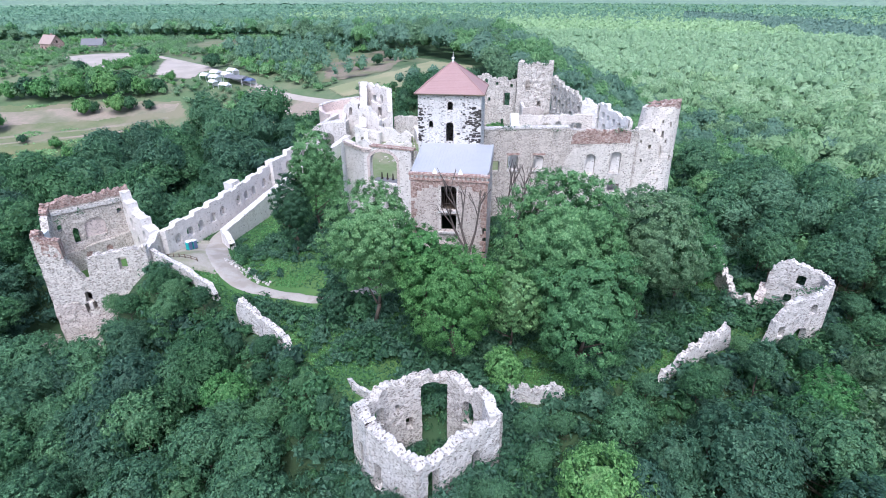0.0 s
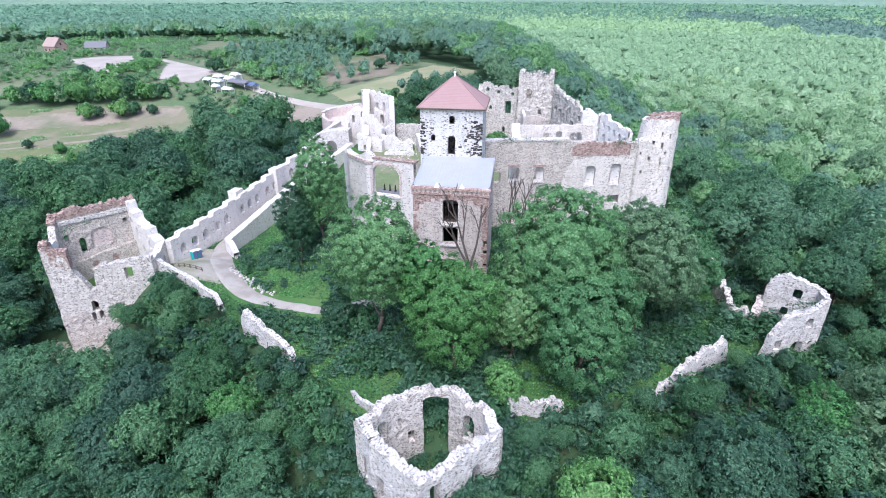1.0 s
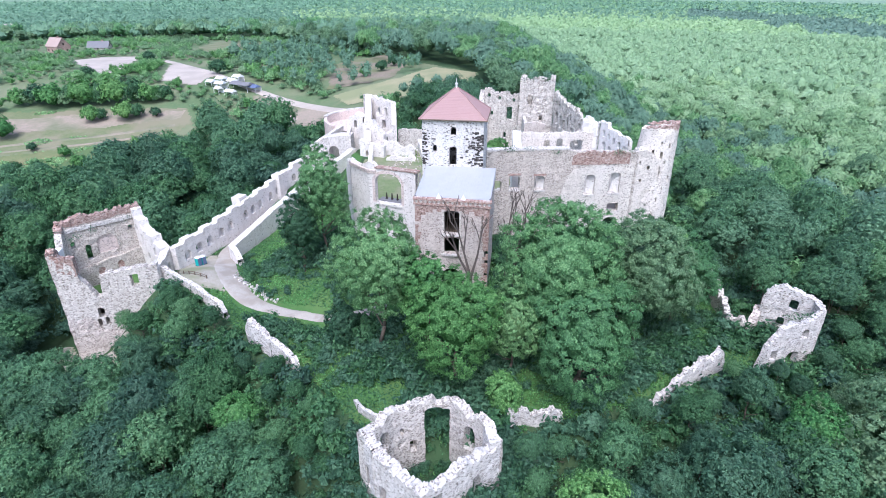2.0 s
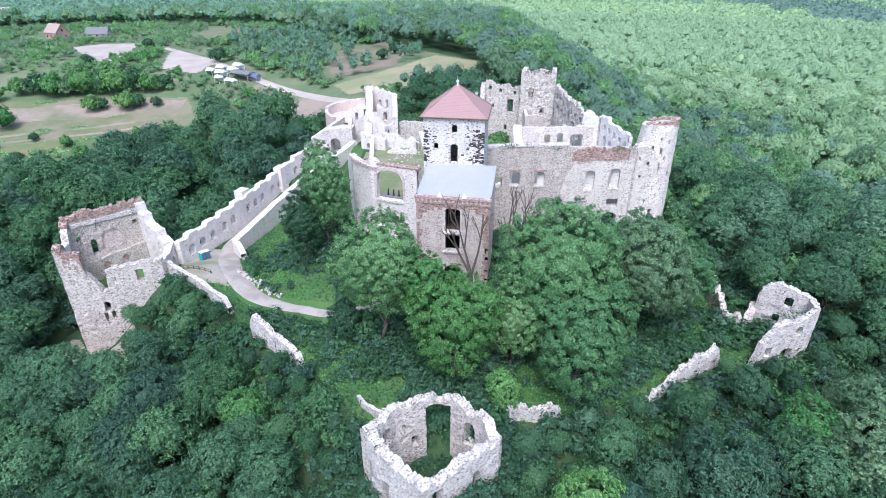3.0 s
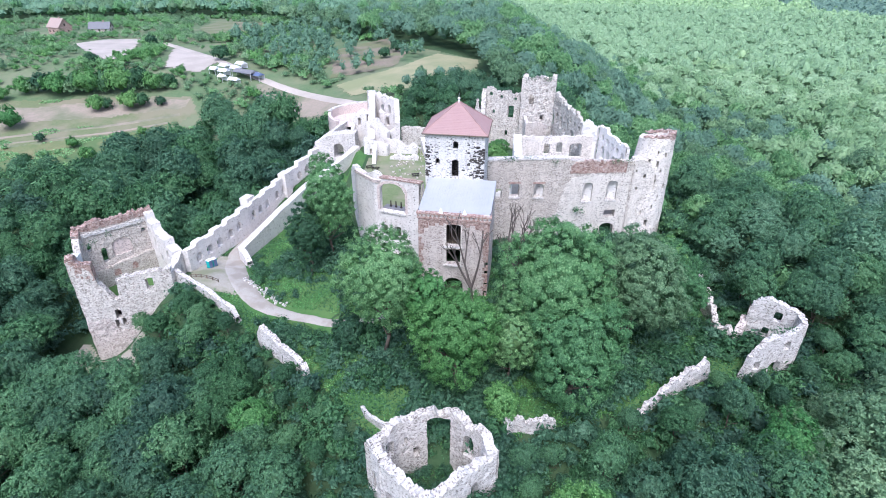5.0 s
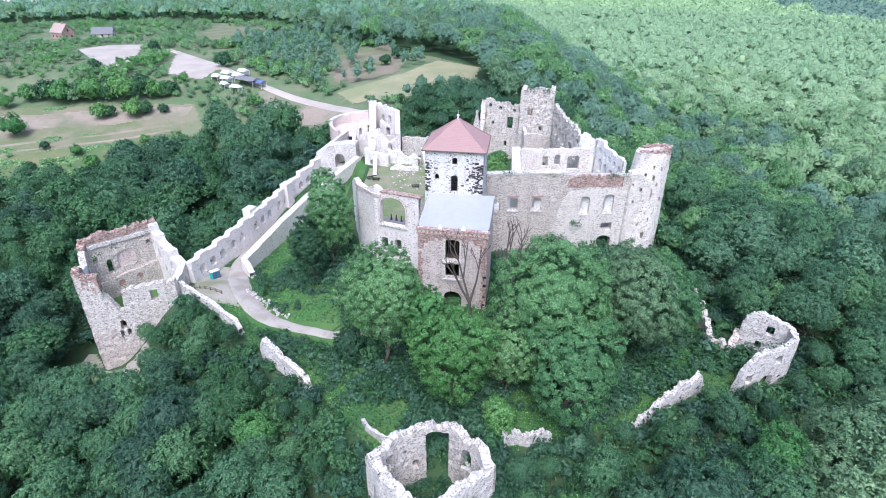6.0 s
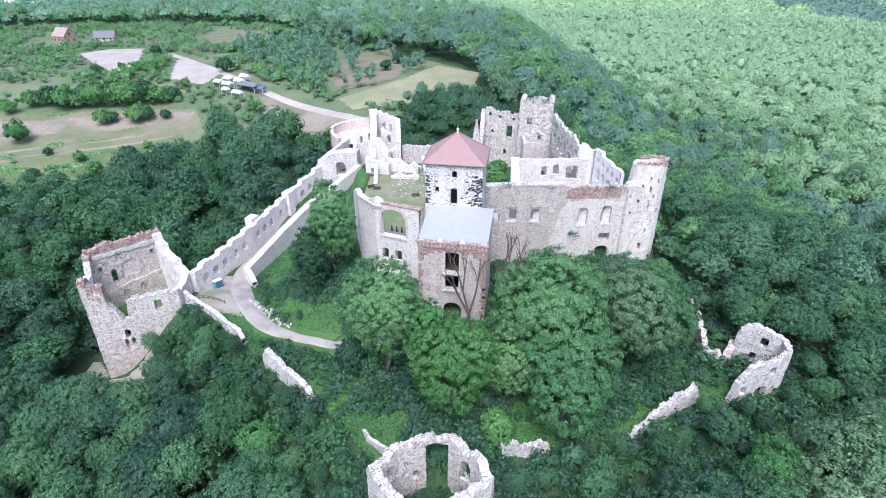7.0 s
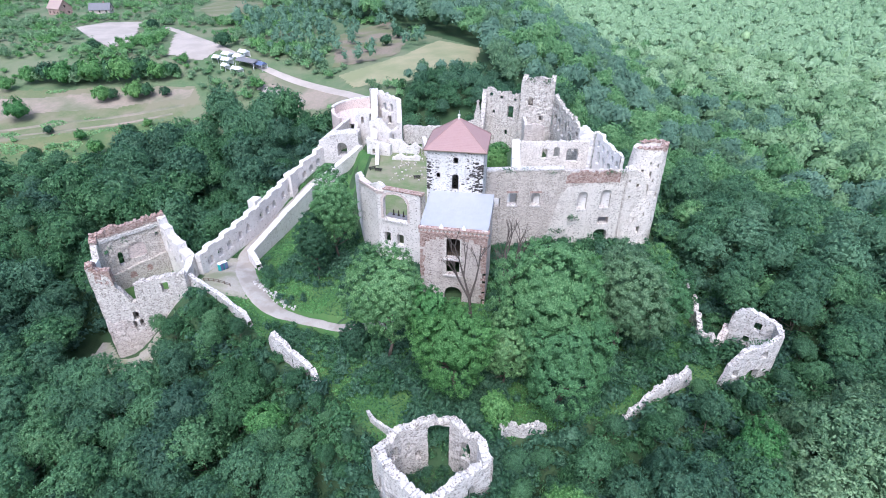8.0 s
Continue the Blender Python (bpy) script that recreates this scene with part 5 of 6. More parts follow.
# ---- foliage geometry ----
def halved(q):
    """Quads cut into triangles."""
    return np.concatenate([q[:, [0, 1, 2]], q[:, [0, 2, 3]]])


def unit_rows(a):
    return a / np.maximum(np.linalg.norm(a, axis=1), 1e-9)[:, None]


def leaf_cards(P, N, size, rng):
    """Pointed sprays of leaves at the points P, facing N."""
    n = len(P)
    T = unit_rows(np.cross(N, rng.normal(size=(n, 3))))
    B = np.cross(N, T)
    s = (size * rng.uniform(0.6, 1.35, n))[:, None]
    V = np.stack([P - T * s * 0.5 - B * s * 0.4, P - T * s * 0.5 + B * s * 0.4, P + T * s * 0.75], 1).reshape(-1, 3)
    return V, np.arange(3 * n).reshape(n, 3)


def join(geos):
    V, F, k = [], [], 0
    for v, f in geos:
        V.append(v)
        F.append(f + k)
        k += len(v)
    return np.concatenate(V), np.concatenate(F)


def round_dirs(rows, cols):
    """Directions and faces of a closed rounded lump."""
    th = np.pi * (np.arange(rows) + 0.5) / rows
    ph = 2 * np.pi * np.arange(cols) / cols
    T, A = np.meshgrid(th, ph, indexing="ij")
    D = np.stack([np.sin(T) * np.cos(A), np.sin(T) * np.sin(A), np.cos(T)], -1).reshape(-1, 3)
    i = np.arange(rows * cols).reshape(rows, cols)
    j = np.roll(i, -1, 1)
    q = np.stack([i[:-1], i[1:], j[1:], j[:-1]], -1).reshape(-1, 4)
    D = np.concatenate([D, [(0, 0, 1.0), (0, 0, -1.0)]])
    top = np.stack([np.full(cols, rows * cols), i[0], j[0]], -1)
    low = np.stack([np.full(cols, rows * cols + 1), j[-1], i[-1]], -1)
    return D, np.concatenate([halved(q), top, low])


def crown_geo(seed, R, H, z0, clumps, cards, size, floor=-0.45, core=0.5, fine=True, even=1.0):
    """A crown from z0 up to z0 + H: many small leafy clumps of uneven size and reach, with gaps and creases between them."""
    rng = np.random.default_rng(seed)
    half, mid = np.array([R, R, H / 2]), np.array([0, 0, z0 + H / 2])
    K = max(5, clumps)
    i = np.arange(K) + 0.5
    z = 1 - (1 - floor) * i / K
    a = i * 2.39996 + rng.uniform(0, 6.28)
    w = np.sqrt(np.maximum(0, 1 - z * z))
    C = unit_rows(np.stack([w * np.cos(a), w * np.sin(a), z], 1) + rng.normal(size=(K, 3)) * 0.6 / math.sqrt(K))
    p = rng.uniform(0, 6.28, 4)

    def reach(D):
        """Broad limbs and hollows of the crown."""
        return (0.86 + 0.10 * np.sin(2.7 * D[:, 0] + 1.9 * D[:, 2] + p[0]) + 0.09 * np.sin(3.3 * D[:, 1] - 2.2 * D[:, 0] + p[1])
                + 0.08 * np.sin(4.6 * D[:, 2] + 3.4 * D[:, 1] + p[2]))

    rc = R * 1.6 / math.sqrt(K) * (0.95 + even * rng.uniform(-0.4, 0.35, K))
    out = 0.9 + even * (reach(C) - 0.9 + rng.uniform(-0.17, 0.1, K))
    at = mid + C * (half * out[:, None] - 0.5 * rc[:, None])
    share = rc ** 2 / np.sum(rc ** 2)
    which = np.repeat(np.arange(K), np.maximum(3, (share * cards).astype(int)))
    n = len(which)
    up = unit_rows(rng.normal(size=(n, 3)) + 0.7 * C[which] + np.array([0, 0, 0.55]))
    P = at[which] + up * (rc[which] * rng.uniform(0.45, 1.5, n))[:, None] * np.array([1, 1, 0.85])
    leaves = leaf_cards(P, unit_rows(0.7 * up + 0.85 * C[which] + 0.3 * rng.normal(size=(n, 3)) + np.array([0, 0, 0.1])), size, rng)
    o = np.array([(0.94, 0, -0.33), (-0.47, 0.82, -0.33), (-0.47, -0.82, -0.33), (0, 0, 1)])
    of = np.array([(0, 1, 3), (1, 2, 3), (2, 0, 3), (0, 2, 1)])
    q = o[None] * (rc * 0.74)[:, None, None] * rng.uniform(0.75, 1.25, (K, 4, 1))
    knots = (at[:, None, :] + q * np.array([1, 1, 0.85])).reshape(-1, 3), (of[None] + 4 * np.arange(K)[:, None, None]).reshape(-1, 3)
    cd, cf = round_dirs(*((7, 11) if fine else (3, 6)))
    shape = (0.9 + even * (reach(cd) - 0.9)) * core * (1 + 0.12 * rng.normal(size=len(cd)).clip(-1, 1))
    return join([leaves, knots, (mid + cd * half * shape[:, None], cf)])


def limbs(seed, height, r, spread_r, count=5):
    """A tapered, slightly crooked trunk with limbs."""
    rng = random.Random(seed)
    geos, p, k = [], Vector((0, 0, -1.5)), 5
    pts = [p]
    for i in range(1, k + 1):
        pts.append(Vector((rng.uniform(-1, 1) * 0.03 * height, rng.uniform(-1, 1) * 0.03 * height, -1.5 + (height * 0.8 + 1.5) * i / k)))
    for i in range(k):
        geos.append(bar(pts[i], pts[i + 1], r * (1 - 0.16 * i), r * (1 - 0.16 * (i + 1)), 7))
    for j in range(count):
        a, t = rng.uniform(0, 6.28), rng.uniform(0.35, 0.75)
        q = pts[0].lerp(pts[-1], t)
        geos.append(bar(q, q + Vector((math.cos(a) * spread_r * 0.6, math.sin(a) * spread_r * 0.6, height * 0.16)), r * 0.4, r * 0.12, 5))
    return merge(*geos)


def make_tree(seed, R, H, total, clumps, cards, size, leaf, label, group, trunk_r=0.25, floor=-0.45):
    tree = thing("tree", label, "tree", group)
    trunk = new("trunk", mesh_of("trunk", *limbs(seed, total - 0.4 * H, trunk_r, R), BARK, True))
    trunk.parent = tree
    crown = new("crown", big_mesh("crown", *crown_geo(seed, R, H, total - H, clumps, cards, size, floor), leaf))
    crown.parent = tree
    return tree


def plant(tree, x, y, s, rz, sz=None, sink=0.0):
    return copy_thing(tree, pose(x, y, gz(x, y) - sink, 0, 0, rz) @ Matrix.Diagonal((s, s, sz or s, 1)))


# ---- the large trees in the bailey ----
for i, (x, y, R, top, cw, leaf, lab) in enumerate([
        (-11.5, 84, 8.4, 12.6, 0.76, LIMELEAF, "broad leafy lime tree in dark green leaf"),
        (-19.5, 86.5, 3.4, -7.5, 0.94, LEAF, "small leafy tree beside the path"),
        (1.6, 76.0, 8.0, 6.2, 0.86, LEAF2, "fresh green maple with dense low crown"),
        (-3.2, 80.0, 4.6, 7.6, 0.7, LEAF2, "slim fresh green maple beside the larger one"),
        (19.4, 83.4, 11.0, 14.6, 0.8, LIMELEAF, "largest spreading lime tree in full leaf"),
        (22.6, 74.0, 9.2, 5.2, 0.92, LIMELEAF, "dense leafy tree below the great lime"),
        (11.5, 77.5, 5.0, 1.5, 0.85, LIMELEAF, "leafy tree between the maple and the lime"),
        (9.5, 69.0, 3.2, -9.5, 0.95, LEAF2, "dense young maple on the slope"),
        (36.5, 87, 8.6, 9.6, 0.78, ASHLEAF, "broad bluish-green ash tree"),
        (45.0, 93, 6.8, 4.6, 0.84, LIMELEAF, "feathery bluish-green tree above the slope"),
        (39.5, 98, 6.6, 6.4, 0.8, ASHLEAF, "grey-green ash tree below the hall"),
        (46.5, 104, 6.0, 1.0, 0.9, LIMELEAF, "leafy tree below the round tower"),
        (54, 102, 4.6, -5.0, 0.95, LEAF, "low leafy tree on the east slope"),
        (52, 111, 5.0, -4.0, 0.95, LEAF2, "fresh green tree on the east slope"),
        (38, 111, 4.6, -6.2, 0.95, LEAF2, "low tree against the hall wall"),
        (26, 110, 4.4, -6.0, 0.95, LIMELEAF, "low shrubby tree below the hall wall"),
        (32.0, 112.5, 4.4, -5.2, 0.95, LIMELEAF, "low shrubby tree below the hall wall"),
        (45.5, 114, 4.4, -7.0, 0.95, LEAF2, "low shrubby tree below the round tower"),
        (-33.2, 113.4, 5.2, 4.6, 0.9, LEAF, "tall narrow tree beside the castle wall"),
        (-28.6, 117.2, 6.4, 14.6, 0.8, LIMELEAF, "tall narrow tree against the castle corner"),
        (27, 97, 6.6, 4.0, 0.9, LIMELEAF, "leafy tree behind the great lime"),
        (13.8, 152, 3.8, 6.0, 0.85, LEAF2, "young tree growing in the courtyard"),
        (15.5, 162, 3.4, 5.0, 0.85, LEAF2, "young tree growing in the courtyard"),
]):
    base = gz(x, y)
    total = top - base
    H = total * cw
    n = int(1350 * R ** 1.5)
    t = make_tree(200 + i, R, H, total, int(40 + 48.0 * R), n, 0.29, leaf, lab, "bailey trees", 0.09 * R / 2 + 0.1, -0.8)
    t.location = (x, y, base)

# ---- bare trees against the gatehouse ----
def dead_tree(seed, x, y, h):
    rng = random.Random(seed)
    tree = thing("dead_tree", "bare grey dead tree with forked branches", "tree", "bare trees", at=(x, y, gz(x, y)))
    geos, twigs = [], []

    def grow(p, d, ln, r, depth):
        q = p + d * ln
        (geos if depth < 2 else twigs).append(bar(p, q, r, r * 0.7, 5))
        if depth < 5:
            for _ in range(2 if depth else 3):
                nd = (d + Vector((rng.uniform(-0.55, 0.55), rng.uniform(-0.4, 0.4), rng.uniform(0.0, 0.35)))).normalized()
                grow(q, nd, ln * rng.uniform(0.6, 0.85), r * 0.68, depth + 1)

    grow(Vector((0, 0, -0.5)), Vector((rng.uniform(-0.1, 0.1), 0, 1)).normalized(), h * 0.3, 0.44, 0)
    part("trunk", merge(*geos), DEADWOOD, tree)
    part("branchwork", merge(*twigs), DEADWOOD, tree)


dead_tree(1, 5.2, 92.0, 21)
dead_tree(2, 11.5, 95.5, 22)
dead_tree(3, 13.8, 97.5, 18)

# ---- the wood round the hill: single trees near by ----
WOOD = "trees of the surrounding wood"
kinds = [make_tree(300 + i, R, H, T, 160, 4300, 0.28, leaf, lab, WOOD, 0.2, -0.35) for i, (R, H, T, leaf, lab) in enumerate([
    (4.6, 9.0, 12.6, LEAF, "dark green broadleaf tree of the wood"), (5.3, 9.6, 14.0, LEAF3, "bluish-green broadleaf tree of the wood"),
    (3.7, 8.4, 11.6, LEAF, "dense young tree of the wood"), (4.8, 9.4, 13.6, LEAF2, "fresh green broadleaf tree of the wood"),
    (4.1, 9.8, 14.4, LEAF3, "slender bluish-green tree of the wood"), (6.0, 10.2, 14.8, ASHLEAF, "large pale green tree with a billowing crown"),
    (4.8, 9.4, 13.4, SLOPELEAF, "mid green broadleaf tree of the wood")])]
rng = np.random.default_rng(11)
CLEARINGS = list(CLEAR.values())
ROADLINE = [(-185, 374), (-122, 310), (-101, 292), (-83, 278), (-63, 263), (-46, 246), (-34, 228), (-30, 216)]
TOWER_FOOT = [(-97, 112), (-98, 97), (-88, 86), (-75, 88), (-73, 105), (-86, 102), (-91, 114)]
WEST_TOWER = [(-92, 113), (-87, 101), (-64, 107), (-65, 119), (-77, 129)]


def scatter(x0, x1, y0, y1, cell, jitter=0.42):
    X, Y = np.meshgrid(np.arange(x0, x1, cell), np.arange(y0, y1, cell))
    X, Y = X.ravel() + rng.uniform(-jitter, jitter, X.size) * cell, Y.ravel() + rng.uniform(-jitter, jitter, X.size) * cell
    return X, Y


def allowed(X, Y, margin):
    ok = (inside(X, Y, BAILEY) > margin) & (inside(X, Y, WEST_TOWER) > margin * 0.8)
    ok &= (inside(X, Y, N) > 3.0) & (inside(X, Y, TOWER_FOOT) > 0)
    for poly in CLEARINGS:
        ok &= inside(X, Y, poly) > 1.5
    for (ax, ay), (bx, by) in zip(ROADLINE, ROADLINE[1:]):
        t = np.clip(((X - ax) * (bx - ax) + (Y - ay) * (by - ay)) / ((bx - ax) ** 2 + (by - ay) ** 2), 0, 1)
        ok &= np.hypot(X - ax - t * (bx - ax), Y - ay - t * (by - ay)) > 8
    return ok


def near_wood(X, Y):
    return (Y < 112 - 0.12 * np.abs(X)) & (np.abs(X) < 42 + 0.9 * (Y - 10)) & (Y > 36)


def tree_scale(X, Y):
    d = np.minimum(np.minimum(inside(X, Y, BAILEY), inside(X, Y, WEST_TOWER) + 2), inside(X, Y, N) - 1)
    low = np.where(X < -41, 0.6, np.where((X > 52) & (Y > 88), 0.85, 0.5))
    return (low + (1.02 - low) * smooth(2, 16, d)) * rng.uniform(0.78, 1.28, X.shape)


X, Y = scatter(-142, 142, 30, 112, 6.2)
ok = near_wood(X, Y) & allowed(X, Y, 1.6)
X, Y = X[ok], Y[ok]
S = tree_scale(X, Y)
for x, y, s in zip(X, Y, S):
    k = noise.noise((x * 0.045, y * 0.045, 9)) + rng.normal() * 0.25
    kind = kinds[1 if k < -0.22 else 4 if k < -0.08 else 3 if k > 0.4 else (0, 2)[int(rng.integers(2))]]
    if rng.uniform() < 0.3:
        kind = kinds[6]
    if 57 + 0.2 * (70 - y) < x < 110 and y < 72 and rng.uniform() < 0.8:
        kind = kinds[5]
    if kind is kinds[3] and rng.uniform() < 0.6:
        kind = kinds[6]
    if x > 64 and y > 76:
        kind = kinds[6]
    if x < -82 and y < 106 and rng.uniform() < 0.7:
        kind = kinds[6]
    if x < -42 and kind is kinds[3]:
        kind = kinds[0]
    if x < -41 and y > 84 - 0.62 * (x + 41) - 8:
        s *= 0.88
    if x > 62 and y < 66:
        s *= 1.25
    if 52 < x < 74 and 66 < y < 82 or -24 < x < -8 and 58 < y < 74:
        s *= 0.72
    plant(kind, x, y, s, rng.uniform(0, 360), s * rng.uniform(0.9, 1.15))
for t in kinds:
    for o in (*t.children, t):
        bpy.data.objects.remove(o)

# ---- the wood further off, one mass of trees for each leaf colour ----
def templates(count, R, H, T, clumps, cards, size, seed, core=0.55, even=1.0):
    return [crown_geo(seed + i, R, H, T - H, clumps, cards, size, -0.3, core, False, even) for i in range(count)]


def forest(name, X, Y, scale, temps, mat, label):
    geos = []
    Z = ground(X, Y)
    for i, (x, y, z, s) in enumerate(zip(X, Y, Z, scale)):
        v, f = temps[i % len(temps)]
        a = rng.uniform(0, 6.28)
        ca, sa = math.cos(a), math.sin(a)
        w = v * np.array([s, s, s * rng.uniform(0.82, 1.18)])
        geos.append((np.stack([w[:, 0] * ca - w[:, 1] * sa + x, w[:, 0] * sa + w[:, 1] * ca + y, w[:, 2] + z], 1), f))
    if geos:
        tagged(new(name, big_mesh(name, *join(geos), mat)), label, "woodland", kind="stuff")


def species(X, Y, mixed=0.22):
    k = np.array([noise.noise((x * 0.03, y * 0.03, 4)) for x, y in zip(X, Y)]) + rng.normal(size=X.shape) * mixed
    k = k + np.where(X > 44, 0.14, np.where(X < -44, -0.06, 0.0))
    return np.where(k < -0.18, 2, np.where(k > 0.22, 1, 0))


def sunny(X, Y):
    """How far the plain's wood takes sunlit colours, beyond the castle ridge's dark, cloud-shaded wood."""
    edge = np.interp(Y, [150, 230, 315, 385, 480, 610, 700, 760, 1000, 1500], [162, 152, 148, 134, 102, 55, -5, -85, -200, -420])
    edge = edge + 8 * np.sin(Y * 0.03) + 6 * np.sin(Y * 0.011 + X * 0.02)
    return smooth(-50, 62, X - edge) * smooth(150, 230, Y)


def conifers(X, Y):
    """A stand of pines far out on the plain."""
    d, a = np.hypot(X, Y), np.degrees(np.arctan2(X, Y))
    near = np.interp(a, [22, 26, 38, 45], [1500, 1320, 900, 780]) + 45 * np.sin(a * 1.9) + 30 * np.sin(X * 0.02 + Y * 0.013)
    return (a > 22) & (d > near) & (d < near + 420)


def open_land(X, Y):
    """Bushy pasture: fewer trees."""
    return inside(X, Y, PASTURE) < 0


LEAVES = [(LEAF, "mid green"), (SLOPELEAF, "fresh green"), (LEAF3, "bluish green")]
# SHADY: darker leaves put the big trees' shade into the undergrowth's colour.
SHADY = [(LEAF, "mid green"), (LEAF3, "bluish green"), (LEAF3, "dark green")]
EASTERN = [(SLOPELEAF, "mid green"), (LIMELEAF, "fresh green"), (BLUELEAF, "grey green")]


def single_zone(X, Y):
    """Where the trees of the wood stand out one by one."""
    d = np.hypot(X, Y)
    return (d < 235) | ((X < -20) & (d < 300))


def thicket(X, Y):
    """On the pasture the trees and bushes gather in belts."""
    k = np.array([noise.noise((x * 0.021, y * 0.034, 7)) for x, y in zip(X, Y)])
    return rng.uniform(size=X.shape) < np.where(k > -0.12, 0.92, 0.12)


def in_view(X, Y):
    return (np.abs(X) < 32 + 0.9 * Y) & (Y > 45)


temps = templates(7, 5.1, 10.0, 14.6, 60, 950, 0.48, 400, 0.65, 0.65)
X, Y = scatter(-310, 260, 40, 300, 8.8)
ok = single_zone(X, Y) & ~near_wood(X, Y) & allowed(X, Y, np.where((X > 48) & (Y > 95), 1.0, 3.5)) & in_view(X, Y) & ~open_land(X, Y)
X, Y = X[ok], Y[ok]
edge = np.where((X > 48) & (Y > 95), 0.72, 0.55)
sc = rng.uniform(0.68, 1.32, X.shape) * (edge + (1 - edge) * smooth(2, 13, inside(X, Y, BAILEY)))
keep = ~((X > -19) & (X < 12) & (Y < 202) & (Y > 190))
X, Y, sc = X[keep], Y[keep], sc[keep]
sc *= 1 - 0.5 * ((X < 26) & (X > -62) & (Y > 205)) - 0.14 * ((X < 24) & (X > -40) & (Y > 214))
sc *= np.where((X < -30) & (X > -122) & (Y > 135) & (Y < 262), 1.22, 1.0) * np.where((X < -122) & (Y > 130), 0.62, 1.0)
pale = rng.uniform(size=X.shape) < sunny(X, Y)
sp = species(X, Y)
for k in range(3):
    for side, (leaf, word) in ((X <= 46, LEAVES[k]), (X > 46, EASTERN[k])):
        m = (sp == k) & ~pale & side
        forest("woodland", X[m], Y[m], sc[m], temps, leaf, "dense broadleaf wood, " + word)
forest("woodland", X[pale], Y[pale], sc[pale], temps, FAR3, "mid green sunlit-coloured wood on the plain")
lower = templates(5, 4.2, 7.0, 7.6, 10, 190, 0.75, 425)
X, Y = scatter(-190, 190, 84, 235, 6.6)
ok = single_zone(X, Y) & ~near_wood(X, Y) & allowed(X, Y, np.where((X > 48) & (Y > 95), 1.0, 2.5)) & in_view(X, Y) & ~open_land(X, Y) & (np.abs(X) > 40)
X, Y = X[ok], Y[ok]
sp = species(X, Y)
for k in range(3):
    for side, (leaf, word) in ((X <= 46, LEAVES[k]), (X > 46, EASTERN[k])):
        m = (sp == k) & side
        forest("understorey", X[m], Y[m], rng.uniform(0.75, 1.2, m.sum()), lower, leaf, "young trees filling the wood, " + word)
temps = templates(7, 3.0, 4.8, 4.6, 14, 110, 0.5, 430)
X, Y = scatter(-420, -20, 180, 580, 5.3)
rim = inside(X, Y, PASTURE)
ok = (rim < 9) & allowed(X, Y, 3.5) & in_view(X, Y)
for poly in CLEARINGS:
    ok &= inside(X, Y, poly) > 3.4
X, Y, rim = X[ok], Y[ok], rim[ok]
ok = thicket(X, Y) | (rim > -5)
X, Y = X[ok], Y[ok]
tall = np.array([noise.noise((x * 0.03, y * 0.05, 15)) for x, y in zip(X, Y)])
sc, sp = rng.uniform(0.55, 1.15, X.shape) * (1 + 1.1 * np.clip(tall, -0.3, 0.6)), species(X, Y)
for k, (leaf, word) in enumerate(((LIMELEAF, "mid green"), (LEAF2, "fresh green"), (ASHLEAF, "pale green"))):
    forest("thicket", X[sp == k], Y[sp == k], sc[sp == k], temps, leaf, "belts of bushes and small trees, " + word)


temps = templates(5, 3.8, 7.4, 8.2, 14, 340, 0.6, 480)
X, Y = scatter(-27, 46, 188, 252, 4.8)
ok = ~((X > -19) & (X < 12) & (Y < 202)) & (inside(X, Y, BAILEY) > 1.2) & (inside(X, Y, BAILEY) < np.where((X > -18) & (X < 26), 58, 24)) & allowed(X, Y, 1.2) & ((X > 8) | (Y < 212 + 0.6 * (X + 26)) | (X > -14))
X, Y = X[ok], Y[ok]
sp = species(X, Y)
for k, (leaf, word) in enumerate(LEAVES):
    forest("woodland", X[sp == k], Y[sp == k], rng.uniform(0.6, 1.05, (sp == k).sum()), temps, leaf, "low wood on the slope behind the castle, " + word)


slim = templates(5, 2.8, 9.5, 10.5, 9, 130, 0.7, 470)
X, Y = scatter(-175, 15, 262, 470, 6.4)
BELT = [(-150, 395), (-112, 322), (-78, 287), (-45, 272), (-10, 322), (-30, 372), (-70, 440), (-120, 460)]
ok = (inside(X, Y, BELT) < 0) & (rng.uniform(size=X.shape) < np.where(inside(X, Y, CLEAR["fallow_field"]) < 2, 0.16, 0.55)) & (inside(X, Y, CLEAR["hay_field"]) > 2)
forest("young_trees", X[ok], Y[ok], rng.uniform(0.6, 1.15, ok.sum()), slim, FAR1, "slender young trees along the fields")


def canopy(X, Y, cell):
    """The roof of a distant wood, one dome for each tree: its height, and a number for the tree."""
    best, who = np.full(X.shape, 1.0), np.zeros(X.shape)
    I, J = np.floor(X / cell), np.floor(Y / cell)
    for di in (-1, 0, 1):
        for dj in (-1, 0, 1):
            i, j = I + di, J + dj
            h1 = np.modf(np.abs(np.sin(i * 12.9898 + j * 78.233) * 43758.5453))[0]
            h2 = np.modf(np.abs(np.sin(i * 39.346 + j * 11.135) * 24634.6345))[0]
            h3 = np.modf(np.abs(np.sin(i * 73.156 + j * 52.235) * 12414.1231))[0]
            d2 = (X - (i + 0.15 + 0.7 * h1) * cell) ** 2 + (Y - (j + 0.15 + 0.7 * h2) * cell) ** 2
            h = 8.5 + 7.5 * h3 - 8.0 * (d2 / (0.54 * cell) ** 2) ** 1.25
            who = np.where(h > best, h3, who)
            best = np.maximum(best, h)
    return best, who


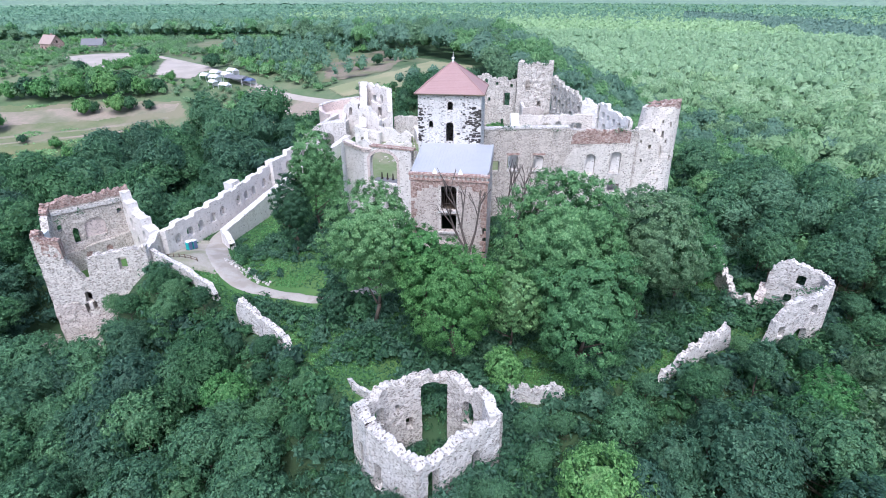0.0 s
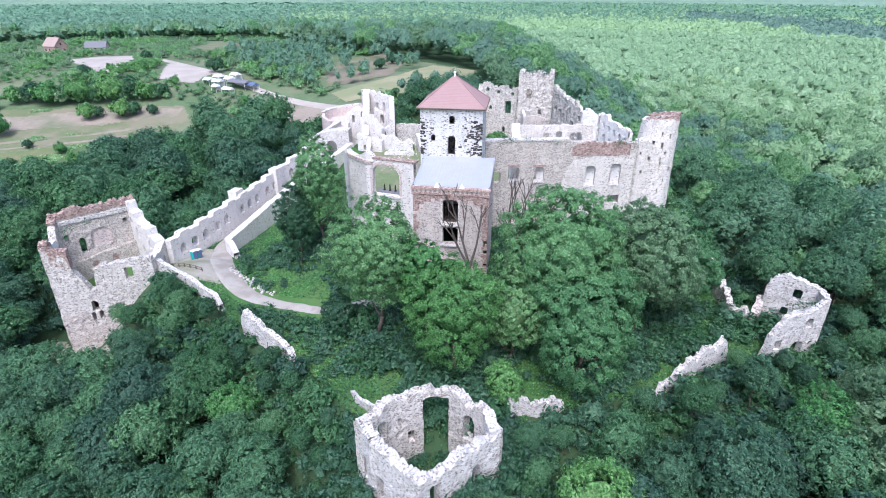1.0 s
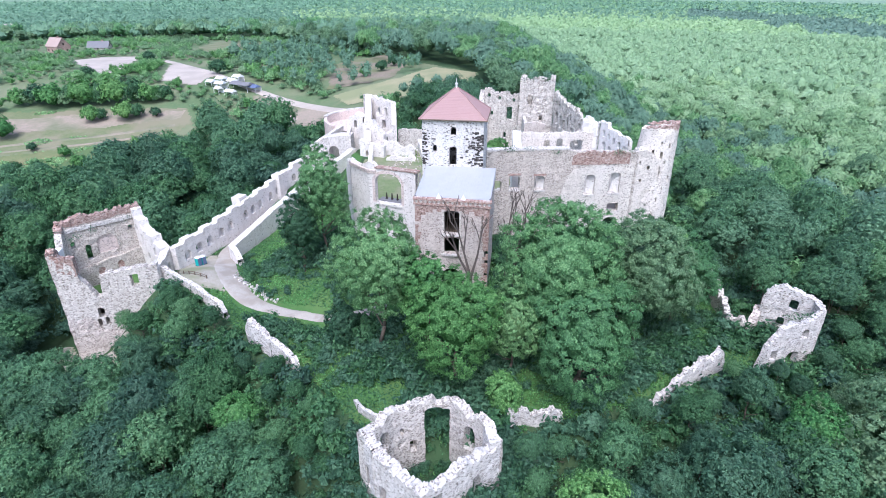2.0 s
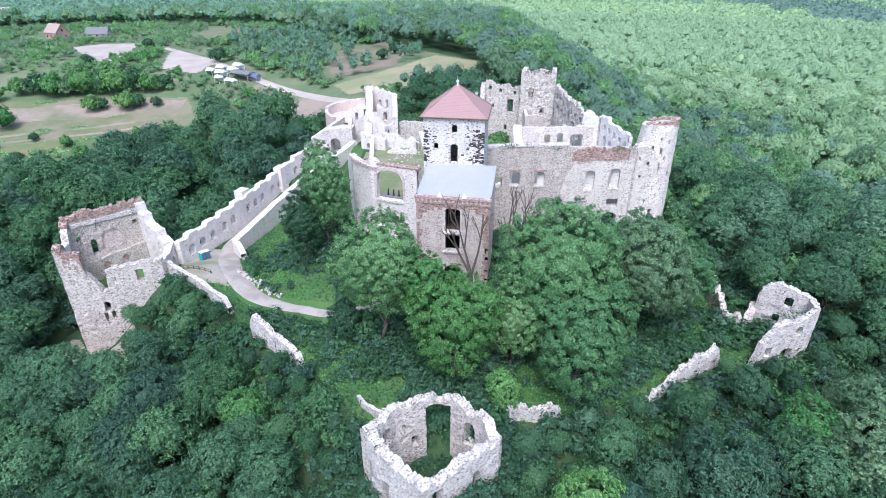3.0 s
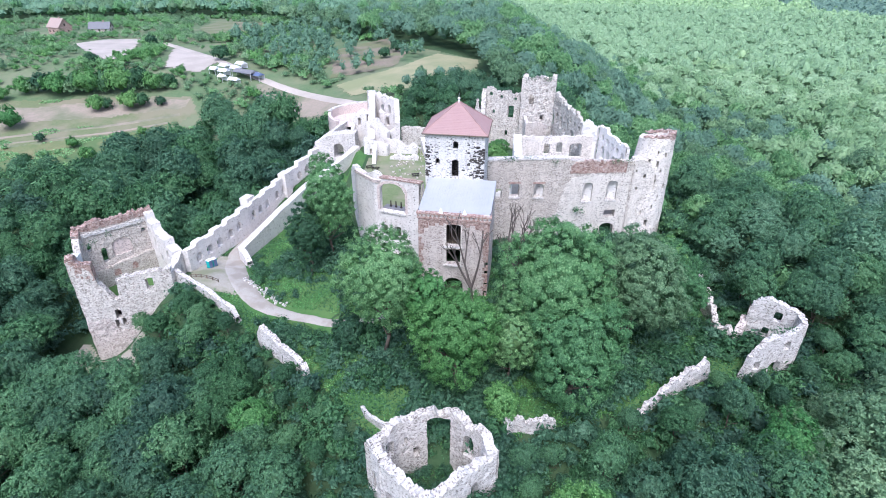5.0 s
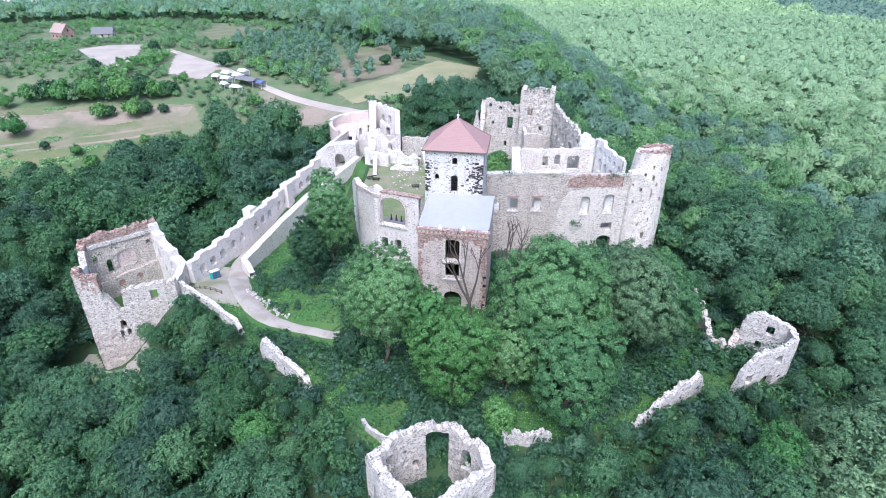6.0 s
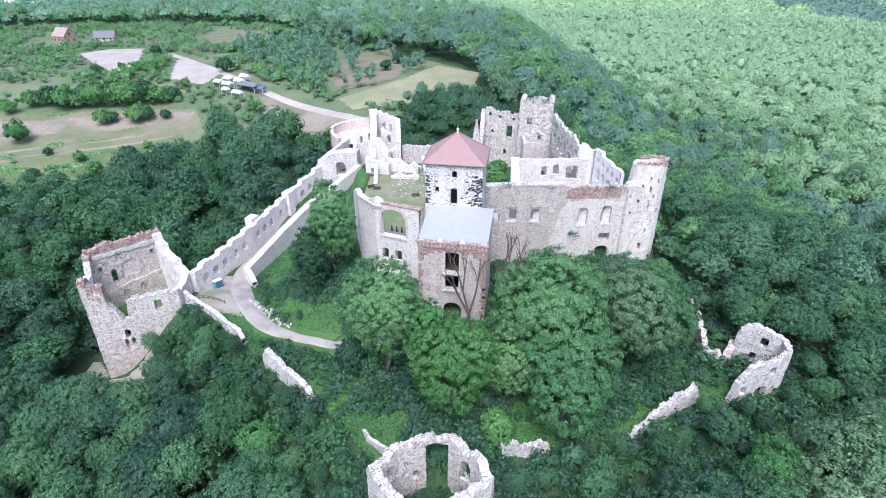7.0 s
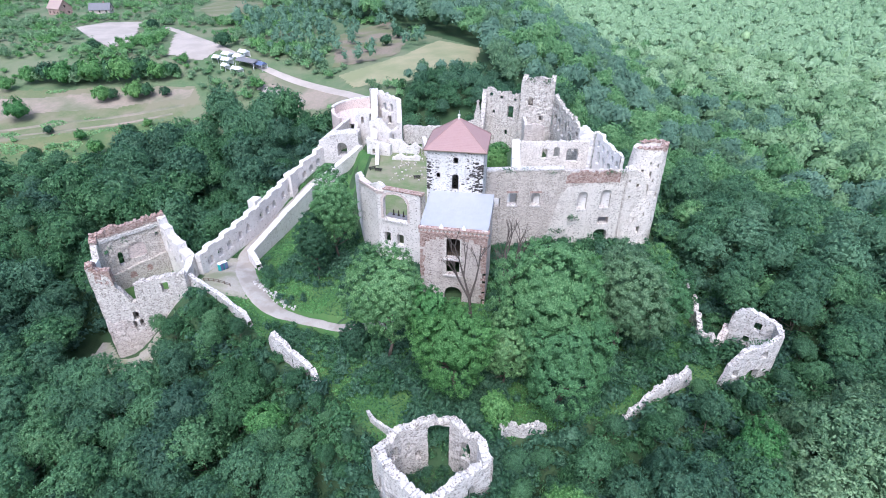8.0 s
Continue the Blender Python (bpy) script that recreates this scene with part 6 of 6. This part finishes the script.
def wood_roof(lo, hi, res, cell, card, per_card, leaf, name, words):
    """A distant wood: domed crowns, and sprays of leaves all over them."""
    def wooded(X, Y):
        d = np.hypot(X, Y)
        return (d >= lo) & (d < hi) & ~single_zone(X, Y) & ~open_land(X, Y) & allowed(X, Y, 3.5) & in_view(X, Y)

    def height(X, Y):
        rim = smooth(-1, 5, inside(X, Y, PASTURE))
        for poly in CLEARINGS:
            rim = rim * smooth(1, 6, inside(X, Y, poly))
        return ground(X, Y) + canopy(X, Y, cell)[0] * rim

    xs, ys = np.arange(-0.95 * hi, 0.95 * hi, res), np.arange(max(60, 0.5 * lo), hi, res)
    v, q = grid_sheet(xs, ys, lambda a, b: height(a, b) - 0.9)
    mid = v[q].mean(1)
    m = wooded(mid[:, 0], mid[:, 1])
    q, mid = q[m], mid[m]
    who = canopy(mid[:, 0], mid[:, 1], cell)[1]
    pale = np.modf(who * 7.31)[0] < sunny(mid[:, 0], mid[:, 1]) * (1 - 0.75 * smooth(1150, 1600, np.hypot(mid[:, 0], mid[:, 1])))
    pine = conifers(mid[:, 0], mid[:, 1])
    n = int(len(q) * res * res / per_card)
    pick = rng.integers(len(q), size=n)
    X, Y = mid[pick, 0] + rng.uniform(-0.5, 0.5, n) * res, mid[pick, 1] + rng.uniform(-0.5, 0.5, n) * res
    Z = height(X, Y)
    G = np.stack([canopy(X - 0.6, Y, cell)[0] - canopy(X + 0.6, Y, cell)[0], canopy(X, Y - 0.6, cell)[0] - canopy(X, Y + 0.6, cell)[0], np.full(n, 1.2)], 1)
    cards = leaf_cards(np.stack([X, Y, Z + rng.uniform(-0.5, 0.8, n) * card * 0.5], 1), unit_rows(unit_rows(G) + 0.5 * rng.normal(size=(n, 3))), card, rng)[0].reshape(-1, 3, 3)
    for code, mat, word in ((1, leaf, "pale green sunlit-coloured wood"), (0, FAR1, "dark green wood"), (2, PINE, "bluish pine wood")):
        kind_of = np.where(pine, 2, pale.astype(int))
        use = kind_of == code
        if not use.any():
            continue
        key = np.round(who[use] * 1e6).astype(np.int64)[:, None] * len(v) + q[use]
        slots, inv = np.unique(key, return_inverse=True)
        sel = kind_of[pick] == code
        geo = join([(v[slots % len(v)], halved(inv.reshape(-1, 4))), (cards[sel].reshape(-1, 3), np.arange(3 * sel.sum()).reshape(-1, 3))])
        tagged(new(name, big_mesh(name, *geo, mat, False)), word + words, "woodland", kind="stuff")


for lo, hi, cell, temps, name in ((0, 480, 7.8, templates(7, 5.1, 10.0, 15.0, 34, 300, 0.5, 440, 0.74, 0.5), "woodland"), (480, 950, 8.6, templates(7, 5.5, 9.5, 15.0, 10, 66, 0.85, 460, 0.78, 0.45), "distant_woodland")):
    X, Y = scatter(-0.9 * hi, 0.9 * hi, max(60, 0.5 * lo), hi, cell)
    d = np.hypot(X, Y)
    ok = (d >= lo) & (d < hi) & ~single_zone(X, Y) & ~open_land(X, Y) & allowed(X, Y, 3.5) & in_view(X, Y)
    X, Y = X[ok], Y[ok]
    sc, sp, pale = rng.uniform(0.75, 1.25, X.shape) * np.where((X > -25) & (X < 20) & (Y < 275), 0.5, 1.0), species(X, Y, 0.1), rng.uniform(size=X.shape) < sunny(X, Y)
    pine = conifers(X, Y)
    forest(name, X[pine], Y[pine], sc[pine], temps, PINE, "bluish pine wood out on the plain")
    pale &= ~pine
    for k, (leaf, word) in enumerate(((FAR1, "dark green"), (LIMELEAF, "fresh green"), (ASHLEAF, "grey green"))):
        m = (sp == k) & ~pale & ~pine
        forest(name, X[m], Y[m], sc[m], temps, leaf, "broadleaf wood below the castle, " + word)
    # With distance the paler sunlit, hazy leaf colour takes over.
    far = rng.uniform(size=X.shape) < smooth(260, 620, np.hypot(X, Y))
    forest(name, X[pale & far], Y[pale & far], sc[pale & far], temps, FAR2, "pale green sunlit-coloured wood out on the plain")
    forest(name, X[pale & ~far], Y[pale & ~far], sc[pale & ~far], temps, FAR3, "mid green sunlit-coloured wood out on the plain")
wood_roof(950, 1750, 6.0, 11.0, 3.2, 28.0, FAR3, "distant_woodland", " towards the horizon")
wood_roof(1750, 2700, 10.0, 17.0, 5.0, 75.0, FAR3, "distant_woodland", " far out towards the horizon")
# Outermost sheet of wood; its colour holds the haze.
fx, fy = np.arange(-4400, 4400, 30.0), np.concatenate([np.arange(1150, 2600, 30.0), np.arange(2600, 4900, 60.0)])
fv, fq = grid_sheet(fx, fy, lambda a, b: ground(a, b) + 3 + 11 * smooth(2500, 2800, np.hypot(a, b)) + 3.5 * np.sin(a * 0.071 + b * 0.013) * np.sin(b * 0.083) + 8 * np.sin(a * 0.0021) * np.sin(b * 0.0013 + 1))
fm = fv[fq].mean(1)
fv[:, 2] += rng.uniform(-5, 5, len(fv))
tagged(new("horizon_woodland", big_mesh("horizon_woodland", fv, fq[np.hypot(fm[:, 0], fm[:, 1]) > 2560], HAZY, False)), "endless wood reaching the horizon, haze put into its colour", "woodland", kind="stuff")

# ---- undergrowth in the bailey ----
def shrub_templates(count, seed, size):
    return [crown_geo(seed + i, 1.2, 1.9, -0.3, 6, 74, size, -0.1, 0.6, False) for i in range(count)]


X, Y = scatter(-64, 66, 52, 130, 1.7)
dc = inside(X, Y, CORE)
ok = (inside(X, Y, BAILEY) < -1.2) & (dc > 1.0) & ~((X > -19) & (X < -7) & (Y > 60) & (Y < 76))
lane_pts = np.array(LANE)
dl = np.min(np.hypot(X[:, None] - lane_pts[None, :, 0], Y[:, None] - lane_pts[None, :, 1]), 1)
for (ax, ay), (bx, by) in zip(LANE, LANE[1:]):
    t = np.clip(((X - ax) * (bx - ax) + (Y - ay) * (by - ay)) / ((bx - ax) ** 2 + (by - ay) ** 2), 0, 1)
    dl = np.minimum(dl, np.hypot(X - ax - t * (bx - ax), Y - ay - t * (by - ay)))
ok &= (inside(X, Y, YARD) > 1) & (dl > 3.6) & ~((X < -52) & (Y > 104))
patchy = np.array([noise.noise((x * 0.09, y * 0.09, 2)) for x, y in zip(X, Y)])
foot = (X > 9) & (Y > 109) & (inside(X, Y, CORE) < 9)
verge = smooth(3.5, 6.5, -inside(X, Y, BAILEY)) - 0.34 * ((X < -17) & (Y > 99)) - 0.25 * (X > 44)
ok &= (patchy + 0.75 * verge + rng.normal(size=X.shape) * 0.2 > 0.36) | foot | ((X < -8) & (X > -44) & (Y < 98) & (inside(X, Y, BAILEY) < -3.0) & (rng.uniform(size=X.shape) < 0.8))
in_shell = inside(X, Y, N) < -1.0
X, Y, patchy = X[ok | (in_shell & (patchy > -0.1))], Y[ok | (in_shell & (patchy > -0.1))], patchy[ok | (in_shell & (patchy > -0.1))]
sc = rng.uniform(0.55, 1.3, X.shape) * (0.8 + 0.8 * np.clip(patchy + 0.3, 0, 1))
sc *= 1 + 0.5 * (inside(X, Y, BAILEY) < -5) * (Y < 92)
sc *= np.where(inside(X, Y, N) < 0, 0.55, 1.0)
temps = shrub_templates(6, 600, 0.34)
half = species(X * 1.7, Y * 1.7)
for k, (leaf, word) in enumerate(SHADY):
    m = half == k
    forest("undergrowth", X[m], Y[m], sc[m], temps, leaf, "tangled undergrowth and shrubs, " + word)
X, Y = scatter(-115, 115, 36, 232, 2.2)
ok = (near_wood(X, Y) | ((X > 44) & (Y > 90)) | ((X < -28) & (Y > 98)) | (Y > 184)) & allowed(X, Y, 0.5) & (near_wood(X, Y) | (inside(X, Y, BAILEY) < 9))
ok &= (inside(X, Y, BAILEY) < 9) | (rng.uniform(size=X.shape) < 0.4)
X, Y = X[ok], Y[ok]
sp = species(X, Y)
for k, (leaf, word) in enumerate(SHADY):
    m = sp == k
    forest("undergrowth", X[m], Y[m], rng.uniform(0.9, 2.2, m.sum()), temps, leaf, "dense shrub layer of the wood, " + word)
X, Y = scatter(-22, 18, 40, 76, 1.5)
dn = inside(X, Y, N)
ok = ((dn > 0.9) & (dn < 5.5) & ~((X < -7.5) & (Y > 61))) | ((dn < -1.7) & (rng.uniform(size=X.shape) < 0.95) & (np.abs(X + 2.4 - 0.1 * (Y - 58)) > 0.8))
X, Y, dn = X[ok], Y[ok], dn[ok]
sp, sc = species(X * 1.9, Y * 1.9), np.where(dn < 0, rng.uniform(0.45, 0.95, X.shape), rng.uniform(1.0, 1.9, X.shape))
for k, (leaf, word) in enumerate(SHADY):
    forest("undergrowth", X[sp == k], Y[sp == k], sc[sp == k], temps, leaf, "shrubs crowding round the tower shell, " + word)
X, Y = rng.uniform(-64, 66, 190000), rng.uniform(50, 178, 190000)
ok = (inside(X, Y, BAILEY) < -0.6) & (inside(X, Y, CORE) > 0.3)
for (ax, ay), (bx, by) in zip(LANE, LANE[1:]):
    t = np.clip(((X - ax) * (bx - ax) + (Y - ay) * (by - ay)) / ((bx - ax) ** 2 + (by - ay) ** 2), 0, 1)
    ok &= np.hypot(X - ax - t * (bx - ax), Y - ay - t * (by - ay)) > 2.8
ok &= inside(X, Y, YARD) > 0.4 * rng.normal(size=X.shape)
X, Y = X[ok], Y[ok]
P = np.stack([X, Y, ground(X, Y) + 0.2], 1)
clump = np.array([noise.noise((x * 0.16, y * 0.16, 12)) for x, y in zip(X, Y)]) + 0.2 * rng.normal(size=X.shape)
for use, leaf, words in ((clump > 0.05, LEAF2, "tall fresh weeds and grass on the slopes"), (clump <= 0.05, LEAF, "darker nettles and grass on the slopes")):
    tagged(new("weeds", big_mesh("weeds", *leaf_cards(P[use], unit_rows(rng.normal(size=P[use].shape) * 0.7 + np.array([0, -0.4, 0.7])), 0.36, rng), leaf)), words, "weeds", kind="stuff")

X, Y = scatter(-262, -120, 168, 246, 3.8)
ok = (inside(X, Y, CLEAR["bush_meadow"]) < -1) & (rng.uniform(size=X.shape) < 0.16)
forest("scrub", X[ok], Y[ok], rng.uniform(0.5, 1.6, ok.sum()), temps, LIMELEAF, "scattered low scrub on the sloping meadow")

tufts = []
for (ax, ay), (bx, by), z in (((9.5, 122.2), (19, 123), 11.9), ((24, 122.6), (45, 124.6), 11.0), ((12.6, 184), (33, 177), 15.5), 
                              ((24, 178.4), (33.6, 176.4), 18.9), ((25, 182), (34, 180), 18.8), ((26, 187), (35.4, 185), 18.9), ((57, 80), (68, 82), -6.2), ((70, 88), (63, 92), -5.6), ((-86, 104), (-78, 126), -5.5), ((31, 123.2), (34, 123.4), -1.5), ((26, 122.8), (30, 123.1), -5.5)):
    for _ in range(4):
        t = rng.uniform()
        x, y = lerp(ax, bx, t) + rng.normal() * 0.3, lerp(ay, by, t) - 0.2
        tufts.append(leaf_cards(np.array([x, y, z]) + rng.normal(size=(26, 3)) * np.array([0.55, 0.35, 0.35]), unit_rows(rng.normal(size=(26, 3)) + np.array([0, -0.3, 0.6])), 0.3, rng))
tagged(new("wall_plants", big_mesh("wall_plants", *join(tufts), LEAF)), "tufts of weeds rooted in the wall tops", "weeds", kind="stuff")

X, Y = rng.uniform(-262, -116, 60000), rng.uniform(166, 272, 60000)
clump = np.array([noise.noise((x * 0.07, y * 0.12, 6)) for x, y in zip(X, Y)])
ok = ((inside(X, Y, CLEAR["meadow"]) < -0.5) & (clump > 0.22) & (np.abs(Y - 248 - 0.2 * (X + 190)) > 13)) | ((inside(X, Y, CLEAR["bush_meadow"]) < 0) & (clump > 0.05))
X, Y = X[ok], Y[ok]
P = np.stack([X, Y, ground(X, Y) + 0.3], 1)
tagged(new("meadow_weeds", big_mesh("meadow_weeds", *leaf_cards(P, unit_rows(rng.normal(size=P.shape) * 0.5 + np.array([0, -0.4, 0.8])), 0.8, rng), LIMELEAF)), "patches of tall weeds on the meadow", "weeds", kind="stuff")

# ---- shrubs of the pasture ----
bush_kinds = []
for i, leaf in enumerate((LEAF2, LEAF)):
    b = thing("bush", "round green bush on the pasture", "bush", "pasture bushes")
    part("foliage", crown_geo(650 + i, 3.0, 4.6, -0.6, 40, 900, 0.45, -0.1), leaf, b)
    bush_kinds.append(b)
for i, (x, y, s) in enumerate([(-208, 269, 1.7), (-199, 271, 2.0), (-191, 268, 2.2), (-184, 272, 1.9), (-177, 270, 2.4), (-169, 273, 2.1), (-162, 272, 2.5), (-155, 276, 2.2), (-147, 275, 1.8), (-141, 279, 1.4),
                               (-165, 253.5, 1.5), (-162, 256, 1.1), (-151, 257, 1.7), (-147, 260, 1.3), (-195, 236, 1.9), (-139, 262, 0.9), (-216, 262, 1.4), (-195, 307, 1.3), (-188, 320, 0.9), (-190, 366, 1.3), (-167, 313, 1.5),
                               (-128, 318, 1.6), (-141, 294, 1.0), (-176, 226, 0.7), (-160, 222, 0.9), (-142, 229, 1.1), (-138, 238, 0.7), (-170, 206, 0.9), (-148, 212, 1.2), (-136, 220, 1.0), (-184, 200, 0.8),
                               (-36, 318, 1.2), (-44, 304, 1.0), (-31, 338, 1.3)]):
    copy_thing(bush_kinds[i % 2], pose(x, y, gz(x, y), 0, 0, 37 * i) @ Matrix.Diagonal((s, s, 1.35 * s, 1)))
for b in bush_kinds:
    for o in (*b.children, b):
        bpy.data.objects.remove(o)


# ---- small things of the bailey ----
def toilet(x, y, rz):
    """A portable toilet cabin, 1.15 m square and 2.3 m high."""
    cab = thing("portable_toilet", "teal and grey-blue plastic portable toilet cabin", "toilet", "portable toilets", at=(x, y, gz(x, y) + 0.25))
    cab.rotation_euler = (0, 0, radians(rz))
    part("base", box(-0.57, -0.57, -0.5, 0.57, 0.57, 0.12), DARK, cab)
    part("shell", box(-0.55, -0.55, 0.12, 0.55, 0.55, 2.12), TEAL, cab)
    part("door", box(-0.46, -0.6, 0.18, 0.46, -0.552, 2.05), BLUE, cab, "grey-blue door")
    part("side_panel", box(0.552, -0.5, 0.2, 0.58, 0.5, 2.05), BLUE, cab)
    V = [(-0.62, -0.62, 2.12), (0.62, -0.62, 2.12), (0.62, 0.62, 2.12), (-0.62, 0.62, 2.12), (-0.4, -0.4, 2.36), (0.4, -0.4, 2.36), (0.4, 0.4, 2.36), (-0.4, 0.4, 2.36)]
    part("roof", (V, [(3, 2, 1, 0), (4, 5, 6, 7), (0, 1, 5, 4), (1, 2, 6, 5), (2, 3, 7, 6), (3, 0, 4, 7)]), CANVAS, cab, "white translucent roof")


toilet(-60.9, 118.6, 62)
toilet(-60.3, 119.8, 62)

fence = thing("timber_fence", "low weathered timber rail fence beside the path", "fence")
fpts = [lerp(np.array((-62.6, 111.6)), np.array((-54.8, 108.8)), k / 5) for k in range(6)]
for k, p in enumerate(fpts):
    z = gz(*p)
    part("post", box(p[0] - 0.09, p[1] - 0.09, z - 0.3, p[0] + 0.09, p[1] + 0.09, z + 1.1), OLDWOOD, fence)
    if k:
        q = fpts[k - 1]
        for h in (0.5, 1.0):
            part("rail", bar((*q, gz(*q) + h), (*p, z + h), 0.07), OLDWOOD, fence)


def picnic_table(x, y, rz):
    t = thing("picnic_table", "dark timber picnic table with attached benches", "table", "picnic tables", at=(x, y, gz(x, y) + 0.12))
    t.rotation_euler = (0, 0, radians(rz))
    for k in range(4):
        part("plank", box(-1.1, -0.4 + k * 0.2, 0.71, 1.1, -0.22 + k * 0.2, 0.76), DARK, t)
    for s in (-1, 1):
        part("bench", box(-1.1, s * 0.75 - 0.13, 0.42, 1.1, s * 0.75 + 0.13, 0.47), DARK, t)
    for x0 in (-0.8, 0.8):
        for s in (-1, 1):
            part("leg", bar((x0, s * 0.3, 0.72), (x0, s * 0.7, 0), 0.06), DARK, t)
        part("crossbar", box(x0 - 0.04, -0.85, 0.36, x0 + 0.04, 0.85, 0.42), DARK, t)


picnic_table(-9.9, 153.0, 8)
picnic_table(-22.5, 158.3, -10)
picnic_table(-24.6, 159.5, 25)

# ---- stones beside the path ----
rs = random.Random(5)
for i in range(80):
    t = rs.random()
    x, y = lerp(-49.5, -38.5, t) + rs.uniform(-1.2, 1.2), lerp(113.0, 104.2, t) + rs.uniform(-1.0, 1.0)
    g = box(-0.4, -0.3, -0.2, 0.4, 0.3, 0.35)
    g = ([tuple(c * rs.uniform(0.7, 1.3) for c in v) for v in g[0]], g[1])
    st = new("stone_block", mesh_of("stone_block", *moved(g, pose(0, 0, 0, rs.uniform(-15, 15), 0, rs.uniform(0, 360))), WHITE))
    st.location, st.scale = (x, y, gz(x, y) + 0.2), (rs.uniform(0.35, 0.95),) * 3
    tagged(st, "fallen pale limestone block beside the path", "stone", "fallen stones")

rs = random.Random(8)
loose = []
for _ in range(70):
    x, y = rs.uniform(-19, -4), rs.uniform(151, 172)
    w = rs.uniform(0.12, 0.36)
    g = box(-w, -w * rs.uniform(0.6, 1), -0.3, w, w * rs.uniform(0.6, 1), w * rs.uniform(0.5, 1.1))
    loose.append(moved(g, pose(x, y, gz(x, y) + 0.2, rs.uniform(-15, 15), rs.uniform(-15, 15), rs.uniform(0, 360))))
tagged(new("rubble", mesh_of("rubble", *merge(*loose), HALLST)), "broken pale stones lying in the courtyard", "rubble", kind="stuff")

# ---- pasture and village ----
def house(x, y, rz, w, d, h, roof_h, walls, roof, label):
    z = gz(x, y)
    hs = thing("house", label, "house", at=(x, y, z))
    hs.rotation_euler = (0, 0, radians(rz))
    part("wall", box(-w / 2, -d / 2, -1, w / 2, d / 2, h), walls, hs)
    for u in (-w / 2, w / 2):
        part("gable", ([(u, -d / 2, h), (u, d / 2, h), (u, 0, h + roof_h)], [(0, 1, 2)]), walls, hs)
    for s in (-1, 1):
        a, b2 = (s * (d / 2 + 0.6), h - 0.4), (0, h + roof_h)
        V = [(-w / 2 - 0.6, a[0], a[1]), (w / 2 + 0.6, a[0], a[1]), (w / 2 + 0.6, 0, b2[1]), (-w / 2 - 0.6, 0, b2[1])]
        V += [(vx, vy, vz + 0.25) for vx, vy, vz in V]
        part("roof", (V, [(0, 1, 2, 3), (4, 7, 6, 5), (0, 4, 5, 1), (1, 5, 6, 2), (2, 6, 7, 3), (3, 7, 4, 0)]), roof, hs)
    for k in range(3):
        u = -w / 3 + k * w / 3
        part("window", box(u - 0.6, -d / 2 - 0.05, 1.2, u + 0.6, -d / 2 + 0.1, 2.7), DARK, hs)
    for u in (-d / 5, d / 5):
        part("window", box(w / 2 - 0.1, u - 0.5, 1.2, w / 2 + 0.05, u + 0.5, 2.6), DARK, hs)
    part("window", box(w / 2 - 0.1, -0.6, h + 0.5, w / 2 + 0.05, 0.6, h + 2.2), DARK, hs)
    part("chimney", box(w / 5 - 0.5, -0.4, h + roof_h - 1.5, w / 5 + 0.5, 0.4, h + roof_h + 1.2), BRICK, hs)
    return hs


house(-290, 431, -25, 13, 10, 4.8, 5.6, BRICK, BROWNROOF, "red brick house with faded brown gabled roof")
house(-262, 436, 10, 14, 9, 3.2, 4.0, PALEBRICK, GREYROOF, "low house with grey gabled roof")
house(-740, 1000, 15, 24, 14, 6, 6, CANVAS, PALEBRICK, "distant white village house with red roof")
house(-690, 985, -30, 20, 12, 6, 6, CANVAS, PALEBRICK, "distant white village house with red roof")


def marquee(x, y, rz, w, d, h, cover, label):
    z = gz(x, y)
    m = thing("marquee", label, "tent", "market tents", at=(x, y, z + 0.3))
    m.rotation_euler = (0, 0, radians(rz))
    for a in (-w / 2, w / 2):
        for b2 in (-d / 2, d / 2):
            part("pole", bar((a, b2, -0.5), (a, b2, h), 0.08), CANVAS, m)
    V = [(-w / 2 - 0.2, -d / 2 - 0.2, h), (w / 2 + 0.2, -d / 2 - 0.2, h), (w / 2 + 0.2, d / 2 + 0.2, h), (-w / 2 - 0.2, d / 2 + 0.2, h), (-w / 2, 0, h + 1.3), (w / 2, 0, h + 1.3)]
    part("canopy", (V, [(0, 1, 5, 4), (2, 3, 4, 5), (1, 2, 5), (3, 0, 4), (3, 2, 1, 0)]), cover, m)
    part("side_cloth", box(-w / 2, d / 2 - 0.05, 0.1, w / 2, d / 2 + 0.05, h), CANVAS, m)


marquee(-106, 291, -28, 13, 6, 3.0, GREYROOF, "long grey roofed stall with white sides")
marquee(-113, 297, -28, 5, 4, 2.6, CANVAS, "small white market tent")
marquee(-118, 293, -20, 5, 4, 2.6, CANVAS, "small white market tent")
marquee(-120, 300, -28, 5, 4, 2.6, CANVAS, "small white market tent")
marquee(-112, 303, -28, 5, 4, 2.6, CANVAS, "small white market tent")
marquee(-99, 288, -28, 6, 4, 2.6, BLUE, "small blue-roofed market stall")
marquee(-124, 296, -20, 4, 4, 2.4, CANVAS, "small white market tent")
marquee(-117, 287, -35, 4, 3, 2.4, CANVAS, "small white market tent")
marquee(-110, 284, -28, 6, 3, 2.2, CANVAS, "low white market stall")
